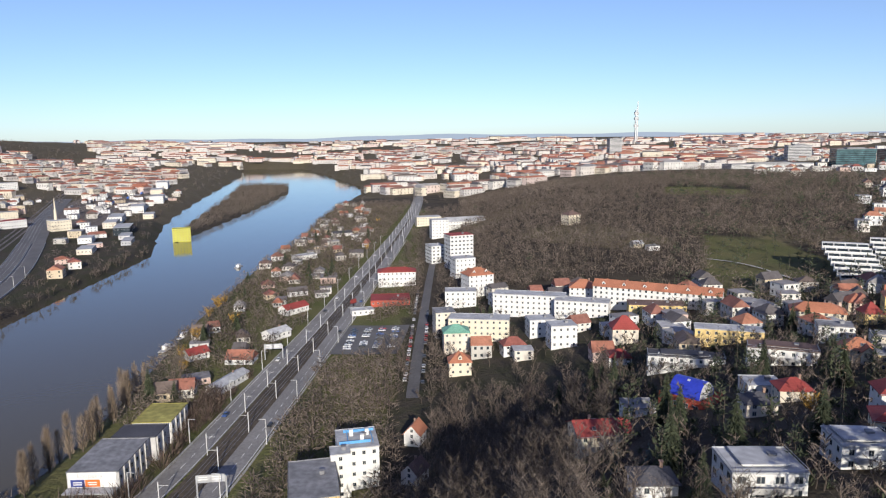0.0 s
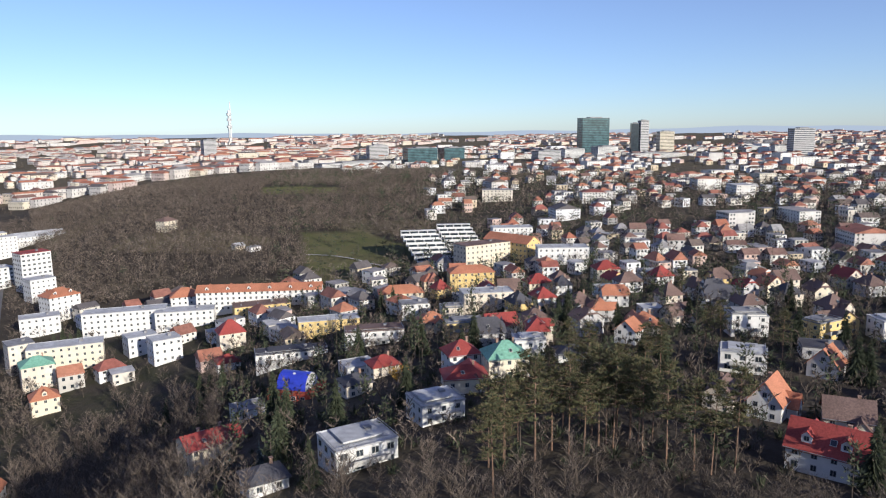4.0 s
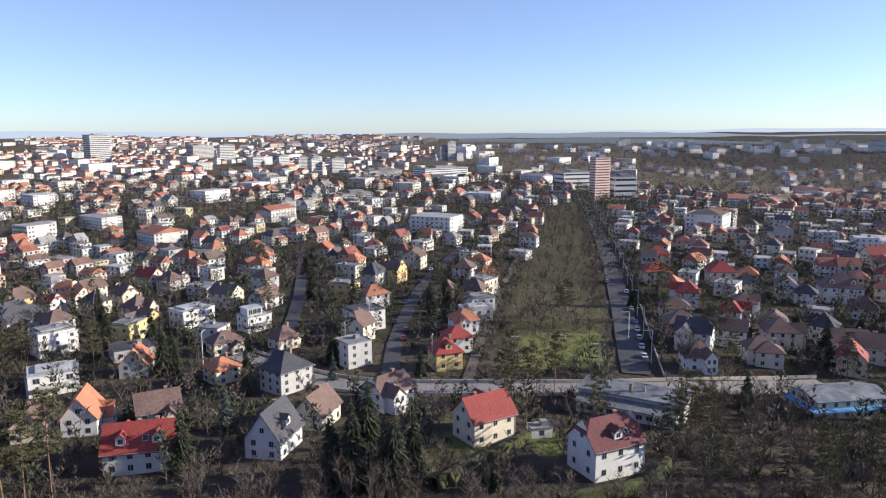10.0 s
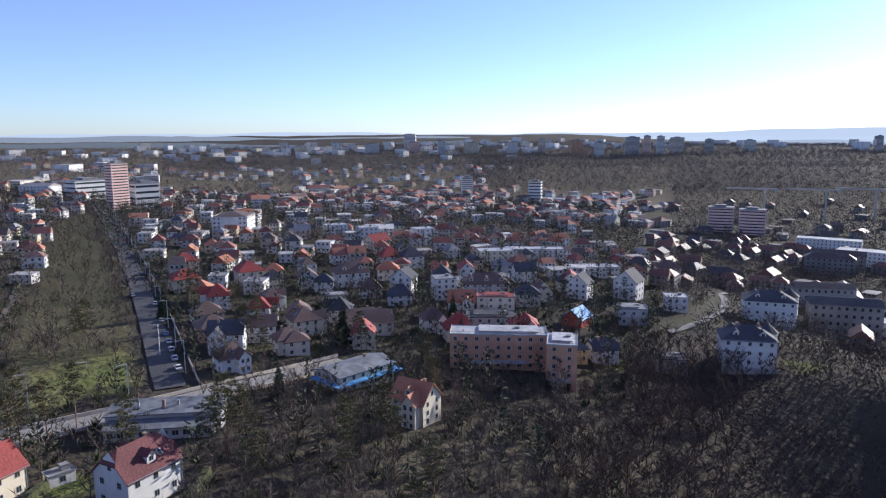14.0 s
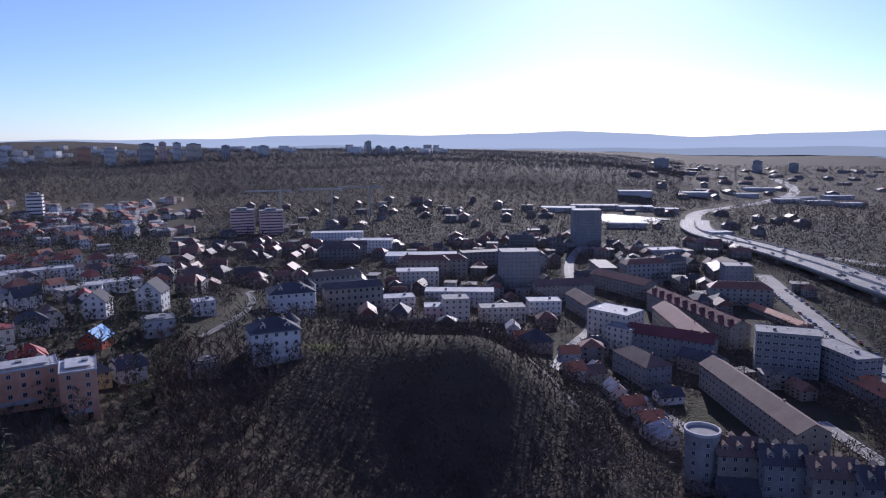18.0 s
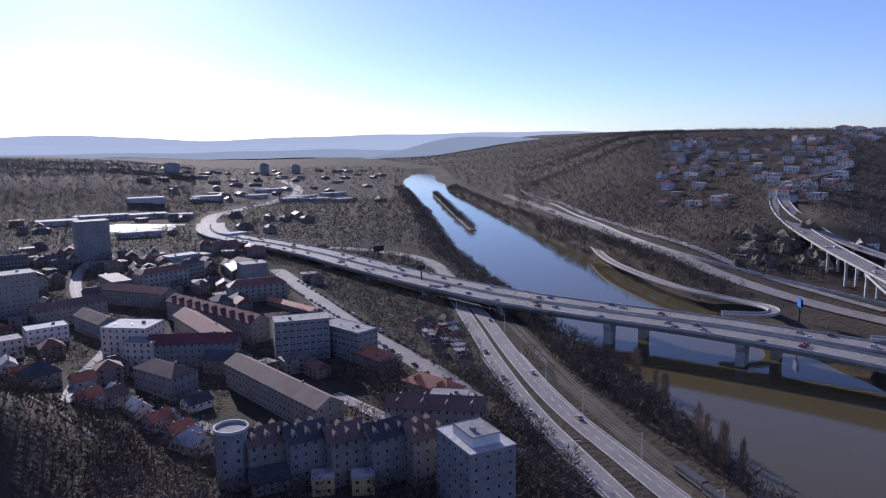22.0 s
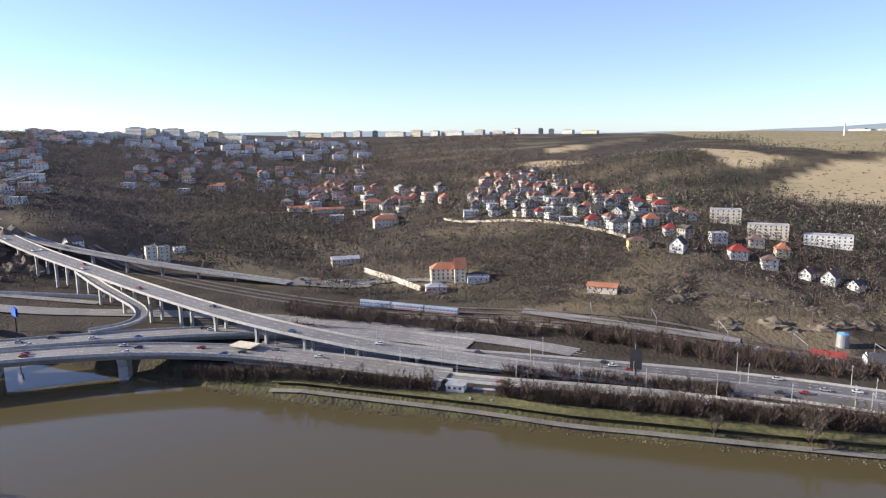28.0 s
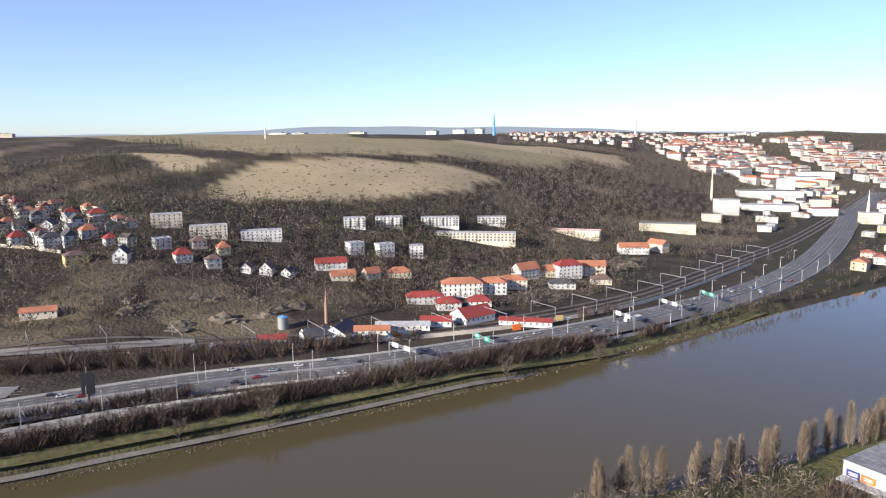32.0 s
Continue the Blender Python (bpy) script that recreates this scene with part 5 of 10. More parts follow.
def barrel_house(x, y, turn):
    z = ground(x, y)
    TAKEN.append((x, y, 9))
    ob = base("house", pose(x, y, z, 0, 0, turn), "red house with a blue barrel-vaulted roof", "house")
    put("wall", boxes("wall", m_redbrick, (-7, -5.5, -4, 7, 5.5, 3.2), (-7, -5.5, 3.2, 7, -5.2, 3.9), (-7, 5.2, 3.2, 7, 5.5, 3.9), (-7, -5.2, 3.2, -6.7, 5.2, 3.9)), ob)
    n, r, a, b = 14, 4.2, -4.6, 4.8
    v = [(s, r * math.cos(math.pi * i / n), 3.2 + r * 1.15 * math.sin(math.pi * i / n)) for s in (a, b) for i in range(n + 1)]
    put("vault", mesh("vault", v, [(i + 1, i, i + n + 1, i + n + 2) for i in range(n)], m_blue), ob, label="deep blue sheet vault")
    for s, name in ((a + 0.1, "end_wall"), (b - 0.1, "glazed_end")):
        e = [(s, 0.97 * p[1], 3.2 + (p[2] - 3.2) * 0.97) for p in v[:n + 1]]
        put(name, mesh(name, e, [tuple(range(n + 1))], m_palefelt), ob)
    for u, q in ((-3, 50), (0, 110), (2.5, 60)):
        m = pose(u, r * math.cos(radians(q)), 3.2 + r * 1.15 * math.sin(radians(q)), q - 90)
        put("roof_light", boxes("roof_light", m_white, (-.35, -.35, -.05, .35, .35, .14)), ob, m)
    for u in (-4.5, -1.5, 1.5, 4.5):
        put("window", WINDOW, ob, pose(u, -5.5, 1.6) @ Matrix.Diagonal((1.5, 1, 1.4, 1)))


barrel_house(71, 193, -48)


def text(words, size, mat, parent, m):
    c = bpy.data.curves.new("lettering", "FONT")
    c.body, c.size, c.align_x, c.extrude = words, size, "CENTER", 0.02
    c.materials.append(mat)
    return put("lettering", c, parent, m)


m_navy = material("navy_board", [(0.03, 0.05, 0.22)], 0.5, grain=1, amount=0.1)
m_orange = material("orange_board", [(0.72, 0.16, 0.03)], 0.5, grain=1, amount=0.1)
m_signgreen = material("green_road_sign", [(0.03, 0.28, 0.20)], 0.5, grain=1, amount=0.1)
m_signblue = material("blue_road_sign", [(0.03, 0.12, 0.45)], 0.5, grain=1, amount=0.1)
m_olive = material("mossy_roof", [(0.30, 0.27, 0.08)], 0.9, grain=0.4, amount=0.3)


def hall(x, y, turn, w, d, h, wall, roof, label, board=False):
    z = ground(x, y)
    TAKEN.append((x, y, max(w, d) * 0.5))
    ob = base("hall", pose(x, y, z, 0, 0, turn), label, "hall")
    put("wall", walls_mesh(w, d, h, 0, wall), ob)
    put("roof", roof_mesh("flat", w, d, h, 0, roof), ob)
    for i in range(int(d / 4)):
        u = -d / 2 + d * (i + 0.5) / int(d / 4)
        for side in (90, -90):
            put("pillar", boxes("pillar", m_concrete, (-.3, -.5, 0, .3, .1, h)), ob, pose(0, 0, 0, 0, 0, side) @ pose(u - 1.8, -w / 2, 0))
            for k in range(2):
                put("window", WINDOW, ob, pose(0, 0, 0, 0, 0, side) @ pose(u, -w / 2, h * (0.3 + 0.42 * k)) @ Matrix.Diagonal((2.2, 1, 1.8, 1)))
    if board:
        put("sign_board", boxes("sign_board", m_white, (-7.6, -.22, -2.6, 7.6, 0, 2.4)), ob, pose(0, -d / 2, h - 2.2))
        put("sign_board", boxes("sign_board", m_navy, (-6.8, -.06, -2.4, -2.4, 0, 0)), ob, pose(0, -d / 2 - .24, h - 2.2))
        put("sign_board", boxes("sign_board", m_orange, (-2.2, -.06, -2.4, 2.4, 0, 0)), ob, pose(0, -d / 2 - .24, h - 2.2))
        text("koupelny", 2.2, m_grey, ob, pose(-0.6, -d / 2 - .26, h - 1.6, 90))
        for k, mat in ((-4.6, m_white), (0.1, m_white)):
            for q in range(2):
                put("lettering_bar", boxes("lettering_bar", mat, (-1.4, -.03, 0, 1.4, 0, .35)), ob, pose(k, -d / 2 - .31, h - 3.3 - q * .7))
        put("canopy", boxes("canopy", m_palefelt, (-8, -4, -.2, 8, 0, .2)), ob, pose(0, -d / 2, h - 5.2))
    return ob


hall(-112, 220, 1, 16, 25, 9.5, m_grey, m_felt, "grey shop hall with a dark flat roof and a sign", True)
hall(-110.5, 240, 1, 15.5, 11, 9, m_grey, m_slate, "grey office hall with a black flat roof")
hall(-110, 258, 1, 14, 19, 8.5, m_white, m_olive, "white hall with a mossy flat roof")
house(-39, 192, 12, 14, 24, 12, "flat", 0, m_yellow, m_felt, 4, "yellow apartment block with a grey flat roof", balconies=2)
house(-29, 216, 12, 13, 15, 14, "flat", 0, m_white, m_palefelt, 4, "white stepped apartment house with pale blue rails")
house(-33, 206, 12, 6, 6, 14.5, "flat", 0, m_white, m_palefelt, 5, "white stair tower of the apartment house", category="apartment block")
for x, y, z0, sx, sy, sz, mat, nm in ((-29, 212, 14.2, 10, .15, 1.1, m_bluepale, "rail"), (-29, 221, 14.2, 10, .15, 1.1, m_bluepale, "rail"), (-32, 216, 14.2, .15, 8, 1.1, m_bluepale, "rail"), (-24, 216, 14.2, .15, 8, 1.1, m_bluepale, "rail"),
                                    (-31, 218, 14.2, 1.2, 1.2, 2.4, m_white, "flue"), (-27, 214, 14.2, 1.2, 1.2, 2.4, m_white, "flue"), (-26, 219, 14.2, 1.2, 1.2, 2.2, m_white, "flue")):
    ob = base("roof_" + nm, pose(x, y, ground(-29, 216) + z0, 0, 0, 12), "pale blue steel rail on the white flat roof" if nm == "rail" else "white square flue on the flat roof", nm)
    put(nm, boxes(nm, mat, (-sx / 2, -sy / 2, 0, sx / 2, sy / 2, sz)), ob)
m_lime = material("lime_yellow_cladding", [(0.42, 0.40, 0.06)], 0.6, grain=0.6, amount=0.1)
house(-305, 812, 20, 20, 12, 15, "flat", 0, m_lime, m_lime, 5, "bright yellow floating hotel at the river island", z=0.4, category="hotel")
for i in range(5):
    u = (i + 0.5) / 5
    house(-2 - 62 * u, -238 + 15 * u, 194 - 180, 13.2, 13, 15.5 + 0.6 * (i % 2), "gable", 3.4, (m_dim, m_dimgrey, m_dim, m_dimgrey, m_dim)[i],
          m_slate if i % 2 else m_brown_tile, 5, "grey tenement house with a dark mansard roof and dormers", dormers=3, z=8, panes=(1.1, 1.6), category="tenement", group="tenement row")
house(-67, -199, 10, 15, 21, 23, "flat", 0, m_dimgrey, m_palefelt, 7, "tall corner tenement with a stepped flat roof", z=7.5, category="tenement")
house(-67, -198, 10, 9, 12, 26, "flat", 0, m_white, m_felt, 1, "white rooftop storey of the corner tenement", z=7.5, category="tenement", chimney=0)


def round_end(x, y, z, r, h):
    n = 20
    v = [(r * math.cos(2 * math.pi * i / n), r * math.sin(2 * math.pi * i / n), s) for s in (-2, h) for i in range(n)]
    f = [(i, (i + 1) % n, n + (i + 1) % n, n + i) for i in range(n)] + [tuple(range(n, 2 * n))]
    ob = base("tenement", pose(x, y, z), "rounded white end tower of the tenement row", "tenement")
    put("wall", mesh("wall", v, f, m_dimgrey), ob)
    v = [(q * math.cos(2 * math.pi * i / n), q * math.sin(2 * math.pi * i / n), s) for q, s in ((r + .3, h), (r + .3, h + .9), (r - .3, h + .9), (r - .3, h)) for i in range(n)]
    put("cornice", mesh("cornice", v, [(k * n + i, k * n + (i + 1) % n, (k + 1) * n + (i + 1) % n, (k + 1) * n + i) for k in range(3) for i in range(n)], m_grey), ob)
    for k in range(6):
        for i in range(8):
            a = 20 + i * 45
            put("window", WINDOW, ob, pose(0, 0, 0, 0, 0, a) @ pose(0, -r, 2 + k * 3.1) @ Matrix.Diagonal((1.2, 1, 1.6, 1)))


round_end(1.5, -234, 8, 5.2, 20)


def terraces(x, y, turn, rows, units, label):
    """White stepped flats: each storey stands back from the one below, behind a deep white planter wall."""
    ob = base("terraced_flats", pose(x, y, ground(x, y), 0, 0, turn), label, "apartment block")
    TAKEN.append((x + 9, y + 14, 26))
    unit = boxes("unit", m_white, (-3.1, 0, -2.6, 3.1, 5.2, 2.1), (-3.2, -.2, 2.1, 3.2, 5.2, 2.3), (-3.25, -2.4, -2.2, -3.05, 0, 1.6))
    wall = boxes("planter", m_white, (-3.02, -2.5, -1.6, 3.0, -2.05, .75))
    # Wide dark glass; its colour also stands for shadow behind each planter.
    shadow_pane = boxes("window", m_glass, (-2.8, -.06, .0, 2.8, .02, 1.95))
    for r in range(rows):
        for k in range(units):
            u = put("unit", unit, ob, pose((k - units / 2 + .5) * 6.4 - r * 1.5, r * 4.6, .4 + r * 2.5))
            put("window", shadow_pane, u)
            put("planter", wall, u)


terraces(247, 402, -25, 7, 4, "white terraced flats stepping back storey by storey")
terraces(284, 420, -29, 6, 4, "white terraced flats stepping back storey by storey")


def tower(x, y, turn, w, d, h, wall, floors, label):
    z = ground(x, y)
    h = max(h, 9)
    TAKEN.append((x, y, w * 0.6))
    ob = base("tower_block", pose(x, y, z, 0, 0, turn), label, "tower block", "tower blocks on the plateau")
    put("body", boxes("body", wall, (-w / 2, -d / 2, -6, w / 2, d / 2, h)), ob)
    put("roof", boxes("roof", m_felt, (-w / 2 - .3, -d / 2 - .3, h, w / 2 + .3, d / 2 + .3, h + .8), (-w * .2, -d * .3, h, w * .25, d * .3, h + 3)), ob)
    spans = []
    for k in range(floors):
        q = h * (k + .35) / floors
        spans += [(-w / 2 + .8, -d / 2 - .12, q, w / 2 - .8, d / 2 + .12, q + h / floors * .36), (-w / 2 - .12, -d / 2 + .8, q, w / 2 + .12, d / 2 - .8, q + h / floors * .36)]
    tagged(put("glazing", boxes("glazing", m_glass, *spans), ob), kind="stuff")
    return ob


def mast(x, y, h, r, label, mat=None, z=None, name="mast"):
    ob = base(name, pose(x, y, ground(x, y) if z is None else z), label, name)
    v, f = tube((0, 0, -3), (0, 0, h * .62), r, r * .7, 10)
    put("shaft", mesh("shaft", v, f, mat or m_white), ob)
    v, f = tube((0, 0, h * .62), (0, 0, h), r * .55, r * .12, 8)
    put("spire", mesh("spire", v, f, mat or m_white), ob)
    return ob


def tv_tower(x, y, h):
    ob = base("television_tower", pose(x, y, ground(x, y)), "white television tower with three shafts and cabins", "tower")
    for a in (0, 120, 240):
        c = Vector((6 * math.cos(radians(a)), 6 * math.sin(radians(a)), 0))
        v, f = tube(c + Vector((0, 0, -3)), c + Vector((0, 0, h * (.8 if a else 1))), 2.6, 2.2, 8)
        put("shaft", mesh("shaft", v, f, m_white), ob)
    for u in (.38, .55, .68):
        put("cabin", boxes("cabin", m_palefelt, (-10, -7, 0, 10, 7, h * .06)), ob, pose(0, 0, h * u))


tv_tower(*polar(15.3, 3600), 200)
mast(*polar(285.6, 1450), 36, 1.5, "white slender mast on the bare hill")
mast(*polar(303.9, 2300), 78, 5, "pale blue water tower above the town", m_bluepale)
mast(*polar(315, 3000), 90, 5, "white far tower above the town")
mast(-378.5, 130, 21, 1.1, "slim brick factory chimney stack", m_chimney, name="chimney_stack")
mast(*polar(320.6, 1100), 48, 2.0, "pale brick works chimney", m_cream, name="chimney_stack")
mast(*polar(331, 1000), 40, 2.2, "pale brick works chimney", m_cream, name="chimney_stack")
for a, dd in ((146.5, 900), (150.5, 920), (153.5, 960)):
    ob = base("tower_crane", pose(*polar(a, dd), ground(*polar(a, dd)), 0, 0, 30), "pale steel tower crane over a building site", "crane", "tower cranes")
    put("crane_mast", boxes("crane_mast", m_metal, (-.9, -.9, -2, .9, .9, 42)), ob)
    put("jib", boxes("jib", m_metal, (-14, -.6, 42, 42, .6, 43.6)), ob)
    put("counterweight", boxes("counterweight", m_concrete, (-14, -1.2, 40, -10, 1.2, 42)), ob)


# ---- vehicles ----
CARS = ((0.55, 0.55, 0.56), (0.04, 0.04, 0.045), (0.60, 0.60, 0.58), (0.15, 0.16, 0.17), (0.30, 0.03, 0.03), (0.04, 0.09, 0.25), (0.32, 0.33, 0.34), (0.02, 0.02, 0.022))
m_car = material("car_paint", CARS, 0.3, pick="object", grain=2, amount=0.05, spec=0.6)
m_tyre = material("tyre_rubber", [(0.02, 0.02, 0.02)], 0.85, grain=3, amount=0.2)


def car_parts():
    prof = ((-2.15, .45), (-2.15, .85), (-1.7, .98), (-1.25, 1.0), (.75, 1.0), (1.45, .92), (2.1, .78), (2.15, .45))
    v = [(x, s * .86, z) for s in (-1, 1) for x, z in prof]
    n = len(prof)
    faces = [tuple(range(n)), tuple(range(2 * n - 1, n - 1, -1))] + [(i, i + n, (i + 1) % n + n, (i + 1) % n) for i in range(n)]
    body_v = v + box_points(-1.02, -.67, 1.43, .17, .67, 1.48)
    body_f = faces + [tuple(i + 2 * n for i in f) for f in BOX_FACES]
    body = mesh("body", body_v, body_f, m_car)
    v = [(-1.55, -.8, 1.0), (.85, -.8, 1.0), (.85, .8, 1.0), (-1.55, .8, 1.0), (-1.0, -.66, 1.44), (.15, -.66, 1.44), (.15, .66, 1.44), (-1.0, .66, 1.44)]
    cabin = mesh("cabin", v, [q for q in BOX_FACES if q != (4, 5, 6, 7)], m_glass)
    n = 10
    v = [(.32 * math.cos(2 * math.pi * i / n), s, .32 * math.sin(2 * math.pi * i / n)) for s in (-.1, .1) for i in range(n)]
    wheel_f = [tuple(range(n - 1, -1, -1)), tuple(range(n, 2 * n))] + [(i, (i + 1) % n, n + (i + 1) % n, n + i) for i in range(n)]
    wheel = mesh("wheel", v, wheel_f, m_tyre)
    tv, tf = list(body_v), list(body_f)
    slots = [0] * len(tf)
    for px in (-1.35, 1.35):
        for py in (-.8, .8):
            k = len(tv)
            tv += [(x + px, y + py, z + .32) for x, y, z in v]
            tf += [tuple(i + k for i in f) for f in wheel_f]
            slots += [1] * len(wheel_f)
    far = mesh("body", tv, tf, m_car, m_tyre, slots=slots)
    return body, cabin, wheel, far


BODY, CABIN, WHEEL, FAR_BODY = car_parts()
MODELS = {}


def car(x, y, z, turn, label="passenger car on the road", group="cars on the roads", close=False):
    """A car; those that stay far off have their tyres in the body's mesh."""
    m = pose(x, y, z, 0, 0, turn)
    if close not in MODELS:
        ob = MODELS[close] = base("car", m, label, "car", group)
        put("body", BODY if close else FAR_BODY, ob)
        put("cabin", CABIN, ob, label="dark glass")
        for a in (-1.35, 1.35) if close else ():
            for b in (-.8, .8):
                put("wheel", WHEEL, ob, pose(a, b, .32))
        return ob
    return tagged(copy_thing(MODELS[close], m), label, "", group)


def traffic(points, offset, gap, lift, seed, heading=1, label="passenger car driving on the carriageway"):
    rg = random.Random(seed)
    p = resample(points, 2.0)
    r = sides(p)
    s = rg.uniform(3, gap)
    while s < len(p) * 2 - 12:
        k = int(s / 2)
        x, y = p[k, :2] + r[k] * offset
        z = (p[k, 2] if p.shape[1] > 2 else max(ground(x, y), ground(*p[k, :2]))) + lift
        car(x, y, z, math.degrees(math.atan2(r[k, 0], -r[k, 1])) + (180 if heading > 0 else 0), label)
        s += gap * rg.uniform(0.5, 1.7)


traffic(EAST_W[:13], -2, 70, .4, 1)
traffic(EAST_E[:13], 2, 70, .4, 2, -1)
for k, off in enumerate((-10.5, -7, -3.5, 3.5, 7, 10.5)):
    traffic(WEST_HWY[1:9], off, 62, .4, 10 + k, 1 if off > 0 else -1)
for k, off in enumerate((-5.5, -1.8, 1.8, 5.5)):
    traffic(BRIDGE[2:12], off, 62, .08, 20 + k, 1)
    traffic(BRIDGE_B[2:11], off, 70, .08, 30 + k, -1)
traffic(((-304, -150), (-304, -107), (-298, -53), (-299, 3), (-294, 41), (-286, 92)), 1.6, 60, .4, 44)
traffic(VIADUCT[3:], -3, 90, .08, 41)
traffic(VIADUCT[3:], 3, 90, .08, 42, -1)
traffic(VIADUCT_UP[1:], 2, 110, .08, 43)
rg = random.Random(8)
for i in range(4):
    for k in range(11):
        if rg.random() < .8:
            car(-52 + i * 8 + rg.uniform(-.3, .3), 360 + k * 3.6, ground(-52 + i * 8, 360 + k * 3.6) + .15, rg.choice((0, 180)) + rg.uniform(-4, 4), "parked car in the open car park", "cars in the car park")
for k in range(26):
    y = 300 + k * 7.5
    if rg.random() < .8:
        car(-18.2, y, ground(-18.2, y) + .2, 90 + rg.uniform(-3, 3), "parked car beside the street", "cars along the street")
    if k < 18 and rg.random() < .7:
        car(-10, y + 3, ground(-10, y + 3) + .2, 90 + rg.uniform(-3, 3), "parked car beside the street", "cars along the street")
for k in range(22):
    u = k / 21
    x, y = -46 - 42 * u, -560 + 225 * u
    car(x - 6.5, y, ground(x - 6.5, y) + .2, 100 + rg.uniform(-4, 4), "parked car beside the street", "cars along the street")
for k in range(30):
    u = k / 29
    x, y = -40 - 50 * u, -585 + 252 * u
    if rg.random() < .85:
        car(x + 5.4, y, ground(x + 5.4, y) + .3, 100 + rg.uniform(-4, 4), "parked car beside the street", "cars along the street")
p = resample(PARK_STREET, 2.0)
r = sides(p)
for k in range(8, 240, 5):
    if rg.random() < .55:
        x, y = p[k] + r[k] * rg.choice((-3.6, 3.6, 3.6))
        car(x, y, ground(x, y) + .3, math.degrees(math.atan2(r[k, 0], -r[k, 1])) + rg.uniform(-3, 3), "parked car beside the park street", "cars along the park", close=x < 420)
p = resample(SIDE_STREET, 2.0)
r = sides(p)
for k in range(8, 120, 5):
    if rg.random() < .35:
        x, y = p[k] + r[k] * rg.choice((-2.4, 2.4))
        car(x, y, ground(x, y) + .3, math.degrees(math.atan2(r[k, 0], -r[k, 1])) + rg.uniform(-3, 3), "parked car in the side street", "cars in the side street", close=True)


def coach(name, x, y, z, turn, length, high, wide, mat, band, label, group):
    ob = base(name, pose(x, y, z, 0, 0, turn), label, "train" if name != "bus" else "bus", group)
    a, b = length / 2, wide / 2
    prof = ((-b, .5), (b, .5), (b, high - .5), (b * .7, high), (-b * .7, high), (-b, high - .5))
    v = [(s, py, pz) for s in (-a, a) for py, pz in prof]
    put("body", mesh("body", v, [tuple(range(5, -1, -1)), tuple(range(6, 12))] + [(i, (i + 1) % 6, 6 + (i + 1) % 6, 6 + i) for i in range(6)], mat), ob)
    n = int(length / 2.2)
    for i in range(n):
        for s in (0, 180):
            put("window", WINDOW, ob, pose(0, 0, 0, 0, 0, s) @ pose(-a + length * (i + .5) / n, -b, high * .62) @ Matrix.Diagonal((1.5, 1, .95, 1)))
    put("stripe", boxes("stripe", band, (-a + .1, -b - .02, .8, a - .1, b + .02, 1.25)), ob)
    for s in (-a * .65, a * .65):
        put("bogie", boxes("bogie", m_dark, (-1.3, -b * .8, -.1, 1.3, b * .8, .55)), ob, pose(s, 0, 0))


for k in range(3):
    coach("train_coach", -409 + 3.7 * k, -152 + 22 * k, ground(-405, -130) + .5, 80.5, 21.4, 4.1, 2.9, m_coach, m_red_tile if k else m_signblue, "pale blue train coach with a coloured stripe", "train")
for k in range(2):
    coach("tram_car", -139 + .7 * k, -194 + 16 * k, ground(-140, -190) + .5, 90, 15, 3.3, 2.5, m_slate, m_metal, "dark tram car on the riverside track", "tram")
for k in range(9):
    x, y = -600 + (k % 3) * 24 - k * 6, 1130 + k * 34
    coach("train_coach", x, y, ground(x, y) + .5, 107, 24, 4.1, 2.9, (m_palefelt, m_slate, m_signblue)[k % 3], m_metal, "parked train coach in the rail yard", "train in the yard")
for x, y, w, d, h, mat in ((-385, 840, 46, 18, 9, m_glass), (-430, 905, 40, 16, 7, m_beige), (-448, 960, 50, 18, 8, m_white), (-420, 1000, 34, 14, 6, m_cream), (-470, 1080, 44, 20, 10, m_white), (-500, 1230, 50, 22, 12, m_white),
                           (-560, 1380, 54, 22, 12, m_cream), (-620, 1560, 60, 24, 14, m_white), (-365, 800, 30, 12, 4, m_grey), (-345, 760, 36, 10, 4, m_palefelt), (-360, 700, 30, 14, 5, m_beige), (-395, 770, 26, 14, 6, m_white)):
    house(x, y, 108, w, d, h, "flat", 0, mat, m_palefelt, max(1, int(h / 3.2)), "pale works hall between river and rail yard", chimney=0, category="hall", name="hall")
coach("bus", -296, 291, ground(-296, 291) + .35, 92, 12, 3.1, 2.5, m_white, m_metal, "white city bus on the motorway", "")

# ---- street furniture ----
lamp = base("street_lamp", pose(0, 0, 0), "grey steel street lamp beside the carriageway", "street lamp", "street lamps")
put("pole", boxes("pole", m_pole, (-.13, -.13, -1, .13, .13, 6), (-.09, -.09, 6, .09, .09, 10), (.09, -.06, 9.85, 2.2, .06, 10)), lamp)
put("lamp_head", boxes("lamp_head", m_metal, (1.7, -.18, 9.78, 2.6, .18, 9.95)), lamp)
spots_l = []
for pts, off, gap in ((EAST_W[:13], -5.6, 21), (EAST_E[:13], 5.6, 21), (WEST_HWY[:10], -14, 22), (WEST_HWY[:10], 14, 22), (WEST_HWY[1:9], 0, 24), (((-304, -150), (-304, -107), (-298, -53), (-299, 3), (-294, 41), (-286, 92), (-282, 140)), -4.6, 14)):
    p = resample(pts, 2.0)
    r = sides(p)
    for k in range(8, len(p), gap):
        spots_l.append((p[k] + r[k] * off, math.degrees(math.atan2(r[k, 1], r[k, 0])) + (180 if off > 0 else 0)))
for p, turn in (((194, 14.4), 0), ((196, -10), 90), ((192, -32), 90), ((230, -46), 60), ((196, 83), 0), ((232, 40), 20), ((205, 42), 20)):
    spots_l.append((np.array(p), turn))
p = resample(PARK_STREET, 2.0)
r = sides(p)
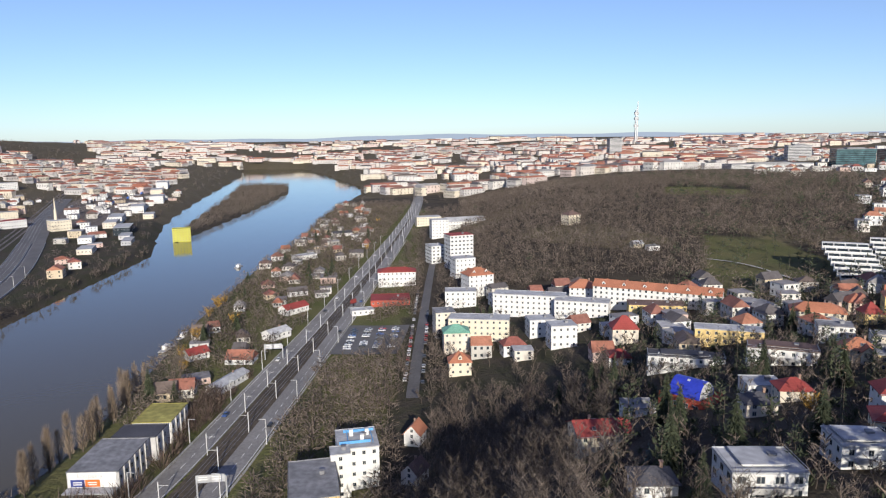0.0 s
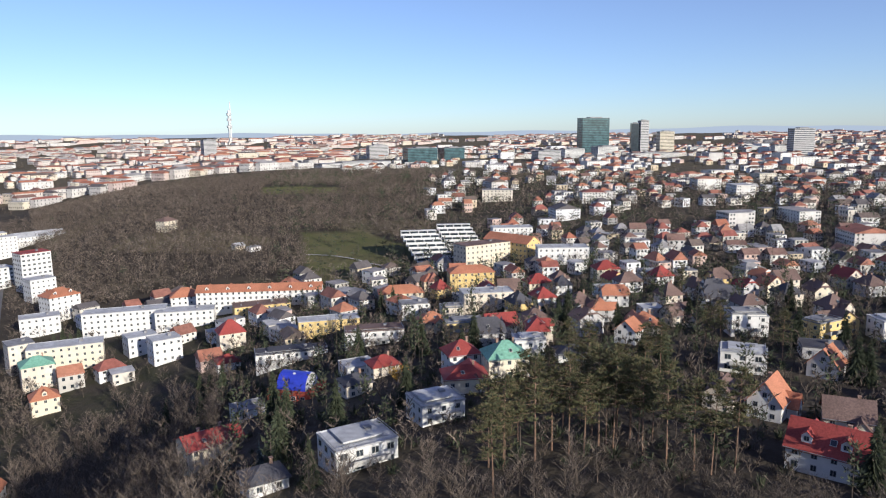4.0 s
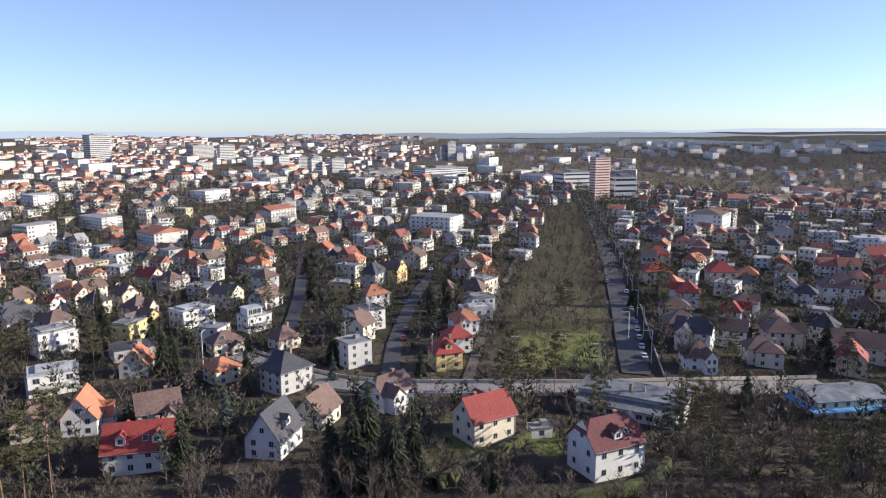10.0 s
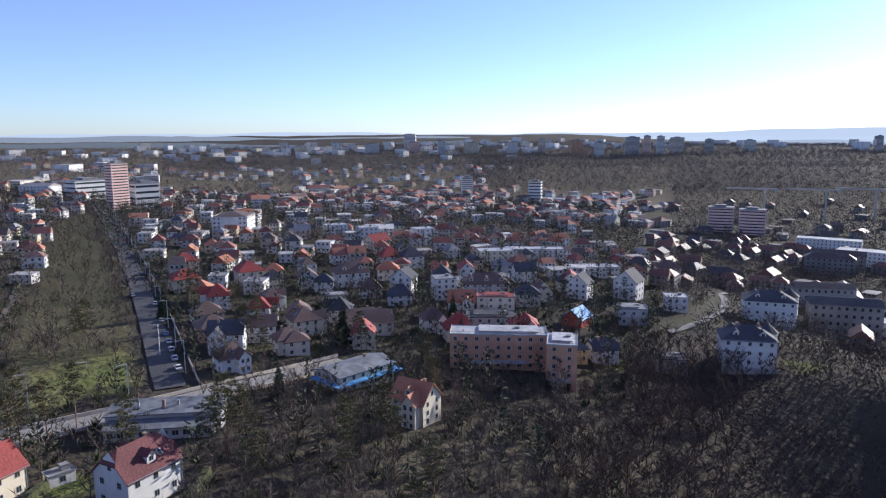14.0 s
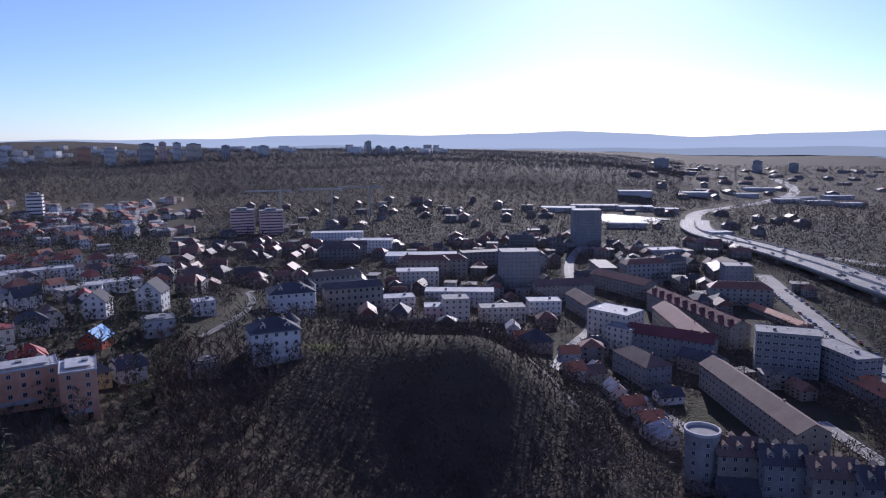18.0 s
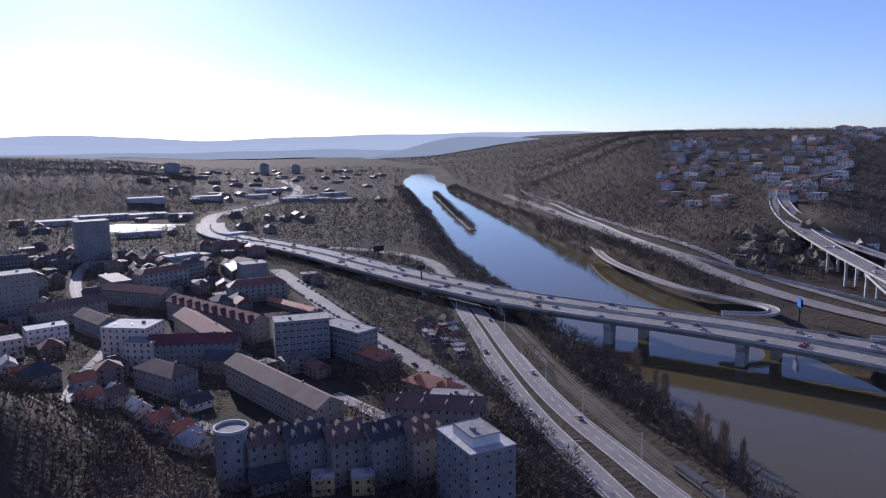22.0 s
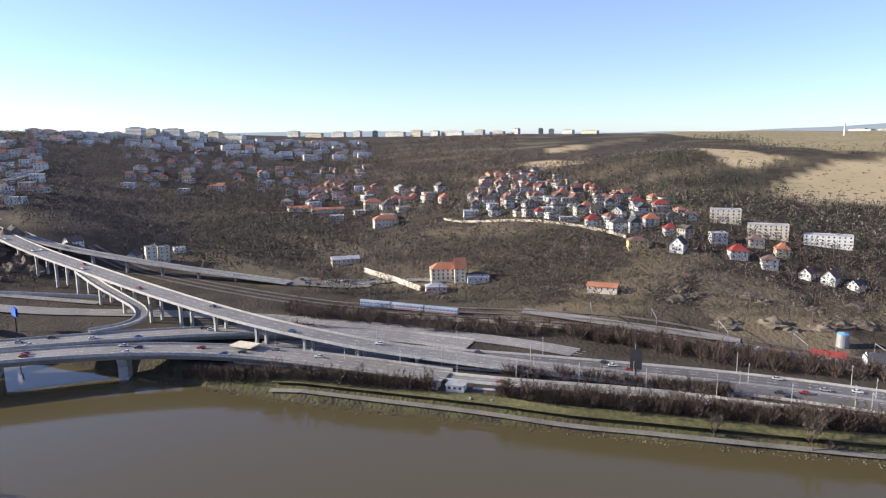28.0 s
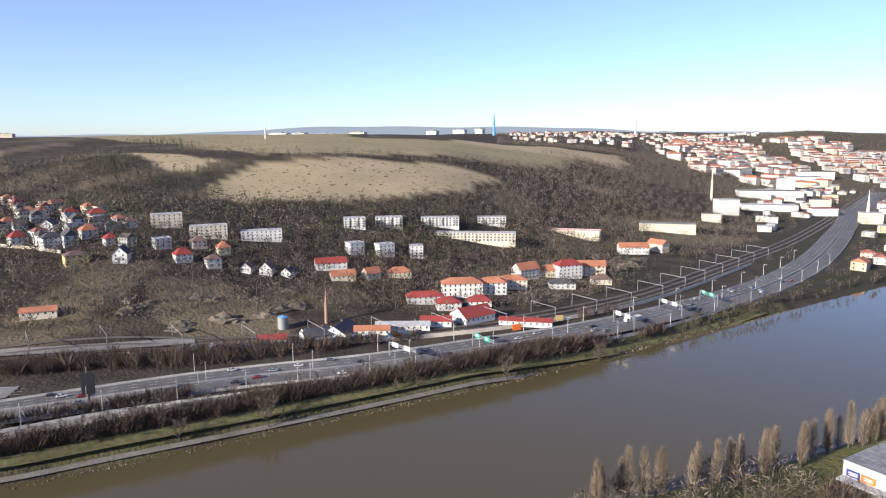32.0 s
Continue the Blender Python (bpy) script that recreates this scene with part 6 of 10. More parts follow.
for k in range(6, 250, 14):
    spots_l.append((p[k] + r[k] * 5.2, math.degrees(math.atan2(r[k, 1], r[k, 0])) + 180))
for k, (p, turn) in enumerate(spots_l):
    m = pose(p[0], p[1], ground(p[0], p[1]), 0, 0, turn)
    if k:
        copy_thing(lamp, m)
    else:
        lamp.matrix_basis = m


def gantry(x, y, turn, span, mat, label):
    ob = base("sign_gantry", pose(x, y, ground(x, y), 0, 0, turn), label, "gantry", "sign gantries")
    for s in (-span / 2, span / 2):
        put("post", boxes("post", m_metal, (s - .25, -.25, -1, s + .25, .25, 7.4)), ob)
    put("beam", boxes("beam", m_metal, (-span / 2, -.3, 6.4, span / 2, .3, 6.7), (-span / 2, -.3, 7.3, span / 2, .3, 7.6)), ob)
    for s in (-span * .25, span * .2):
        b = put("sign_board", boxes("sign_board", mat, (-2.4, -.12, 5.7, 2.4, 0, 8.3)), ob, pose(s, -.35, 0))
        for q in (0, .8):
            put("lettering_bar", boxes("lettering_bar", m_white, (-1.6, -.05, 6.6 + q, 1.2, 0, 6.95 + q)), b, pose(0, -.12, 0))


gantry(-300, 140, 14, 20, m_palefelt, "grey steel gantry over the motorway")
gantry(-293, 183, 4, 18, m_signgreen, "green direction signs on a gantry")
gantry(-291, 279, -4, 18, m_palefelt, "white gantry over the motorway")
gantry(-303, 366, -14, 18, m_signgreen, "green direction signs on a gantry")
gantry(-298, 325, -6, 20, m_palefelt, "white gantry over the motorway")
gantry(-74, 207, 8, 9, m_palefelt, "white gantry over the riverside road")
gantry(-88, 349, 8, 9, m_palefelt, "white gantry over the riverside road")


def board(x, y, turn, w, h, up, mat, label, z=None):
    ob = base("billboard", pose(x, y, ground(x, y) if z is None else z, 0, 0, turn), label, "billboard")
    put("pole", boxes("pole", m_dark, (-.35, -.35, -1, .35, .35, up + h)), ob)
    put("panel", boxes("panel", mat, (-w / 2, -.6, up, w / 2, -.4, up + h), (-w / 2, .4, up, w / 2, .6, up + h)), ob)


board(-312, 2, 80, 5, 9, 6, m_dark, "tall black advertising pylon beside the motorway")
board(-322, -338, 60, 8, 5, 9, m_signblue, "blue billboard above the road junction")
board(-130, -623, 20, 10, 5, 11, m_dark, "dark billboard beside the motorway")
board(-135, -500, 20, 6, 3, 9, m_dark, "dark billboard above the bridge ramp", z=14)
board(-316, 252, 80, 4.5, 3, 1.2, m_yellow, "yellow advertising hoarding by the railway")
board(-312, 218, 80, 5, 3, 1.2, m_orange, "orange advertising hoarding by the railway")
board(-60, 455, 60, 5, 2.6, 2.5, m_red_tile, "small red and white roadside sign")

for k, y in enumerate(range(-20, 560, 34)):
    p = np.array(RAIL)
    x = float(np.interp(y, p[:, 1], p[:, 0]))
    ob = base("catenary_mast", pose(x, y, ground(x, y), 0, 0, 4), "steel catenary portal over the railway tracks", "mast", "catenary masts")
    put("post", boxes("post", m_metal, (-11, -.12, -1, -10.75, .12, 8)), ob)
    put("post", boxes("post", m_metal, (10.75, -.12, -1, 11, .12, 8)), ob)
    put("beam", boxes("beam", m_metal, (-11, -.1, 7.4, 11, .1, 7.7)), ob)
ob = base("football_goal", pose(227, -23, ground(227, -23) + .1, 0, 0, 80), "small white football goal on the park lawn", "goal")
put("post", boxes("post", m_white, (-2.5, -.08, 0, -2.34, .08, 2.1)), ob)
put("post", boxes("post", m_white, (2.34, -.08, 0, 2.5, .08, 2.1)), ob)
put("crossbar", boxes("crossbar", m_white, (-2.34, -.08, 1.94, 2.34, .08, 2.1)), ob)
for x, y in ((-282, -80), (-157, 410), (-158, 385), (-190, 640)):
    ob = base("boat_jetty", pose(x, y, .2, 0, 0, 88), "pale wooden boat jetty at the bank", "jetty")
    put("deck", boxes("deck", m_palefelt, (-7, -2, 0, 7, 2, .4)), ob)
    put("cabin", boxes("cabin", m_white, (-3, -1.4, .4, 2.5, 1.4, 2.6)), ob)


# ---- rocks and retaining walls ----
def outcrop(x, y, w, h, seed, label="weathered grey-brown rock outcrop on the slope"):
    rg = random.Random(seed)
    bm = bmesh.new()
    bmesh.ops.create_icosphere(bm, subdivisions=3, radius=1)
    for v in bm.verts:
        q = noise.noise(v.co * 2.1 + Vector((seed, 0, 0))) * .45 + noise.noise(v.co * 5 + Vector((0, seed, 0))) * .2
        v.co = Vector((v.co.x * w * .5, v.co.y * w * .3, v.co.z * h)) * (1 + q)
    me = bpy.data.meshes.new("rock")
    bm.to_mesh(me)
    bm.free()
    me.materials.append(m_rock)
    ob = new("rock", me)
    ob.matrix_basis = pose(x, y, ground(x, y) - h * .5, 0, 0, rg.uniform(60, 120))
    return tagged(ob, label, "rock", "rock outcrops")


for k in range(6):
    rg = random.Random(100 + k)
    a, dd = rg.uniform(272, 287), rg.uniform(398, 455)
    outcrop(*polar(a, dd), rg.uniform(8, 20), rg.uniform(2.5, 6), k)
for k in range(22):
    rg = random.Random(300 + k)
    a, dd = rg.uniform(219, 228), rg.uniform(590, 660)
    outcrop(*polar(a, dd), rg.uniform(14, 34), rg.uniform(6, 14), k + 50)
for k in range(8):
    rg = random.Random(500 + k)
    outcrop(*polar(rg.uniform(311, 316), rg.uniform(560, 620)), rg.uniform(14, 26), rg.uniform(5, 9), k + 90)
tagged(new("wall", ribbon("wall", ((186, 487), (200, 479), (212, 459), (216, 425), (222, 404)), 1.6, m_concrete, 1.0)), "pale low wall across the meadow", "wall", kind="structure")


# ---- houses near the hill, street by street ----
house(147, 89, 19, 9.4, 7.4, 4.3, "gable", 4.7, m_white, m_orange_tile, 2, "white house with a steep orange tiled roof")
house(142, 98, 22, 7.8, 7, 3.9, "gable", 3.1, m_beige, m_brown_tile, 2, "grey-beige house with a brown tiled roof")
house(152, 74, 304, 9.4, 7.8, 3.9, "gable", 3.5, m_beige, m_brown_tile, 2, "house under a broad brown tiled roof")
house(129, 65, 288, 13.2, 8.8, 4.8, "gable", 4.2, m_white, m_red_tile, 2, "white house with a bright red roof and dormers", dormers=2)
house(137, 41, 352, 10.1, 7.8, 4.3, "gable", 5.5, m_white, m_slate, 2, "white gabled house with a steep dark slate roof", dormers=1)
house(152, 36, 348, 9.4, 7, 3.9, "gable", 3.9, m_cream, m_brown_tile, 2, "cream house with a brown tiled roof")
house(176, 51, 324, 10.1, 9.4, 6.2, "hip", 3.5, m_grey, m_slate, 3, "grey three-storey villa with a dark hipped roof")
house(165, 22, 320, 10.1, 8.6, 4.7, "half", 3.1, m_white, m_brown_tile, 2, "white house with a brown mansard roof")
house(147, -2, 307, 10.6, 8.4, 5.8, "gable", 4.0, m_cream, m_red_tile, 2, "cream villa with a bright red gabled roof", chimney=2)
house(149, -14, 287, 4.7, 3.1, 2, "flat", 0, m_white, m_felt, 1, "small pale garage with a flat roof")
house(134, -26, 300, 11.4, 9.0, 6.6, "half", 4.2, m_white, m_maroon, 2, "white villa with a dark red hipped roof", dormers=1)
house(207, -62, 275, 8.6, 7.8, 4.7, "hip", 3.5, m_white, m_brown_tile, 2, "white house with a dark pyramid roof")
house(197, 11, 295, 7.8, 7.8, 5.5, "hip", 3.1, m_yellow, m_red_tile, 2, "yellow corner villa with a red hipped roof", dormers=1)
house(214, 9, 294, 7.8, 7.8, 5.1, "hip", 2.7, m_white, m_red_tile, 2, "white house with a red hipped roof")
house(234, 8, 294, 8.5, 8.5, 5.1, "hip", 3, m_white, m_orange_tile, 2, "white house with an orange hipped roof")
house(265, 4, 292, 9.3, 8.5, 5.1, "flat", 0, m_white, m_felt, 2, "white flat-roofed house with plain rows of windows")
house(251, 5, 293, 10.2, 8.5, 4.2, "flat", 0, m_cream, m_palefelt, 2, "pale flat-roofed house with plain rows of windows")
house(315, 3, 287, 9.3, 8.5, 5.1, "hip", 3, m_beige, m_orange_tile, 2, "beige house with an orange hipped roof")
house(198, 38, 313, 7.8, 7.8, 7, "flat", 0, m_grey, m_felt, 3, "grey modern house with three storeys")
house(237, 43, 307, 11.9, 9.3, 6.8, "flat", 0, m_white, m_slate, 3, "white and black flat-roofed villa")
house(270, 46, 306, 10.2, 8.5, 5.5, "hip", 3, m_white, m_orange_tile, 2, "white house with an orange roof")
house(214, 64, 319, 7.8, 7, 3.9, "hip", 3.1, m_beige, m_brown_tile, 2, "beige house with a dark brown roof")
house(182, 71, 324, 7.8, 7, 4.3, "hip", 2.3, m_cream, m_orange_tile, 2, "cream house with an orange roof")
house(210, 82, 313, 9.4, 7.8, 3.9, "hip", 2.7, m_cream, m_brown_tile, 2, "cream house with a brown roof")
house(243, 108, 328, 12.8, 9.3, 6.4, "flat", 0, m_white, m_palefelt, 2, "white cubic villa with a flat roof")
house(188, 99, 15, 7.8, 7.8, 3.9, "gable", 4.3, m_grey, m_orange_tile, 2, "grey house with a steep orange roof")
house(174, 115, 306, 11.7, 9.4, 5.5, "flat", 0, m_white, m_palefelt, 2, "white flat-roofed villa with big windows", panes=(1.8, 1.6))
house(205, 110, 310, 11.9, 9.3, 3.4, "flat", 0, m_grey, m_slate, 1, "low grey flat-roofed house")
house(236, 82, 321, 9.3, 7.6, 5.1, "flat", 0, m_white, m_palefelt, 2, "white stepped flat-roofed house")
house(270, 90, 340, 11, 8.5, 4.2, "gable", 3.8, m_white, m_brown_tile, 2, "house with a large brown roof")
house(211, 137, 320, 7.6, 7.6, 6.8, "flat", 0, m_white, m_palefelt, 3, "tall white cubic house")
house(238, 170, 337, 11, 8.5, 4.2, "half", 4.2, m_white, m_slate, 2, "white house with a rounded dark roof")
house(218, -83, 270, 8.6, 7, 5.5, "hip", 2.7, m_beige, m_brown_tile, 2, "beige house with a brown roof", chimney=2)
house(241, -65, 271, 10.2, 8.5, 5.1, "hip", 3.4, m_terra, m_brown_tile, 2, "brick-brown house with a brown roof")
house(266, -69, 267, 11, 9.3, 4.2, "hip", 3.4, m_cream, m_brown_tile, 2, "house with a wide red-brown roof")
house(233, -116, 259, 13.6, 10.2, 5.1, "half", 3.8, m_grey, m_brown_tile, 2, "grey house with a worn brown roof")
house(312, -147, 261, 14, 11, 7, "hip", 4.5, m_white, m_brown_tile, 2, "white house with a dark roof", dormers=2)
house(376, -84, 273, 12, 10, 6, "hip", 3.5, m_cream, m_red_tile, 2, "cream house with a red roof")
house(328, -74, 273, 12, 10, 6, "hip", 3.5, m_cream, m_red_tile, 2, "cream house with a red roof")
house(331, -104, 268, 12, 11, 7, "hip", 4, m_beige, m_red_tile, 2, "beige house with a red roof")
house(579, -173, 269, 13, 10, 6, "gable", 5, m_beige, m_orange_tile, 2, "house with a steep orange roof")
house(438, -217, 259, 13, 11, 11, "flat", 0, m_white, m_palefelt, 4, "white cubic apartment house")
house(479, -211, 262, 16, 10, 8, "flat", 0, m_white, m_palefelt, 3, "white apartment house with plain rows of windows")
house(181, -90, 284, 19.5, 10.9, 5.1, "gable", 1.2, m_cream, m_sheet, 2, "cream hall with a grey sheet roof and blue eaves", band=m_bluepale)
house(178, -138, 234, 29.9, 9.7, 11, "flat", 0, m_terra, m_palefelt, 4, "terracotta apartment block with a pale flat roof", balconies=3, category='apartment block')
house(158, -147, 228, 8.8, 12.3, 12.8, "flat", 0, m_terra, m_palefelt, 5, "terracotta stair wing of the apartment block", category='apartment block')
house(146, -90, 206, 9.4, 7.8, 6.2, "gable", 3.9, m_cream, m_orange_tile, 3, "tall cream house with an orange roof", dormers=1)
house(215, -163, 234, 20.4, 10.2, 5.1, "flat", 0, m_grey, m_slate, 2, "grey flat-roofed building with plain rows of windows")
house(233, -177, 234, 15.3, 7.6, 7.6, "flat", 0, m_beige, m_red_tile, 3, "beige building with a reddish flat roof")
house(223, -141, 254, 8.5, 8.5, 5.5, "hip", 3.8, m_white, m_brown_tile, 2, "white house with a steep brown roof")
house(231, -120, 254, 13.6, 10.2, 4.7, "half", 3.8, m_grey, m_brown_tile, 2, "grey house with a broad worn roof")
house(216, -85, 261, 7.8, 7, 5.1, "hip", 2.3, m_beige, m_brown_tile, 2, "beige house with a dark roof")
house(310, -147, 258, 16, 11, 7.5, "hip", 4.5, m_white, m_brown_tile, 2, "white house with a dark red roof", dormers=2)
house(288, -164, 312, 9.3, 10.2, 7.6, "gable", 3.8, m_white, m_slate, 3, "white gabled house with a slate roof")
house(269, -174, 253, 9.3, 10.2, 9.3, "flat", 0, m_white, m_felt, 4, "white stepped apartment house")
house(260, -191, 240, 20.4, 10.2, 7.6, "hip", 3.8, m_grey, m_brown_tile, 3, "long grey house with a dark red roof", dormers=3)
house(240, -199, 241, 10.2, 9.3, 6, "hip", 3.4, m_grey, m_slate, 2, "grey house with a slate roof")
house(241, -231, 297, 8.5, 9.3, 7.6, "gable", 4.2, m_white, m_slate, 3, "white gabled house with a slate roof")
house(235, -256, 293, 11, 11, 9, "gable", 5, m_white, m_slate, 3, "white gabled house with a slate roof")
house(198, -219, 233, 11, 9.3, 6.4, "flat", 0, m_grey, m_felt, 2, "grey flat-roofed house with plain rows of windows")
house(209, -258, 230, 9.3, 8.5, 6.4, "flat", 0, m_white, m_palefelt, 2, "white flat-roofed house with plain rows of windows")
house(156, -193, 225, 10.2, 7.6, 4.2, "flat", 0, m_grey, m_slate, 2, "dark flat-roofed hut with plain rows of windows")
house(205, -196, 292, 9.3, 8.5, 3.4, "gable", 3.4, m_redbrick, m_bluepale, 1, "red cottage with a blue roof")
house(355, -191, 263, 12, 10, 6, "hip", 4.5, m_white, m_red_tile, 2, "white house with a red pyramid roof")
house(344, -199, 261, 12, 10, 7, "hip", 4.5, m_white, m_slate, 2, "white house with a slate roof")
house(412, -212, 274, 13, 11, 6, "gable", 4, m_cream, m_red_tile, 2, "cream house with a red roof")
house(422, -252, 260, 14, 11, 11, "flat", 0, m_white, m_palefelt, 4, "white apartment house with plain rows of windows")
house(334, -250, 246, 20, 12, 8, "flat", 0, m_cream, m_palefelt, 3, "cream flat-roofed apartment house")
house(346, -289, 235, 36, 10, 6, "flat", 0, m_white, m_palefelt, 2, "long white flat-roofed terrace")
house(284, -285, 236, 20, 10, 6, "flat", 0, m_white, m_palefelt, 2, "white flat-roofed terrace with plain rows of windows")
house(303, -363, 235, 14, 11, 6, "hip", 4, m_beige, m_brown_tile, 2, "beige house with a dark roof")
house(168, -375, 212, 18, 12, 8, "flat", 0, m_white, m_palefelt, 3, "white office building with plain rows of windows")
house(130, -366, 208, 14, 13, 15, "flat", 0, m_beige, m_felt, 5, "beige apartment house with plain rows of windows")
house(40, 172, 6, 14.1, 9.7, 5.3, "gable", 2.3, m_cream, m_red_tile, 2, "cream villa with a low red roof", chimney=2)
house(59, 124, 358, 13.6, 10.6, 5.3, "flat", 0, m_white, m_palefelt, 2, "white modern villa with a grey flat roof", panes=(1.7, 1.5))
house(84, 134, 354, 11, 9.7, 4.8, "flat", 0, m_white, m_palefelt, 2, "white modern villa with a pale flat roof")
house(56, 194, 360, 8.6, 7.8, 3.1, "flat", 0, m_white, m_felt, 1, "low white house with a grey flat roof")
house(40, 127, 359, 7.9, 7, 3.5, "hip", 1.8, m_white, m_slate, 1, "low house with a dark roof")
house(111, 164, 345, 9.4, 8.6, 5.9, "hip", 3.1, m_white, m_red_tile, 2, "white villa with a red hipped roof")
house(116, 149, 338, 11.4, 9.7, 6.6, "hip", 3.5, m_cream, m_green, 2, "cream villa with a green copper roof", chimney=2)
house(134, 161, 331, 9.4, 7.8, 5.9, "flat", 0, m_white, m_palefelt, 2, "white flat-roofed house with plain rows of windows")
house(101, 147, 336, 11.4, 8.8, 4.4, "hip", 2.3, m_cream, m_red_tile, 1, "low house with a dark red roof")
house(92, 195, 355, 10.1, 8.6, 3.1, "flat", 0, m_white, m_palefelt, 1, "low white flat-roofed house")
house(95, 183, 353, 8.6, 7, 3.9, "hip", 2.3, m_beige, m_red_tile, 2, "beige house with a red roof")
house(81, 173, 356, 7.8, 7, 3.9, "hip", 2, m_beige, m_slate, 2, "house with a grey roof")
house(138, 226, 339, 10.2, 8.5, 5.1, "hip", 3, m_cream, m_orange_tile, 2, "cream house with an orange roof")
house(141, 208, 337, 13.6, 8.5, 5.1, "flat", 0, m_yellow, m_felt, 2, "ochre flat-roofed building with plain rows of windows")
house(146, 192, 343, 11, 8.5, 5.1, "gable", 3.4, m_white, m_red_tile, 2, "white house with a red roof")
house(116, 232, 339, 22.1, 9.3, 6, "flat", 0, m_white, m_brown_tile, 2, "pale flat-roofed apartment house with a dark roof")
house(121, 289, 343, 27.2, 9.3, 6.4, "flat", 0, m_yellow, m_palefelt, 2, "ochre and orange apartment house")
house(90, 252, 346, 27.2, 8.5, 5.1, "flat", 0, m_white, m_slate, 2, "white flat-roofed terrace with plain rows of windows")
house(116, 373, 351, 30, 12, 6, "flat", 0, m_yellow, m_brown_tile, 2, "yellow school building with a brown roof")
house(153, 266, 341, 12.8, 9.3, 6.8, "flat", 0, m_white, m_felt, 3, "white apartment house with plain rows of windows")
house(177, 244, 337, 22.1, 11, 8.5, "flat", 0, m_beige, m_palefelt, 3, "beige apartment block with plain rows of windows")
house(167, 305, 337, 22, 11, 8, "hip", 3, m_cream, m_orange_tile, 3, "cream apartment house with an orange roof")
house(212, 308, 336, 24, 12, 9, "hip", 3, m_yellow, m_orange_tile, 3, "yellow apartment house with an orange roof")
house(251, 352, 360, 34, 14, 15, "flat", 0, m_cream, m_brown_tile, 5, "large cream apartment block with a dark roof")
house(273, 351, 282, 36, 13, 13, "gable", 4, m_yellow, m_orange_tile, 4, "yellow apartment block with an orange roof")
house(280, 311, 328, 30, 13, 10, "flat", 0, m_white, m_palefelt, 3, "white curved apartment block")
house(322, 415, 332, 30, 14, 10, "flat", 0, m_white, m_palefelt, 3, "white office block with plain rows of windows")
house(86, 325, 356, 12, 10, 8, "hip", 5, m_beige, m_red_tile, 2, "beige house with a steep red roof")
house(75, 290, 356, 9.3, 7.6, 4.2, "hip", 2.5, m_white, m_red_tile, 2, "white house with a red roof")
house(58, 336, 6, 13, 11, 11, "flat", 0, m_white, m_palefelt, 3, "white apartment house with plain rows of windows")
house(51, 360, 7, 14, 11, 9, "flat", 0, m_white, m_palefelt, 3, "white apartment house with plain rows of windows")
house(181, 158, 322, 10.2, 9.3, 4.2, "hip", 3.4, m_cream, m_orange_tile, 2, "cream house with an orange hipped roof")
house(169, 153, 23, 7, 7, 4.7, "gable", 3.1, m_white, m_orange_tile, 2, "white house with an orange roof")
house(174, 115, 304, 12.5, 8.6, 4.7, "flat", 0, m_white, m_palefelt, 2, "white flat-roofed villa with plain rows of windows")
house(209, 139, 324, 11, 8.5, 7.6, "flat", 0, m_white, m_felt, 3, "white cubic house with plain rows of windows")
house(237, 170, 321, 11.9, 9.3, 5.1, "half", 4.2, m_white, m_slate, 2, "white house with a round dark roof")
house(201, 161, 349, 8.5, 7.6, 4.2, "gable", 3.4, m_beige, m_brown_tile, 2, "beige house with a brown roof")
house(142, 150, 332, 10.1, 7.8, 2.7, "hip", 1.6, m_white, m_slate, 1, "low house with a dark roof")
house(217, 257, 340, 12, 10, 6, "hip", 3.5, m_cream, m_red_tile, 2, "cream house with a red roof")
house(160, 190, 340, 10.2, 9.3, 5.1, "hip", 3, m_cream, m_brown_tile, 2, "cream house with a brown roof")
house(257, 252, 335, 12, 10, 6, "hip", 3.5, m_beige, m_red_tile, 2, "beige house with a red roof")
house(223, 216, 335, 11, 9.3, 4.2, "flat", 0, m_white, m_palefelt, 2, "white flat-roofed house with plain rows of windows")
house(198, 170, 331, 7.6, 7.6, 5.1, "flat", 0, m_grey, m_palefelt, 2, "pale flat-roofed house with plain rows of windows")
house(-11, 242, 73, 7.6, 6, 4.7, "gable", 3.1, m_white, m_orange_tile, 2, "small white house with an orange roof")
house(-10, 212, 63, 7.6, 6, 4.2, "gable", 2.9, m_white, m_brown_tile, 2, "small white house with a brown roof")
house(7, 313, 4, 10.2, 8.5, 6.8, "hip", 3.4, m_cream, m_orange_tile, 2, "cream corner house with an orange roof", dormers=1)
house(6, 348, 4, 13, 11, 11, "hip", 3, m_beige, m_green, 3, "beige house with a green roof")
house(-0, 378, 10, 11, 12, 14, "flat", 0, m_beige, m_felt, 5, "beige apartment house on the street")
house(19, 364, 352, 32, 12, 12, "flat", 0, m_cream, m_palefelt, 4, "cream apartment block with a flat roof")
house(11, 443, 359, 20, 12, 10, "flat", 0, m_white, m_palefelt, 3, "white apartment block with a flat roof")
house(23, 469, 22, 18, 14, 15, "hip", 4, m_white, m_orange_tile, 5, "white apartment house with an orange roof", dormers=2)
house(51, 406, 345, 42, 12, 12, "flat", 0, m_white, m_palefelt, 4, "long white apartment block")
house(79, 389, 341, 30, 12, 9, "flat", 0, m_white, m_palefelt, 3, "white apartment block with plain rows of windows")
house(85, 418, 349, 16, 12, 11, "hip", 4, m_white, m_orange_tile, 4, "white apartment house with an orange roof")
house(121, 389, 333, 70, 12, 11, "gable", 3, m_white, m_orange_tile, 4, "long white apartment row with an orange roof", dormers=6, panes=(1.2, 1.5))
house(118, 641, 30, 14, 11, 9, "hip", 3, m_cream, m_brown_tile, 3, "cream mansion among the bare trees of the hill")
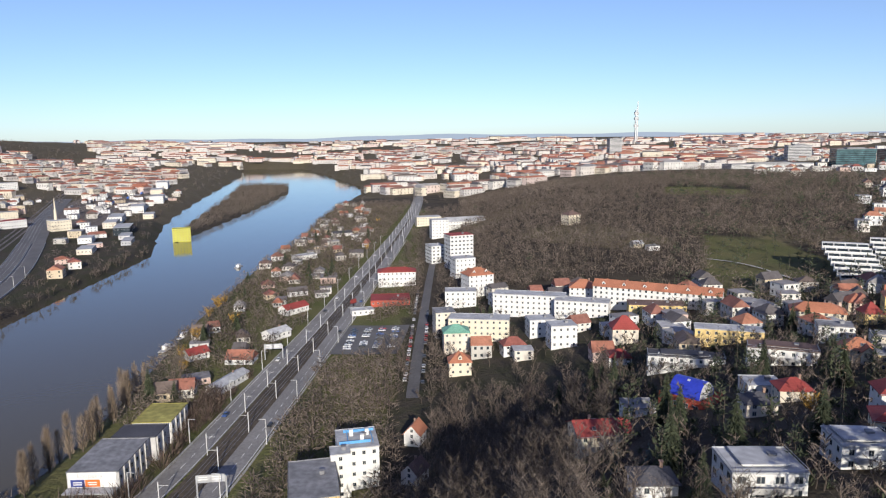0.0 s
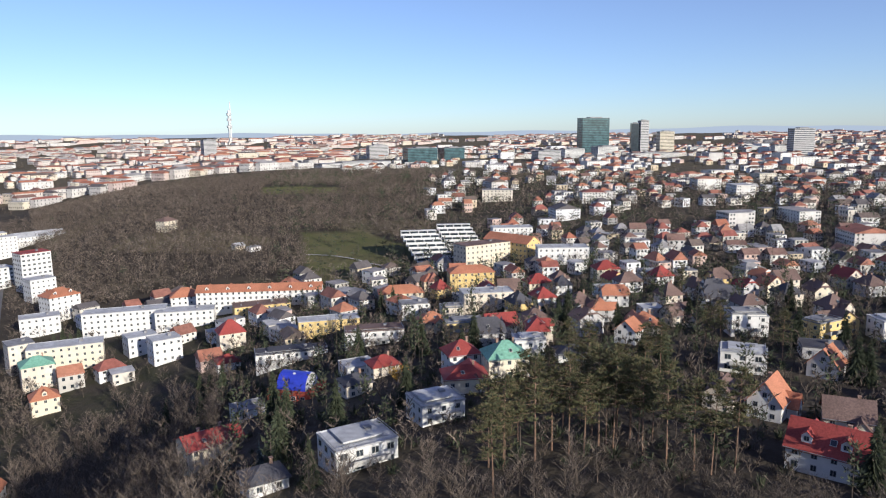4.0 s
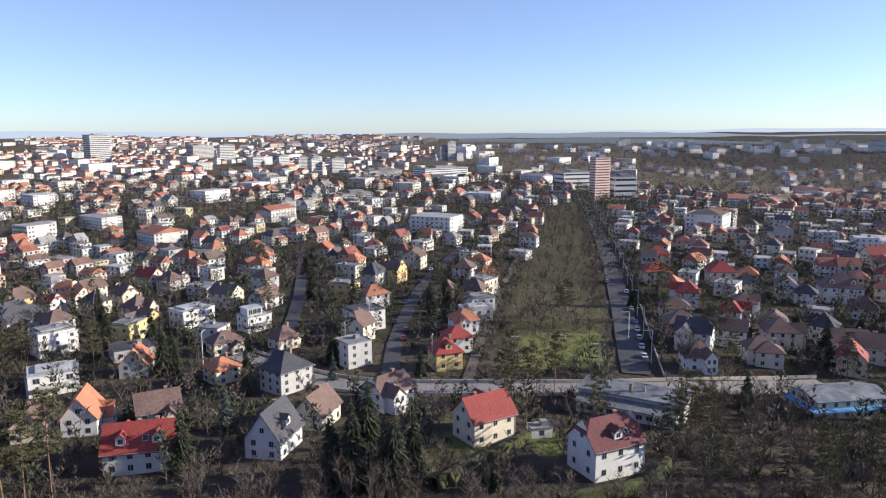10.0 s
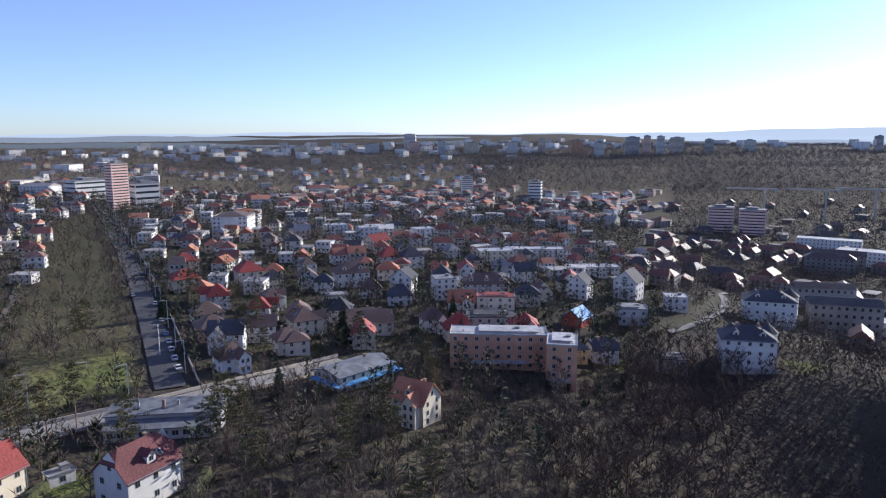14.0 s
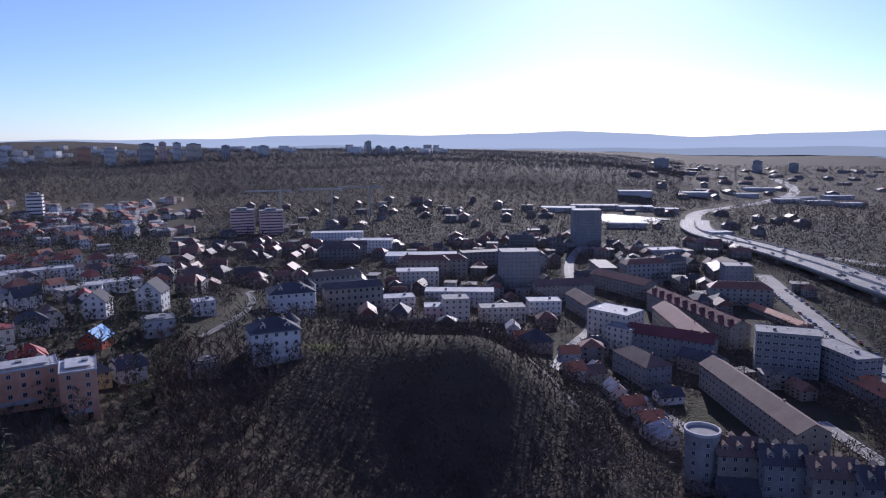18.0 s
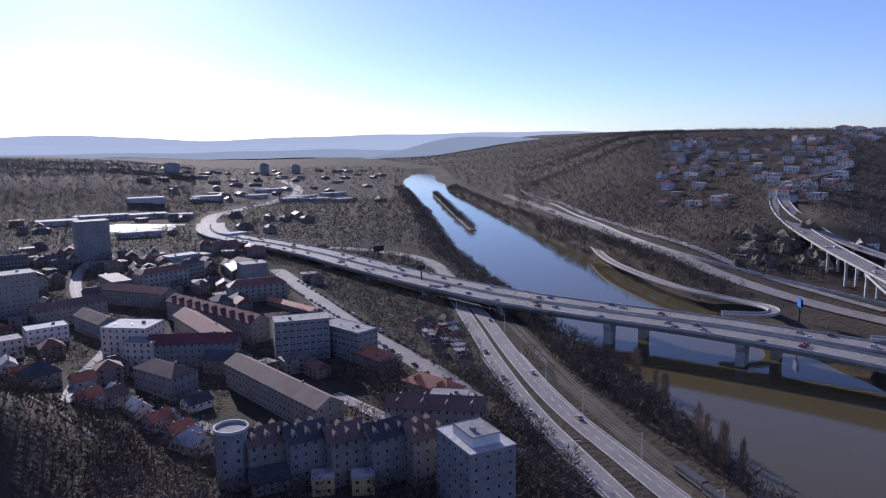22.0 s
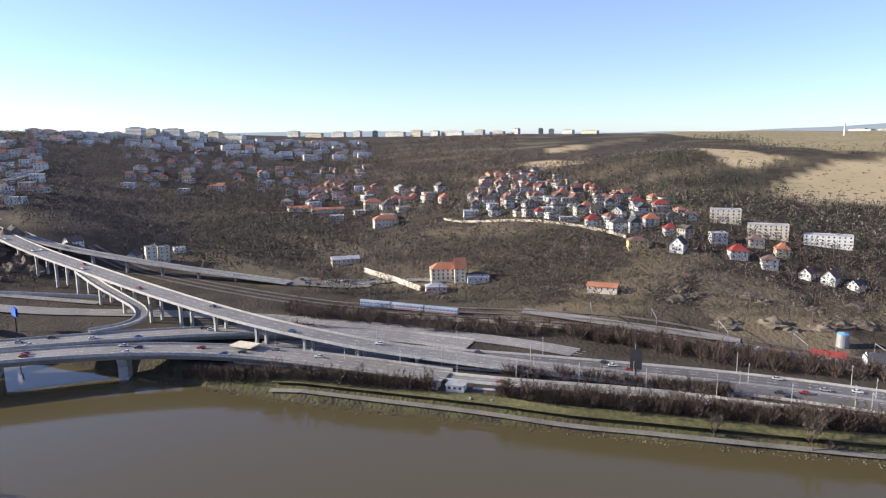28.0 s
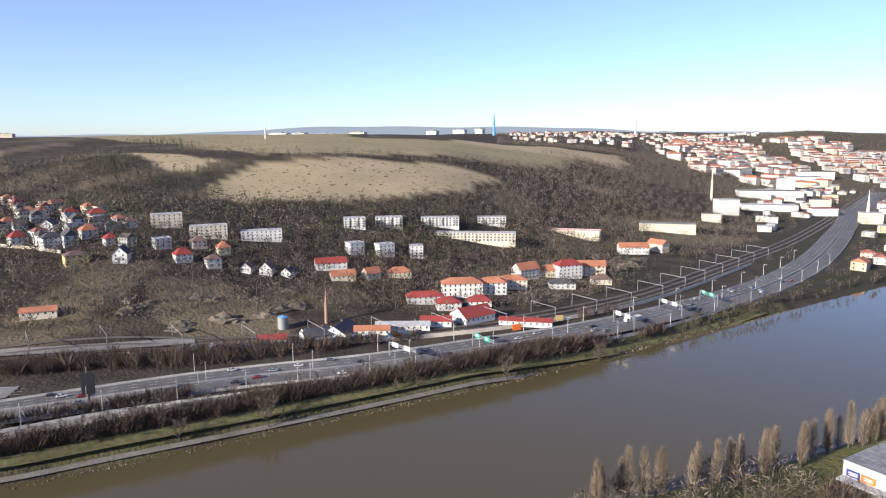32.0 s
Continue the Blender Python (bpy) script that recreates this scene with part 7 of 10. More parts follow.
house(148, 529, 15, 8, 6, 3, "gable", 2, m_cream, m_palefelt, 1, "small cabin in the wooded hill")
house(157, 519, 15, 9, 6, 3, "flat", 0, m_white, m_felt, 1, "small pale cabin in the wooded hill")
house(13, 571, 19, 20, 15, 26, "flat", 0, m_white, m_red_tile, 8, "white high block with red bands", panes=(1.9, 1.5))
house(-7, 602, 21, 12, 16, 15, "flat", 0, m_white, m_palefelt, 5, "white apartment block with plain rows of windows", panes=(1.8, 1.5))
house(15, 533, 18, 16, 14, 14, "flat", 0, m_white, m_palefelt, 4, "white apartment block with plain rows of windows")
house(-35, 518, 4, 28, 14, 11, "hip", 2.5, m_white, m_red_tile, 3, "white office building with a red roof")
house(-36, 462, 5, 26, 20, 3.5, "flat", 0, m_redbrick, m_red_tile, 1, "low red-roofed depot with plain rows of windows")
house(-130, 354, 45, 11, 8, 3.5, "gable", 2.4, m_white, m_red_tile, 1, "riverside cottage with a bright red roof")
house(-100, 310, 73, 24, 7, 3.5, "gable", 1.4, m_white, m_palefelt, 1, "long riverside shed with a pale roof")
house(-98, 446, 52, 18, 9, 4, "gable", 2.4, m_white, m_red_tile, 1, "long house with a red roof")
house(-96, 389, 54, 14, 9, 4, "gable", 2, m_white, m_palefelt, 1, "pale garden house with plain rows of windows")
house(-52, 435, 17, 14, 8, 3, "flat", 0, m_white, m_palefelt, 1, "low white kiosk building")
house(-129, 644, 41, 22, 10, 4, "flat", 0, m_white, m_palefelt, 1, "low white boathouse with plain rows of windows")
house(-114, 785, 28, 22, 9, 4, "gable", 2, m_white, m_slate, 1, "low boathouse with plain rows of windows")
house(-645, -222, 118, 23.4, 12.6, 7.2, "hip", 3.6, m_cream, m_orange_tile, 2, "cream hillside building with an orange roof")
house(-634, -136, 106, 13.5, 9, 5.6, "flat", 0, m_white, m_palefelt, 2, "pale flat-roofed hillside house")
house(-624, -112, 119, 9, 8.1, 5.6, "hip", 2.7, m_white, m_slate, 2, "white hillside house with a dark roof")
house(-678, -104, 118, 9, 8.1, 5.6, "hip", 3.1, m_white, m_brown_tile, 2, "white hillside house with a brown roof")
house(-659, -79, 106, 12.6, 9, 5.6, "flat", 0, m_white, m_palefelt, 2, "white flat-roofed hillside house")
house(-612, -88, 117, 9.9, 9, 4.8, "hip", 2.7, m_beige, m_slate, 2, "beige hillside house with a dark roof")
house(-603, -70, 116, 8.1, 8.1, 4.8, "hip", 3.1, m_white, m_red_tile, 2, "white hillside house with a red roof")
house(-613, -56, 114, 9.9, 9, 6.4, "hip", 2.7, m_white, m_slate, 3, "white hillside house with a dark roof")
house(-578, -43, 98, 16.2, 9, 3.2, "flat", 0, m_beige, m_palefelt, 1, "low beige hillside house")
house(-606, -31, 112, 9, 8.1, 6.4, "hip", 3.1, m_white, m_orange_tile, 2, "white hillside house with an orange roof")
house(-558, -24, 107, 10.8, 9, 5.6, "hip", 3.6, m_white, m_red_tile, 2, "white hillside house with a red roof")
house(-537, -4, 104, 12.6, 9.9, 7.2, "hip", 3.1, m_white, m_slate, 3, "tall white hillside house")
house(-582, -4, 160, 11.7, 9, 5.6, "gable", 3.6, m_white, m_slate, 2, "white gabled hillside house")
house(-549, 19, 102, 10.8, 9, 5.6, "hip", 3.6, m_white, m_orange_tile, 2, "white hillside house with an orange roof")
house(-558, 35, 100, 9.9, 8.1, 4.8, "hip", 2.7, m_grey, m_slate, 2, "grey hillside house with plain rows of windows")
house(-621, 11, 103, 9.9, 8.1, 4.8, "hip", 2.7, m_white, m_red_tile, 2, "white hillside house with a red roof")
house(-602, 29, 101, 12.6, 9, 4.8, "hip", 3.1, m_white, m_red_tile, 2, "white hillside house with a red roof")
house(-563, 48, 99, 9, 8.1, 4.8, "hip", 2.7, m_white, m_brown_tile, 2, "white hillside house with a brown roof")
house(-522, 31, 101, 9, 8.1, 4.8, "hip", 3.1, m_white, m_red_tile, 2, "white hillside house with a red roof")
house(-488, 34, 160, 10.8, 9, 4.8, "gable", 4.5, m_white, m_slate, 2, "white gabled hillside house")
house(-497, 8, 98, 13.5, 9.9, 5.6, "hip", 2.2, m_yellow, m_brown_tile, 2, "yellow villa with a brown roof")
house(-506, 61, 97, 10.8, 9, 6.4, "flat", 0, m_white, m_palefelt, 3, "white cubic hillside house")
house(-482, 70, 96, 10.8, 9, 4.8, "hip", 4, m_white, m_red_tile, 2, "white hillside house with a bright red roof")
house(-507, 85, 94, 9.9, 9, 4.8, "hip", 3.1, m_beige, m_brown_tile, 2, "beige hillside house with a brown roof")
house(-471, 87, 93, 9, 8.1, 5.6, "hip", 2.7, m_white, m_brown_tile, 2, "white hillside house with a brown roof")
house(-494, 99, 93, 8.1, 8.1, 4.8, "hip", 3.6, m_cream, m_orange_tile, 2, "cream hillside house with an orange roof")
house(-560, 73, 85, 21.6, 9.9, 9.6, "flat", 0, m_beige, m_palefelt, 4, "beige panel apartment block", category='apartment block')
house(-530, 97, 82, 26.1, 9.9, 8.8, "flat", 0, m_beige, m_palefelt, 4, "beige panel apartment block", category='apartment block')
house(-523, 134, 78, 29.7, 9.9, 7.2, "flat", 0, m_white, m_palefelt, 3, "white panel apartment block", category='apartment block')
house(-550, 221, 70, 18, 10.8, 8, "flat", 0, m_white, m_palefelt, 4, "white modern apartment block with balconies and dark windows", category='apartment block', panes=(1.8, 1.6), balconies=3)
house(-554, 255, 67, 23.4, 10.8, 8, "flat", 0, m_white, m_palefelt, 4, "white modern apartment block with balconies and dark windows", category='apartment block', panes=(1.8, 1.6), balconies=3)
house(-553, 306, 63, 34.2, 10.8, 8, "flat", 0, m_white, m_palefelt, 4, "white modern apartment block with balconies and dark windows", category='apartment block', panes=(1.8, 1.6), balconies=3)
house(-558, 366, 59, 27, 10.8, 7.2, "flat", 0, m_white, m_palefelt, 3, "white modern apartment block with balconies and dark windows", category='apartment block', panes=(1.8, 1.6), balconies=3)
house(-512, 318, 53, 70.2, 10.8, 7.2, "flat", 0, m_beige, m_palefelt, 3, "long pale apartment terrace with balconies", category='apartment block', panes=(1.8, 1.6), balconies=7)
house(-489, 195, 92, 11.7, 9.9, 8, "flat", 0, m_white, m_palefelt, 3, "white stepped villa with terraces")
house(-483, 217, 90, 12.6, 9.9, 8.8, "flat", 0, m_white, m_palefelt, 3, "white stepped villa with terraces")
house(-478, 242, 67, 9.9, 9.9, 8.8, "flat", 0, m_white, m_palefelt, 4, "white stepped villa with terraces")
house(-535, 450, 41, 50.4, 14.4, 4.8, "flat", 0, m_cream, m_pink, 1, "long low school hall with a pinkish roof")
house(-461, 165, 77, 21.6, 9.9, 4.8, "gable", 3.1, m_white, m_red_tile, 2, "white house with a broad bright red roof")
house(-442, 166, 78, 16.2, 9, 3.2, "gable", 3.1, m_beige, m_orange_tile, 1, "cottage with an orange roof")
house(-441, 187, 96, 10.8, 8.1, 3.6, "gable", 3.6, m_cream, m_orange_tile, 1, "cottage with an orange roof")
house(-440, 208, 74, 16.2, 9, 3.6, "hip", 3.1, m_cream, m_orange_tile, 2, "cream cottage with an orange roof")
house(-458, 119, 149, 9.9, 8.1, 4, "gable", 4, m_white, m_brown_tile, 2, "white gabled cottage with plain rows of windows")
house(-462, 107, 146, 8.1, 7.2, 3.2, "gable", 3.1, m_white, m_brown_tile, 1, "white gabled cottage with plain rows of windows")
house(-453, 132, 133, 8.1, 7.2, 2.8, "gable", 2.7, m_white, m_slate, 1, "small white cottage with plain rows of windows")
house(-394, 232, 66, 27, 11.7, 8.8, "hip", 3.1, m_white, m_orange_tile, 3, "long white three-storey house with an orange roof", panes=(1.2, 1.8))
house(-390, 254, 64, 18, 10.8, 8, "hip", 3.1, m_white, m_orange_tile, 3, "white three-storey house with an orange roof", panes=(1.2, 1.8))
house(-395, 274, 62, 19.8, 10.8, 6.4, "hip", 2.7, m_beige, m_orange_tile, 2, "beige house with an orange roof")
house(-389, 201, 69, 23.4, 9, 4.8, "hip", 2.7, m_grey, m_red_tile, 2, "grey-green house with a red roof")
house(-373, 209, 68, 15.3, 10.8, 4.8, "hip", 3.1, m_white, m_red_tile, 2, "white house with a dark red roof")
house(-368, 229, 65, 14.4, 9.9, 4.8, "hip", 3.1, m_white, m_red_tile, 2, "white house with a dark red roof")
house(-346, 210, 95, 21.6, 16.2, 4, "gable", 4.5, m_white, m_red_tile, 1, "white market hall with a red roof")
house(-349, 165, 60, 30.6, 8.1, 3.2, "gable", 1.4, m_white, m_palefelt, 1, "low row of white workshops")
house(-349, 146, 63, 19.8, 8.1, 3.2, "gable", 1.8, m_white, m_orange_tile, 1, "low workshop with an orange roof")
house(-346, 185, 58, 18, 8.1, 3.6, "gable", 2.2, m_white, m_red_tile, 1, "low workshop with a red roof")
house(-356, 116, 86, 16.2, 11.7, 3.2, "half", 3.1, m_white, m_slate, 1, "grey workshop hall with a curved roof")
house(-356, 130, 133, 18, 13.5, 3.2, "gable", 4, m_white, m_slate, 1, "white workshop hall with a grey gabled roof")
house(-361, 93, 74, 14.4, 7.2, 2.8, "gable", 1.8, m_white, m_red_tile, 1, "small workshop with a red roof")
house(-321, 231, 47, 30.6, 8.1, 3.2, "gable", 1.4, m_white, m_red_tile, 1, "low white row with a red roof")
house(-413, 299, 93, 18, 10.8, 7.2, "gable", 4.5, m_white, m_orange_tile, 3, "white house with an orange gabled roof")
house(-405, 332, 80, 19.8, 10.8, 10.4, "hip", 3.6, m_white, m_red_tile, 4, "tall white apartment house with a red roof")
house(-406, 356, 58, 21.6, 9.9, 8, "gable", 3.6, m_beige, m_orange_tile, 3, "beige row house with an orange roof")
house(-413, 317, 72, 14.4, 9, 4.8, "gable", 3.6, m_cream, m_orange_tile, 2, "cream house with an orange roof")
house(-382, 308, 60, 18, 9.9, 4, "hip", 2.7, m_white, m_slate, 2, "white house with a dark roof")
house(-382, 345, 57, 14.4, 9, 4, "hip", 2.7, m_beige, m_brown_tile, 1, "low beige house with a brown roof")
house(-463, -119, 111, 22.5, 10.8, 8, "hip", 3.6, m_cream, m_orange_tile, 3, "large cream mansion with an orange roof", panes=(1.2, 1.8))
house(-458, -109, 107, 7.2, 9.9, 9.6, "gable", 6.3, m_cream, m_orange_tile, 4, "stepped gable tower of the mansion")
house(-456, -96, 106, 14.4, 8.1, 3.2, "flat", 0, m_white, m_palefelt, 1, "low white outbuilding with plain rows of windows")
house(-440, -121, 109, 13.5, 8.1, 4, "hip", 1.8, m_pink, m_palefelt, 1, "pink outbuilding with plain rows of windows")
house(-435, -14, 81, 18, 9, 3.2, "gable", 1.8, m_beige, m_orange_tile, 1, "low house with a reddish roof among trees")
house(-463, 458, 60, 27, 10.8, 6.4, "gable", 3.6, m_white, m_orange_tile, 2, "white manor with orange roofs")
house(-461, 488, 3, 18, 9.9, 7.2, "gable", 3.6, m_cream, m_orange_tile, 2, "cream manor wing with an orange roof")
house(-617, 780, 63, 27, 19.8, 19.2, "flat", 0, m_white, m_palefelt, 7, "white factory block with seven storeys")
house(-625, 880, 45, 72, 27, 7.2, "flat", 0, m_white, m_palefelt, 2, "long white factory hall")
house(-554, 893, 57, 32.4, 18, 9.6, "flat", 0, m_white, m_red_tile, 2, "white hall with a dark red roof")
house(-479, 871, 44, 23.4, 18, 12.8, "flat", 0, m_cream, m_palefelt, 3, "cream cubic works building")
house(-847, 1297, 43, 63, 36, 17.6, "flat", 0, m_white, m_felt, 4, "large pale factory building")
house(130, -503, 205, 28, 18, 27, "flat", 0, m_dimgrey, m_felt, 9, "grey high-rise block with plain rows of windows", category='apartment tower')
house(118, -725, 199, 28, 20, 36, "flat", 0, m_dimgrey, m_felt, 12, "grey high-rise block with plain rows of windows", category='apartment tower')
house(-18, -555, 193, 19, 16, 18, "flat", 0, m_dimgrey, m_felt, 6, "grey apartment tower with plain rows of windows", category='apartment tower')
house(95, -429, 203, 20, 12, 9, "flat", 0, m_white, m_palefelt, 3, "white apartment house with plain rows of windows")
house(79, -341, 214, 14, 11, 6, "hip", 4.5, m_dim, m_slate, 2, "house with a pale metal roof")
house(-25, -222, 173, 7, 6.2, 5.5, "flat", 0, m_yellow, m_palefelt, 2, "small yellow flat-roofed house")
house(-37, -219, 170, 7, 6.2, 5.5, "flat", 0, m_yellow, m_palefelt, 2, "small yellow flat-roofed house")
house(-9, -229, 188, 11.9, 8.5, 4.2, "gable", 3.4, m_dim, m_slate, 2, "house with a dark roof")
house(15, -307, 213, 10.2, 7.6, 3.4, "gable", 2.5, m_white, m_slate, 1, "low house with a pale roof")
house(47, -311, 219, 10.2, 7.6, 4.2, "gable", 3, m_dim, m_brown_tile, 2, "house with a brown roof")
house(26, -289, 226, 8.5, 6.8, 3.4, "gable", 2.5, m_white, m_palefelt, 1, "small house with a white roof")
house(17, -268, 234, 10.2, 6.8, 3.4, "gable", 2.5, m_white, m_palefelt, 1, "small house with a white roof")
house(-484, -366, 136, 8.1, 8.1, 12.8, "flat", 0, m_cream, m_felt, 4, "ruined cream tower of an old mill")
house(-492, -360, 135, 8.1, 8.1, 12, "flat", 0, m_cream, m_felt, 4, "ruined cream tower of an old mill")
house(-522, -366, 134, 9, 7.2, 4, "flat", 0, m_white, m_palefelt, 2, "small white house with plain rows of windows")
house(-484, -381, 188, 9, 8.1, 3.2, "gable", 3.6, m_grey, m_slate, 1, "grey gabled cottage with plain rows of windows")
house(-473, -428, 162, 12.6, 9, 4, "gable", 3.6, m_white, m_brown_tile, 2, "white house beside the viaduct")
house(-739, -355, 123, 27, 12.6, 4, "gable", 1.8, m_beige, m_orange_tile, 1, "low works building with a red roof")
house(-741, -322, 121, 36, 10.8, 4, "gable", 1.8, m_beige, m_orange_tile, 1, "low works building with a red roof")
house(-750, -271, 117, 19.8, 12.6, 8, "hip", 3.6, m_cream, m_orange_tile, 3, "cream house with an orange roof")
house(-647, -223, 116, 18, 10.8, 6.4, "hip", 3.6, m_cream, m_brown_tile, 2, "cream house with a brown roof")
house(-521, -216, 120, 21.6, 10.8, 4, "gable", 1.8, m_cream, m_palefelt, 1, "long pale works building")
# Dim walls in these rows hold the backlit shade in their colour.
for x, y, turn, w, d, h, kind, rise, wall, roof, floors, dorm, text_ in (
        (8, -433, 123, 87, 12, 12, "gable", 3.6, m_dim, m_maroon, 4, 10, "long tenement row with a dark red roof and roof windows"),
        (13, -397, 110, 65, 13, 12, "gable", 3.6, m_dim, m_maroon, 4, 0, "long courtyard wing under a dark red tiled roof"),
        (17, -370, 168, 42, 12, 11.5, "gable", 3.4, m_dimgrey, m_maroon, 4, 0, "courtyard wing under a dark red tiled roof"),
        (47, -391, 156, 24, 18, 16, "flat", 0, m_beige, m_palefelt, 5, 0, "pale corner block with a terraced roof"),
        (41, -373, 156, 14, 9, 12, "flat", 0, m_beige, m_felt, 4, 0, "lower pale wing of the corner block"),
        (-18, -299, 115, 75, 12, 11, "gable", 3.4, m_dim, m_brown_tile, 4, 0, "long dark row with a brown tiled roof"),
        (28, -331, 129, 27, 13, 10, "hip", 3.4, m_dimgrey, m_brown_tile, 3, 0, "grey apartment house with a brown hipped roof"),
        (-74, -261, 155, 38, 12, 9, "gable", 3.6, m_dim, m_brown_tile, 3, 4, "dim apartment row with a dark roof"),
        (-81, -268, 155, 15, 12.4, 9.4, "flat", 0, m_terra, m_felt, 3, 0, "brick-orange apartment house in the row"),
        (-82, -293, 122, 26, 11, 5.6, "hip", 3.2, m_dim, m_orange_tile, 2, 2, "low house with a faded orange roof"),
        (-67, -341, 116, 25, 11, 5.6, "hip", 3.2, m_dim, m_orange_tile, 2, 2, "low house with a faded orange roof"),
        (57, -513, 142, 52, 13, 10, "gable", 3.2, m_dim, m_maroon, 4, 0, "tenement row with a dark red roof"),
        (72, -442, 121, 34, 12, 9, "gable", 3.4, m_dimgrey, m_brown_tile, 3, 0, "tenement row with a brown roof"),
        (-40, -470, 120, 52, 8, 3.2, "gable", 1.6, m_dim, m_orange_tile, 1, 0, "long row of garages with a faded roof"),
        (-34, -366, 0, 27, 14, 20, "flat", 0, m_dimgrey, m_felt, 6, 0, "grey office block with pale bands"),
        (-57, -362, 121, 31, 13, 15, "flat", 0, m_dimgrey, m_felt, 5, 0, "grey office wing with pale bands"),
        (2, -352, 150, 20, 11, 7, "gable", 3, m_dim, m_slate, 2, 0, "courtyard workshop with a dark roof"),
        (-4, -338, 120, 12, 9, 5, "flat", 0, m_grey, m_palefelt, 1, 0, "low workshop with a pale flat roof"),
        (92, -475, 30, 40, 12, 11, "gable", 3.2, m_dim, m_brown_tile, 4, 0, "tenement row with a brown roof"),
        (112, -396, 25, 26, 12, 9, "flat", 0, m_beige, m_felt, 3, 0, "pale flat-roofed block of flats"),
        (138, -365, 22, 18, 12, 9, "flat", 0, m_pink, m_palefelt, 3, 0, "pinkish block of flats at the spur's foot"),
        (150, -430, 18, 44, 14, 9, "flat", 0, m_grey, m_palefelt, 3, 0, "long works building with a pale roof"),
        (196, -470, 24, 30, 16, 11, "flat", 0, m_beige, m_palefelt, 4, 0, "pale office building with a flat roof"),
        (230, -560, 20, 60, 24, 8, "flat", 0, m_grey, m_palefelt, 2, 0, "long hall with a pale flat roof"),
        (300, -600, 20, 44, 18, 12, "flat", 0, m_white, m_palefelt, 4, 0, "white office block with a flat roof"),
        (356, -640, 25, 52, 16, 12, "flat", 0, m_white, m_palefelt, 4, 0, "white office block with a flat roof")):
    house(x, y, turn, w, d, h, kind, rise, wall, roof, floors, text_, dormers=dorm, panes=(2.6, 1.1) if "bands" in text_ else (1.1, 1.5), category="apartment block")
for x, y, turn in ((62, -338, 30), (46, -318, 120), (54, -303, 40), (36, -300, 120), (28, -288, 35), (14, -262, 130), (20, -276, 30), (88, -350, 25), (98, -368, 110)):
    house(x, y, turn, 9, 7, 4, "gable", 2.8, m_grey, m_palefelt if turn > 100 else m_orange_tile, 1, "small old house beside the street below the spur", chimney=2)
for x, y, turn, w, d in ((110, -1100, 12, 60, 26), (60, -1085, 10, 34, 20), (165, -1090, 14, 70, 22), (210, -1040, 10, 50, 24), (95, -885, 14, 46, 18), (40, -690, 30, 30, 16), (-120, -1320, 20, 44, 20), (-165, -1300, 20, 40, 20),
                         (-205, -1275, 20, 38, 20), (-140, -1360, 20, 60, 18), (-60, -1400, 15, 40, 22), (30, -1320, 15, 52, 26), (120, -1230, 12, 56, 24), (-210, -1420, 20, 50, 22), (-90, -1560, 14, 60, 26), (-10, -840, 30, 26, 14)):
    house(x, y, turn, w, d, 6, "flat", 0, m_grey, m_palefelt, 1, "low hall with a shining pale roof", chimney=0, category="hall", name="hall")


def villa(x, y, turn, w, d, h, mat, roof, label):
    """A hillside villa with a round corner turret, a terrace and a balustrade."""
    ob = house(x, y, turn, w, d, h, "hip", 3.6, mat, roof, 3, label, dormers=2, chimney=2)
    n, r = 10, d * .26
    v = [(r * math.cos(2 * math.pi * i / n), r * math.sin(2 * math.pi * i / n), q) for q in (-4, h) for i in range(n)]
    tur = put("turret", mesh("turret", v, [(i, (i + 1) % n, n + (i + 1) % n, n + i) for i in range(n)], mat), ob, pose(w / 2 - 1, d / 2 - 1, 0))
    v = [((r + .5) * math.cos(2 * math.pi * i / n), (r + .5) * math.sin(2 * math.pi * i / n), h - .1) for i in range(n)] + [(0, 0, h + 3.4)]
    put("turret_roof", mesh("turret_roof", v, [(i, (i + 1) % n, n) for i in range(n)], roof), tur)
    for k in range(3):
        for a in range(0, 360, 72):
            put("window", WINDOW, tur, pose(0, 0, 0, 0, 0, a) @ pose(0, -r, h * (k + .5) / 3) @ Matrix.Diagonal((.9, 1, 1.6, 1)))
    put("terrace", boxes("terrace", m_concrete, (-w / 2, -d / 2 - 4, -5, w / 2, -d / 2, 0), (-w / 2, -d / 2 - 4, 0, w / 2, -d / 2 - 3.8, .9)), ob)


villa(147, -220, 225, 17, 13, 9.5, m_white, m_slate, "white hillside villa with a dark hipped roof and turret")
villa(189, -296, 221, 21, 15, 11, m_white, m_slate, "white three-storey villa with a turret and terrace")
TAKEN.append((105, -968, 60))


# ---- towers and slabs on the far plateau ----
tower(1319, 1368, 346, 78, 30, 94, m_tower_glass, 22, "green glass office tower")
tower(1429, 1328, 331, 20, 12, 79, m_glass, 20, "dark glass office tower")
tower(1451, 1318, 347, 25, 15, 85, m_grey, 20, "pale banded office tower")
tower(1519, 1302, 335, 40, 25, 53, m_cream, 14, "cream office tower with bands of windows")
tower(971, 1144, 350, 53, 30, 22, m_grey, 8, "dark lattice office block")
tower(1113, 1218, 336, 46, 28, 21, m_white, 8, "white office block with bands of windows")
tower(1199, 1205, 350, 54, 30, 22, m_white, 9, "white office block with bands of windows")
tower(1199, 1060, 336, 108, 30, 2, m_white, 8, "long pale office block")
tower(1602, 1023, 333, 36, 22, 21, m_white, 12, "white high-rise with bands of windows")
tower(1648, 1303, 326, 42, 25, 8, m_white, 8, "white office block with bands of windows")
tower(1728, 1194, 340, 47, 29, 4, m_white, 8, "white office block with bands of windows")
tower(754, 1297, 354, 68, 30, 30, m_tower_glass, 9, "blue-green glass office block")
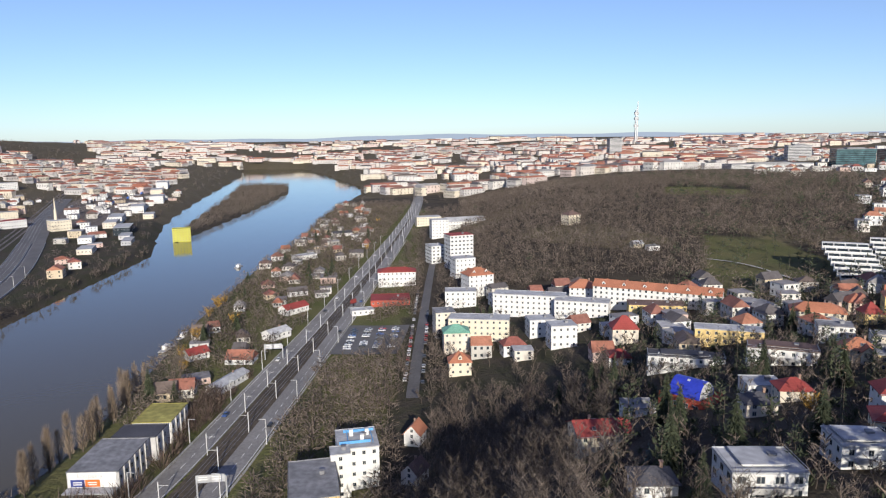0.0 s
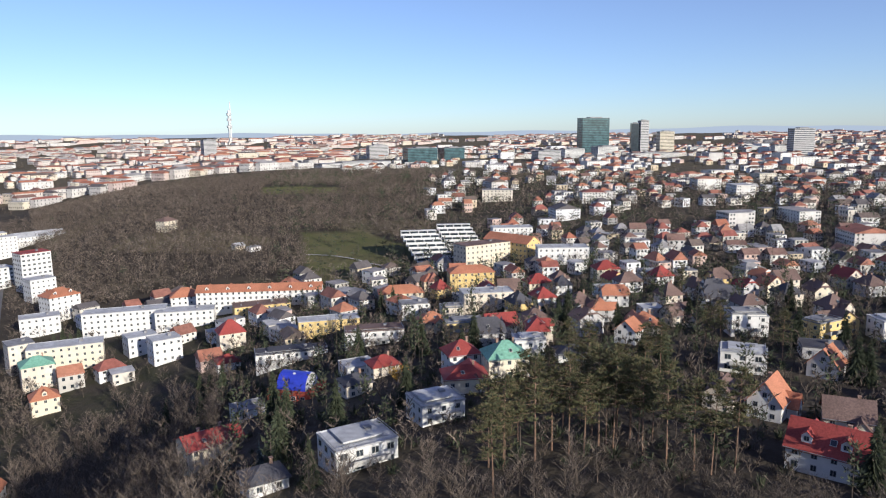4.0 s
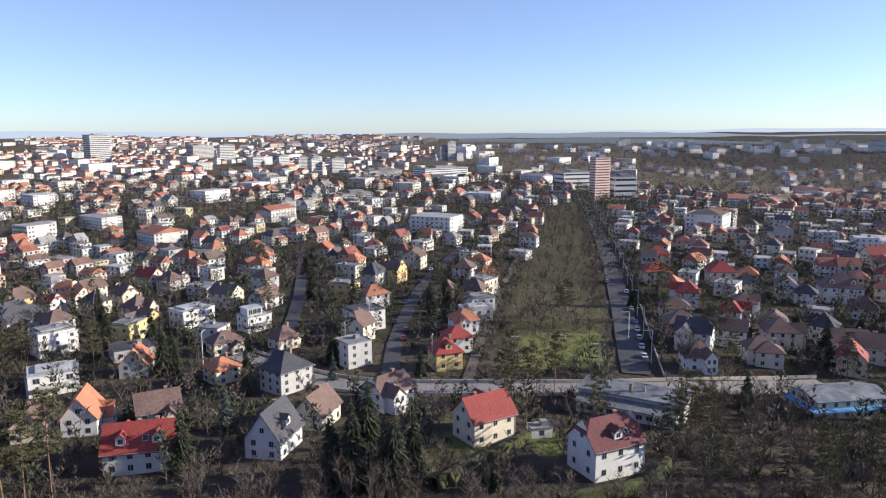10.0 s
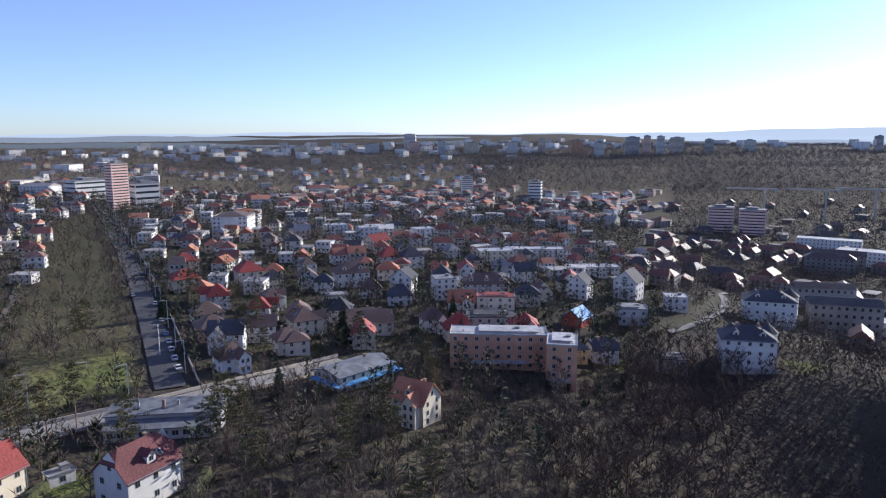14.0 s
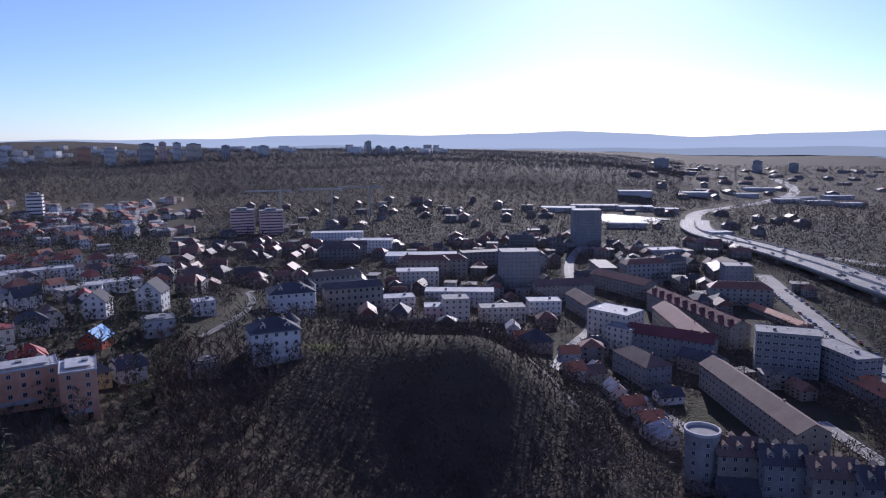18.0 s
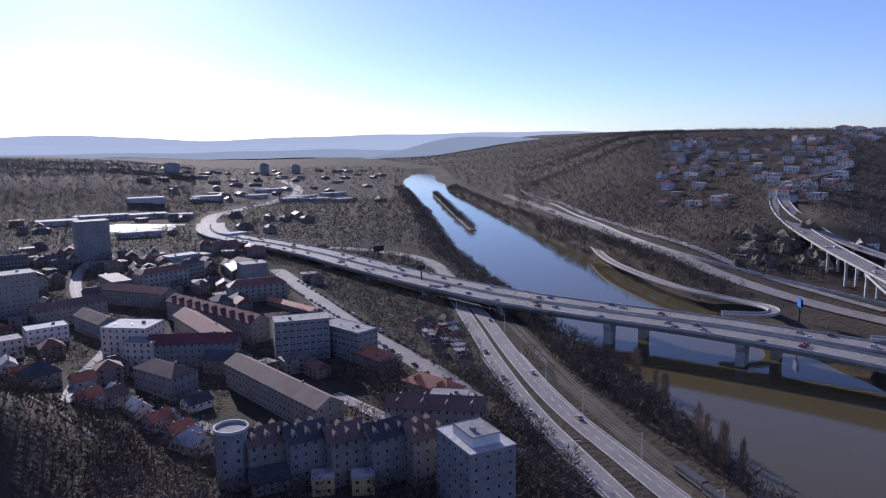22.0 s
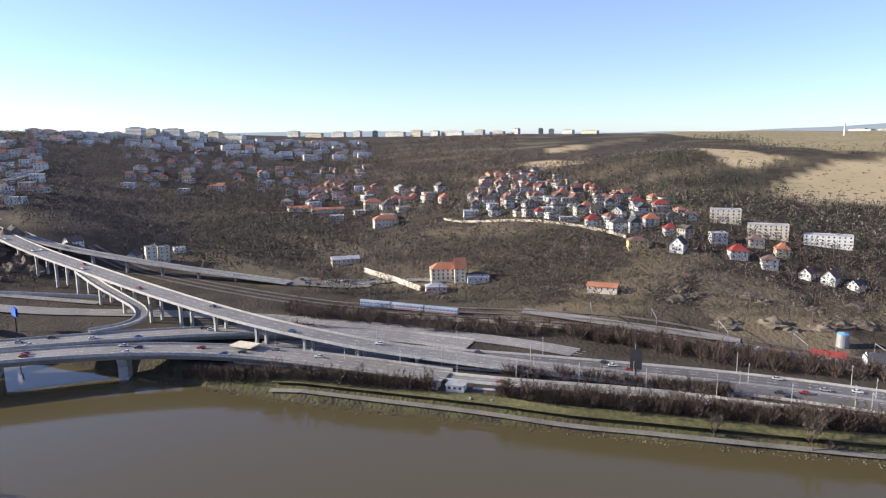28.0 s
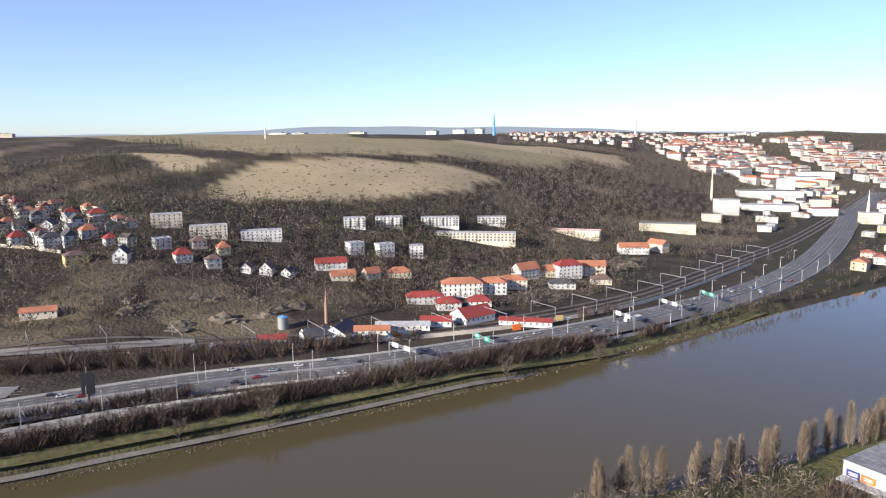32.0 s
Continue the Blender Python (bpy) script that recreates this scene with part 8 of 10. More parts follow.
tower(837, 1304, 357, 50, 30, 25, m_tower_glass, 8, "glass office block with bands of windows")
tower(764, 1518, 351, 47, 29, 32, m_grey, 10, "grey office slab with bands of windows")
tower(587, 1270, 10, 162, 30, -3, m_white, 4, "long white broadcasting building")
tower(497, 2040, 10, 37, 23, 55, m_grey, 16, "dark twin tower block")
tower(1540, 933, 331, 48, 29, 60, m_grey, 14, "grey hotel tower with bands of windows")
tower(1575, 643, 310, 34, 21, 37, m_white, 10, "white hotel block with bands of windows")
tower(1735, 777, 329, 60, 30, 32, m_grey, 10, "grey office slab with bands of windows")
tower(1178, 424, 314, 20, 12, 20, m_white, 8, "white apartment tower with bands of windows")
tower(1191, 384, 318, 19, 12, 22, m_white, 8, "white apartment tower with bands of windows")
tower(1154, 337, 304, 16, 10, 21, m_white, 9, "white apartment tower with bands of windows")
tower(1111, 305, 321, 20, 12, 21, m_white, 9, "white apartment tower with bands of windows")
tower(1120, 271, 308, 21, 13, 22, m_white, 9, "white apartment tower with bands of windows")
tower(1207, 332, 316, 21, 13, 22, m_white, 9, "white apartment tower with bands of windows")
tower(1169, 281, 302, 17, 11, 17, m_white, 9, "white apartment tower with bands of windows")
tower(1497, 136, 310, 18, 11, 30, m_grey, 12, "grey tower with glass front")
tower(1499, 118, 299, 17, 11, 40, m_white, 14, "white tower with glass front")
tower(1500, 101, 304, 15, 9, 16, m_white, 9, "white tower block with bands of windows")
tower(1086, 190, 298, 52, 30, 7, m_white, 6, "white office complex with bands of windows")
tower(999, 91, 311, 73, 30, 18, m_white, 6, "white stepped office building")
tower(594, 185, 312, 13, 8, 3, m_white, 7, "pale apartment block with bands of windows")
tower(620, 169, 316, 14, 8, 3, m_beige, 6, "brown apartment block with bands of windows")
tower(668, 142, 301, 31, 19, 4, m_white, 6, "white apartment block with bands of windows")
tower(758, -101, 298, 18, 11, 44, m_pink, 16, "tall pink apartment tower")
tower(775, -128, 285, 25, 15, 24, m_white, 4, "white low hall beside the tower")
tower(901, -86, 295, 39, 24, 21, m_white, 4, "white hall with bands of windows")
tower(3148, -604, 277, 82, 30, -4, m_cream, 8, "cream slab on the far ridge")
tower(2631, -1460, 256, 26, 16, 41, m_white, 12, "far panel tower with bands of windows")
tower(2277, -1275, 235, 41, 25, 51, m_white, 12, "far panel tower with bands of windows")
tower(962, -648, 244, 18, 11, 30, m_white, 9, "white apartment block in the valley")
tower(819, -675, 219, 19, 12, 32, m_white, 7, "white apartment block in the valley")
tower(1979, -1703, 244, 43, 26, 1, m_cream, 10, "far cream panel block")
tower(1855, -1977, 217, 33, 20, 11, m_beige, 12, "far panel tower with bands of windows")
tower(1489, -2959, 215, 28, 17, 33, m_grey, 12, "far panel tower with bands of windows")
for a, dd, w, h, mat in ((132.6, 2060, 34, 42, m_terra), (134.3, 1960, 26, 40, m_white), (136.8, 2000, 38, 46, m_grey), (137.9, 1990, 18, 48, m_pink), (138.9, 1985, 20, 46, m_white), (140.1, 1980, 36, 42, m_beige),
                        (142.4, 1990, 22, 34, m_grey), (145.2, 2050, 30, 30, m_white), (153.4, 2300, 16, 44, m_grey), (154.2, 2320, 20, 28, m_grey), (155.3, 2330, 18, 26, m_grey), (156.4, 2300, 20, 26, m_beige), (176.4, 2250, 44, 30, m_grey),
                        (183.2, 2300, 26, 34, m_grey), (185.6, 2350, 26, 26, m_grey), (127.5, 2100, 30, 36, m_white), (124.2, 2200, 46, 34, m_cream), (121.8, 2180, 24, 44, m_white), (119.5, 2300, 40, 34, m_pink), (116.2, 2350, 46, 32, m_white),
                        (113.4, 2400, 34, 36, m_white), (110.6, 2450, 40, 30, m_cream), (129.8, 2150, 24, 40, m_beige), (143.6, 830, 26, 26, m_pink), (145.8, 822, 26, 26, m_pink)):
    tower(*polar(a, dd), 180 - a, w, 16, h, mat, max(6, int(h / 3)), "high panel block of flats on the far ridge" if dd > 1000 else "pinkish tower of flats in the valley")
for a, dd, w, h, mat in ((233, 1950, 46, 26, m_white), (234.2, 2000, 30, 24, m_cream), (235.6, 1980, 54, 25, m_white), (237.2, 2050, 40, 22, m_white), (238.6, 2100, 36, 27, m_cream), (240.1, 2150, 60, 20, m_white),
                        (244.6, 3250, 60, 22, m_white), (246.2, 3300, 90, 17, m_cream), (248.1, 3280, 70, 20, m_white), (249.6, 3320, 40, 26, m_white), (252.6, 3350, 110, 16, m_white), (254.3, 3300, 60, 24, m_cream),
                        (255.8, 3320, 44, 20, m_white), (257.2, 3280, 120, 15, m_white), (259.4, 3330, 50, 22, m_grey), (260.8, 3300, 80, 16, m_white), (262.3, 3340, 36, 27, m_white), (266.4, 3300, 60, 18, m_white),
                        (268.1, 3320, 90, 14, m_cream), (286.8, 2300, 70, 9, m_white), (288.4, 2320, 50, 9, m_white), (290.2, 2280, 90, 9, m_white), (293.0, 2350, 60, 10, m_cream), (299.0, 2800, 50, 16, m_white),
                        (301.2, 2850, 60, 18, m_white), (302.8, 2900, 40, 22, m_white)):
    tower(*polar(a, dd), 180 - a - 40, w, 18, h + (4 if dd > 3000 else 0), mat, max(3, int(h / 3)), "pale slab of flats along the western skyline")
tower(-3126, -1077, 97, 24, 14, 28, m_grey, 20, "far slender tower with bands of windows")
tower(-3387, -342, 111, 23, 14, 34, m_grey, 16, "far office tower with bands of windows")
tower(-3391, -291, 89, 25, 15, 31, m_grey, 16, "far office tower with bands of windows")


# ---- barriers, yards and small structures along the river roads ----
def barrier(points, offset, high, wide, mat, label, name="barrier", lift=0.3):
    """A low continuous wall that follows a road."""
    p = resample(points, 6.0)
    r = sides(p)
    c = p[:, :2] + r * offset
    z = (p[:, 2] if p.shape[1] > 2 else height(c[:, 0], c[:, 1])) + lift
    v = np.stack([np.column_stack([c + r * u, z + dz]) for u, dz in ((-wide, -.8), (wide, -.8), (wide * .6, high), (-wide * .6, high))], 1).reshape(-1, 3)
    n = len(p)
    i, j = np.meshgrid(np.arange(n - 1), np.arange(4), indexing="ij")
    a, b = (i * 4 + j).ravel(), (i * 4 + (j + 1) % 4).ravel()
    return tagged(new(name, fill(name, v, np.stack([a, a + 4, b + 4, b], -1), [mat])), label, name, kind="structure")


SLIP = ((-303, -188), (-304, -107), (-298, -53), (-299, 3), (-294, 41), (-286, 92), (-282, 140))
for off, text_ in ((-13.4, "pale concrete crash barrier beside the motorway"), (13.4, "pale concrete crash barrier beside the motorway"), (0.0, "grey central crash barrier of the motorway")):
    barrier(WEST_HWY[:11], off, .85, .25, m_concrete if off else m_metal, text_)
for off in (-4.0, 4.0):
    barrier(SLIP, off, .9, .22, m_pole, "pale concrete parapet of the slip road")
for pts, off in ((EAST_W[2:13], -5.0), (EAST_E[2:13], 5.0)):
    barrier(pts, off, .35, .3, m_concrete, "low grey kerb wall beside the carriageway")
barrier(RAIL[2:11], 14.5, 2.0, .12, m_beige, "pale noise wall along the railway", "fence")
barrier(((-494, -190), (-462, -154), (-440, -130)), 0, 3.5, .4, m_beige, "pale retaining wall below the wood", "retaining_wall")
barrier(((-640, -1500), (-545, -1285), (-408, -775), (-362, -590), (-350, -505), (-366, -420), (-384, -330)), -10, 1.8, .5, m_concrete, "pale retaining wall above the riverside road", "retaining_wall")
road(((-560, -1270), (-432, -790), (-384, -560), (-374, -440), (-382, -330)), 7, 2, "upper lane of the riverside road", m_oldroad)
tagged(new("yard", ribbon("yard", ((-466, -236), (-464, -170)), 24, m_path, 0.3, 0, 5.0)), "pale gravel yard below the wood", "yard", kind="structure")
tagged(new("yard", ribbon("yard", ((-372, 44), (-358, 88), (-346, 120), (-333, 170)), 13, m_path, 0.32, 0, 5.0)), "pale works yard beside the railway", "yard", kind="structure")
tagged(new("yard", ribbon("yard", ((-408, -60), (-398, -20), (-388, 20), (-380, 60)), 9, m_oldroad, 0.33, 0, 5.0)), "pale service road behind the tracks", "yard", kind="structure")
tagged(new("path", ribbon("path", ((108, -361), (88, -322), (71, -290), (53, -264), (41, -252)), 2.0, m_path, 0.3, 0, 4.0)), "pale footpath over the bare spur", "path", kind="structure")
rg = random.Random(31)
for k in range(46):
    u = rg.random() * 3
    i = min(2, int(u))
    p0, p1 = ((-370, 50), (-358, 88), (-346, 120), (-333, 170))[i:i + 2]
    x, y = p0[0] + (p1[0] - p0[0]) * (u - i) + rg.uniform(-5, 5), p0[1] + (p1[1] - p0[1]) * (u - i)
    car(x, y, ground(x, y) + .35, rg.uniform(0, 360), "parked car in the works yard", "cars in the works yard")
for k in range(14):
    x, y = -466 + rg.uniform(-9, 9), -230 + k * 4.4
    car(x, y, ground(x, y) + .32, rg.choice((0, 180, 90)) + rg.uniform(-5, 5), "parked car in the gravel yard", "cars in the gravel yard")
BIN = boxes("container_body", m_bluepale, (-3, -1.2, .1, 3, 1.2, 2.5))
for k in range(12):
    x, y = -362 + k * 2.2 + rg.uniform(-2, 2), 60 + k * 9
    ob = base("container", pose(x + 3, y, ground(x, y) + .3, 0, 0, rg.choice((70, 160)) + rg.uniform(-8, 8)), "pale blue steel container in the works yard", "container", "containers in the yard")
    put("container_body", BIN, ob)
    put("door", boxes("door", m_metal, (2.98, -1.0, .25, 3.04, 1.0, 2.35)), ob)
tank = base("tank", pose(-381, 105, ground(-381, 105)), "blue-grey round tank behind the workshop", "tank")
v, f = tube((0, 0, -1), (0, 0, 6.5), 3, 3, 18)
put("shell", mesh("shell", v, f, m_metal), tank)
v, f = tube((0, 0, 6.5), (0, 0, 7.4), 3, .3, 18)
put("cover", mesh("cover", v, f, m_bluepale), tank)
for x, y, w in ((-287, -74, 4), (-288, -85, 3)):
    kiosk = base("kiosk", pose(x, y, ground(x, y), 0, 0, 85), "small white kiosk beside the underpass", "kiosk", "kiosks by the underpass")
    put("wall", boxes("wall", m_white, (-w, -2.4, -3, w, 2.4, 2.6)), kiosk)
    put("roof", boxes("roof", m_palefelt, (-w - .4, -2.8, 2.6, w + .4, 2.8, 2.85)), kiosk)
    for u in (-w * .6, 0, w * .6):
        put("window", WINDOW, kiosk, pose(u, -2.4, 1.4) @ Matrix.Diagonal((1.4, 1, 1.2, 1)))
way = base("underpass", pose(-289, -62, 2.2, 0, 0, 90), "dark pedestrian underpass with concrete wing walls", "underpass")
put("lintel", boxes("lintel", m_concrete, (-5, -.6, 4.2, 5, 1.2, 5.8)), way)
# Solid dark block in place of an opening; it paints the tunnel's shade.
put("recess", boxes("recess", m_dark, (-4, -.2, -.4, 4, 1, 4.2)), way)
for u in (-5, 4.2):
    put("wing_wall", boxes("wing_wall", m_concrete, (u, -9, -1.5, u + .8, 1.2, 4.6)), way)
put("paving", boxes("paving", m_path, (-4.2, -13, -1, 4.2, -.2, .35)), way)
pav = base("pavilion", pose(-309, -187, ground(-309, -187), 0, 0, 80), "cream concrete stair pavilion beside the ramp", "pavilion")
put("stem", boxes("stem", m_beige, (-3.5, -2.4, -1, 3.5, 2.4, 6)), pav)
put("roof", boxes("roof", m_cream, (-6.5, -4, 6, 6.5, 4, 6.7)), pav)
put("stairs", boxes("stairs", m_concrete, *[(-9 + .5 * i, -1.4, -1, -8.4 + .5 * i, 1.4, .6 + .45 * i) for i in range(11)]), pav)
barrier(((-309, -250), (-310, -222), (-309, -196)), 0, 3.0, .3, m_wallteal, "teal painted concrete wall below the viaduct", "retaining_wall")
for k in range(9):
    rg = random.Random(700 + k)
    x, y = -396 - rg.uniform(0, 40), 40 + rg.uniform(0, 70)
    outcrop(x, y, rg.uniform(9, 17), rg.uniform(2.0, 3.6), k + 200)
for k in range(60):
    y = 70 + k * 17 + rg.uniform(-4, 4)
    x = float(np.interp(y, [q[1] for q in TRAM], [q[0] for q in TRAM])) + (4.2 if k % 2 else -4.2)
    ob = base("tram_pole", pose(x, y, ground(x, y), 0, 0, 0 if k % 2 else 180), "pale pole holding the tram wires", "pole", "tram poles")
    put("shaft", boxes("shaft", m_pole, (-.14, -.14, -1, .14, .14, 8.5), (-3.2, -.05, 7.2, -.14, .05, 7.32)), ob)


# ---- rubble along the water ----
def rubble(side, y0, y1, count, seed, shift, name="rubble"):
    """Dark stones heaped along the water's edge, too many to count."""
    rn = np.random.RandomState(seed)
    y = rn.uniform(y0, y1, count)
    x = bank(side, y) + shift + rn.normal(0, 1.2, count)
    z = np.maximum(height(x, y), 0.0)
    s = rn.uniform(.25, .75, count)
    shape = np.array(box_points(-.6, -.5, -.5, .6, .5, .4)) * np.array([[1, 1, 1]] * 4 + [[.7, .6, 1]] * 4)
    v = (shape[None] * s[:, None, None] + rn.normal(0, .08, (count, 8, 3)) + np.stack([x, y, z], -1)[:, None]).reshape(-1, 3)
    f = (np.array(BOX_FACES)[None] + (np.arange(count) * 8)[:, None, None]).reshape(-1, 4)
    tagged(new(name, fill(name, v, f, [m_rock])), "dark rubble along the water's edge", "stones", kind="stuff")


rubble(WEST_BANK, -240, 430, 900, 5, .4)
rubble(EAST_BANK, -420, 430, 900, 6, -.4)

for pts, off in ((CROSS_STREET, -5.2), (CROSS_STREET, 5.2), (PARK_STREET[:5], 7.5)):
    barrier(pts, off, 1.0, .12, m_beige, "low rendered garden wall along the street", "garden_wall", 0.0)
tagged(new("car_park", ribbon("car_park", ((-42, 350), (-40, 378), (-38, 406)), 36, m_asphalt, 0.12, 0, 5.0)), "grey asphalt car park", "car park", kind="structure")


# ---- woods, gardens and fill-in houses ----
ROADS_KEPT = [(EAST_W, 6), (EAST_E, 6), (TRAM, 5), (WEST_HWY, 15), (RAIL, 13), (BRIDGE[:7], 11), (BRIDGE_B[:7], 11), (VIADUCT, 7), (VIADUCT_UP, 6), (PARK_STREET, 6),
              (((-14, 285), (-9, 652)), 5), (((-58, 356), (-22, 402)), 20), (((196, 62), (260, 74), (340, 96), (420, 120)), 4), (CROSS_STREET, 5), (SIDE_STREET, 4), (FAR_ROAD, 12), (VALLEY_RAMP, 8), (((60, -300), (66, -350), (58, -420), (95, -520), (120, -640), (118, -800)), 5), (((181, -222), (201, -281), (254, -348)), 3.5),
              (((-40, -620), (-71, -399), (-97, -273)), 8), (((-41, -306), (-62, -262), (-100, -225)), 5),
              (((-525, -1282), (-358, -537), (-352, -430), (-380, -227), (-345, -20)), 9), (((-470, -440), (-446, -365), (-456, -230), (-452, -90)), 6), (RAMP, 5), (LOOP, 5)]
for hx, hy, hr in list(TAKEN):
    if 90 < math.hypot(hx, hy) < 235 and hy > -125:
        TAKEN.append((hx * .955, hy * .955, 5.5))
rng = np.random.RandomState(5)
BARE_CLOSE = [bare_tree(10 + i, 9.5, 0.36, 400, 0.032, limbs=6) for i in range(4)]
BARE_NEAR = [bare_tree(i, 11, 0.34, 340, 0.042, limbs=5) for i in range(5)]
BARE_MID = [bare_tree(20 + i, 8.5, 0.4, 110, 0.085, limbs=4) for i in range(4)]
BARE_FAR = [bare_tree(30 + i, 8, 0.45, 90, 0.09, limbs=3) for i in range(3)]
CLUMPS = [clump(35 + i, 9, 32, .17, True, .36) for i in range(4)]
FARCLUMPS = [clump(38 + i, 10, 17, .40, False, .42) for i in range(4)]
RIVERSIDE = [clump(145 + i, 9, 54, .16, True, .42) for i in range(4)]
SPRAYS = [clump(45 + i, 10, 38, .16, True, .38) for i in range(4)]
SPRUCE_MID = [spruce(40 + i, 11, 0.22, 10, 6, 1) for i in range(2)]
PINE_MID = [pine(50 + i, 10, 13, 1.25, .25, 8) for i in range(2)]
FAR_EVER = [spruce(47, 10, .24, 7, 4, 1), pine(48, 9, 6, 1.8, .2, 6)]
BUSHES = [bush(60 + i) for i in range(3)]
THICKET = [bush(64 + i, 6, 110, .07) for i in range(3)]
LAWN = list(PARK)


def garden(x, y):
    return free(x, y, 0.5)


def stand_clear(spots, more, reach):
    """Drop the places that lie on fill-in houses."""
    keep = np.ones(len(spots), bool)
    for block in more:
        for i in range(0, len(spots), 2000):
            d = np.hypot(spots[i:i + 2000, None, 0] - block[None, :, 0], spots[i:i + 2000, None, 1] - block[None, :, 1])
            keep[i:i + 2000] &= d.min(1) > reach
    return spots[keep]


def thinning(x, y):
    """The town thins out towards the wooded valley in the south-east."""
    az = np.degrees(np.arctan2(x, y)) % 360
    return rng.uniform(0, 1, x.shape) < np.clip((np.where(az > 300, 0, 120 - az)) / 34 + np.where(az > 300, 1, 0), 0, .85)


def clear_of_woods(x, y):
    return ~in_polygon(x, y, PARK) & ~in_polygon(x, y, WOOD_HILL) & ~in_polygon(x, y, MEADOW)


MID = spots_in(sector(30, 138, 225, 560), 21, rng, lambda x, y: free(x, y, 6) & clear_of_woods(x, y))
MID_NEAR = MID[np.hypot(MID[:, 0], MID[:, 1]) < 365]
MID_REST = MID[np.hypot(MID[:, 0], MID[:, 1]) >= 365]
rg = random.Random(77)
order = rng.permutation(len(MID_NEAR))
for x, y, z in MID_NEAR[order[:105]]:
    kind = rg.choice(("hip", "hip", "gable", "half", "flat", "hip"))
    wall, wt = rg.choice(((m_white, "white"), (m_cream, "cream"), (m_beige, "beige"), (m_white, "white"), (m_grey, "grey"), (m_yellow, "ochre")))
    roof, rt = (m_felt, "grey flat") if kind == "flat" else rg.choice(((m_red_tile, "red tiled"), (m_brown_tile, "brown tiled"), (m_orange_tile, "orange tiled"), (m_brown_tile, "dark brown"), (m_slate, "dark slate")))
    house(float(x), float(y), rg.choice((-22, 68)) + rg.gauss(0, 8), rg.uniform(7.5, 11), rg.uniform(7, 9.5), rg.uniform(4.6, 6.6), kind, rg.uniform(2.8, 4.2), wall, roof, 2, wt + " garden house with a " + rt + " roof")
BLOCKS = spots_in(sector(30, 118, 480, 1080), 92, rng, lambda x, y: free(x, y, 12) & clear_of_woods(x, y) & (rng.uniform(0, 1, x.shape) < .5))


def groves(x, y):
    """Uneven gaps in the town where trees stand."""
    return np.sin(x / 47 + 1) * np.cos(y / 39) + .6 * np.sin((x + y) / 23) + .5 * np.sin((x - 2 * y) / 61) < .55


MID2 = stand_clear(spots_in(sector(30, 134, 560, 1050), 22, rng, lambda x, y: free(x, y, 4) & clear_of_woods(x, y) & groves(x, y) & (rng.uniform(0, 1, x.shape) < .66)), [BLOCKS], 24)
MID_REST = stand_clear(MID_REST, [BLOCKS], 22)
town("houses", BLOCKS, rng, "white apartment blocks with flat roofs", 8, 13, (16, 36), 0.75, -25, rows=4, cols=8, mats=(m_block_i, m_roof_i, m_flat_i, m_glass))
MID_REST = np.concatenate([MID_REST, MID_NEAR[order[105:]]])
town("houses", MID_REST, rng, "white and cream garden houses with red and brown roofs", 4.5, 7, (7, 11.5), 0.3, -22)
town("houses", MID2, rng, "white and cream houses with red and grey roofs", 5, 9, (7.5, 14), 0.4, -22)
LOWER = spots_in(sector(2, 32, 300, 460), 22, rng, lambda x, y: free(x, y, 5) & (height(x, y) > 9))
town("houses", LOWER, rng, "pale houses below the wooded hill", 4.5, 8, (8, 13), 0.35, 8)
FARTOWN = spots_in(sector(24, 104, 1050, 2500), 36, rng, lambda x, y: free(x, y, 5) & thinning(x, y) & (np.degrees(np.arctan2(x, y)) < 80 + rng.uniform(-5, 9, x.shape)) & groves(x / 2, y / 2))
town("far_houses", FARTOWN, rng, "far town of pale blocks and red roofs", 5, 9, (9, 22), 0.28, -20, rows=1)


def city_blocks(poly, wide, deep, keep, share, seed):
    """Street blocks: long houses round the four sides of each court, district by district at its own angle."""
    rn = np.random.RandomState(seed)
    pts, turns, lengths = [], [], []
    for x, y, z in spots_in(poly, wide * 1.12, rn, keep):
        a = 20 * math.sin(x / 310 + 1) + 25 * math.sin(y / 420) + 12
        c, s_ = math.cos(radians(a)), math.sin(radians(a))
        for px_, py_, turn, ln in ((0, -deep / 2, 0, wide * .86), (0, deep / 2, 0, wide * .86), (-wide / 2 + 6, 0, 90, deep * .7), (wide / 2 - 6, 0, 90, deep * .7)):
            if rn.rand() < share:
                qx, qy = x + px_ * c - py_ * s_, y + px_ * s_ + py_ * c
                pts.append((qx, qy, ground(qx, qy)))
                turns.append(a + turn + rn.normal(0, 2))
                lengths.append(ln * rn.uniform(.55, 1.0))
    return np.array(pts), np.array(turns), np.array(lengths)


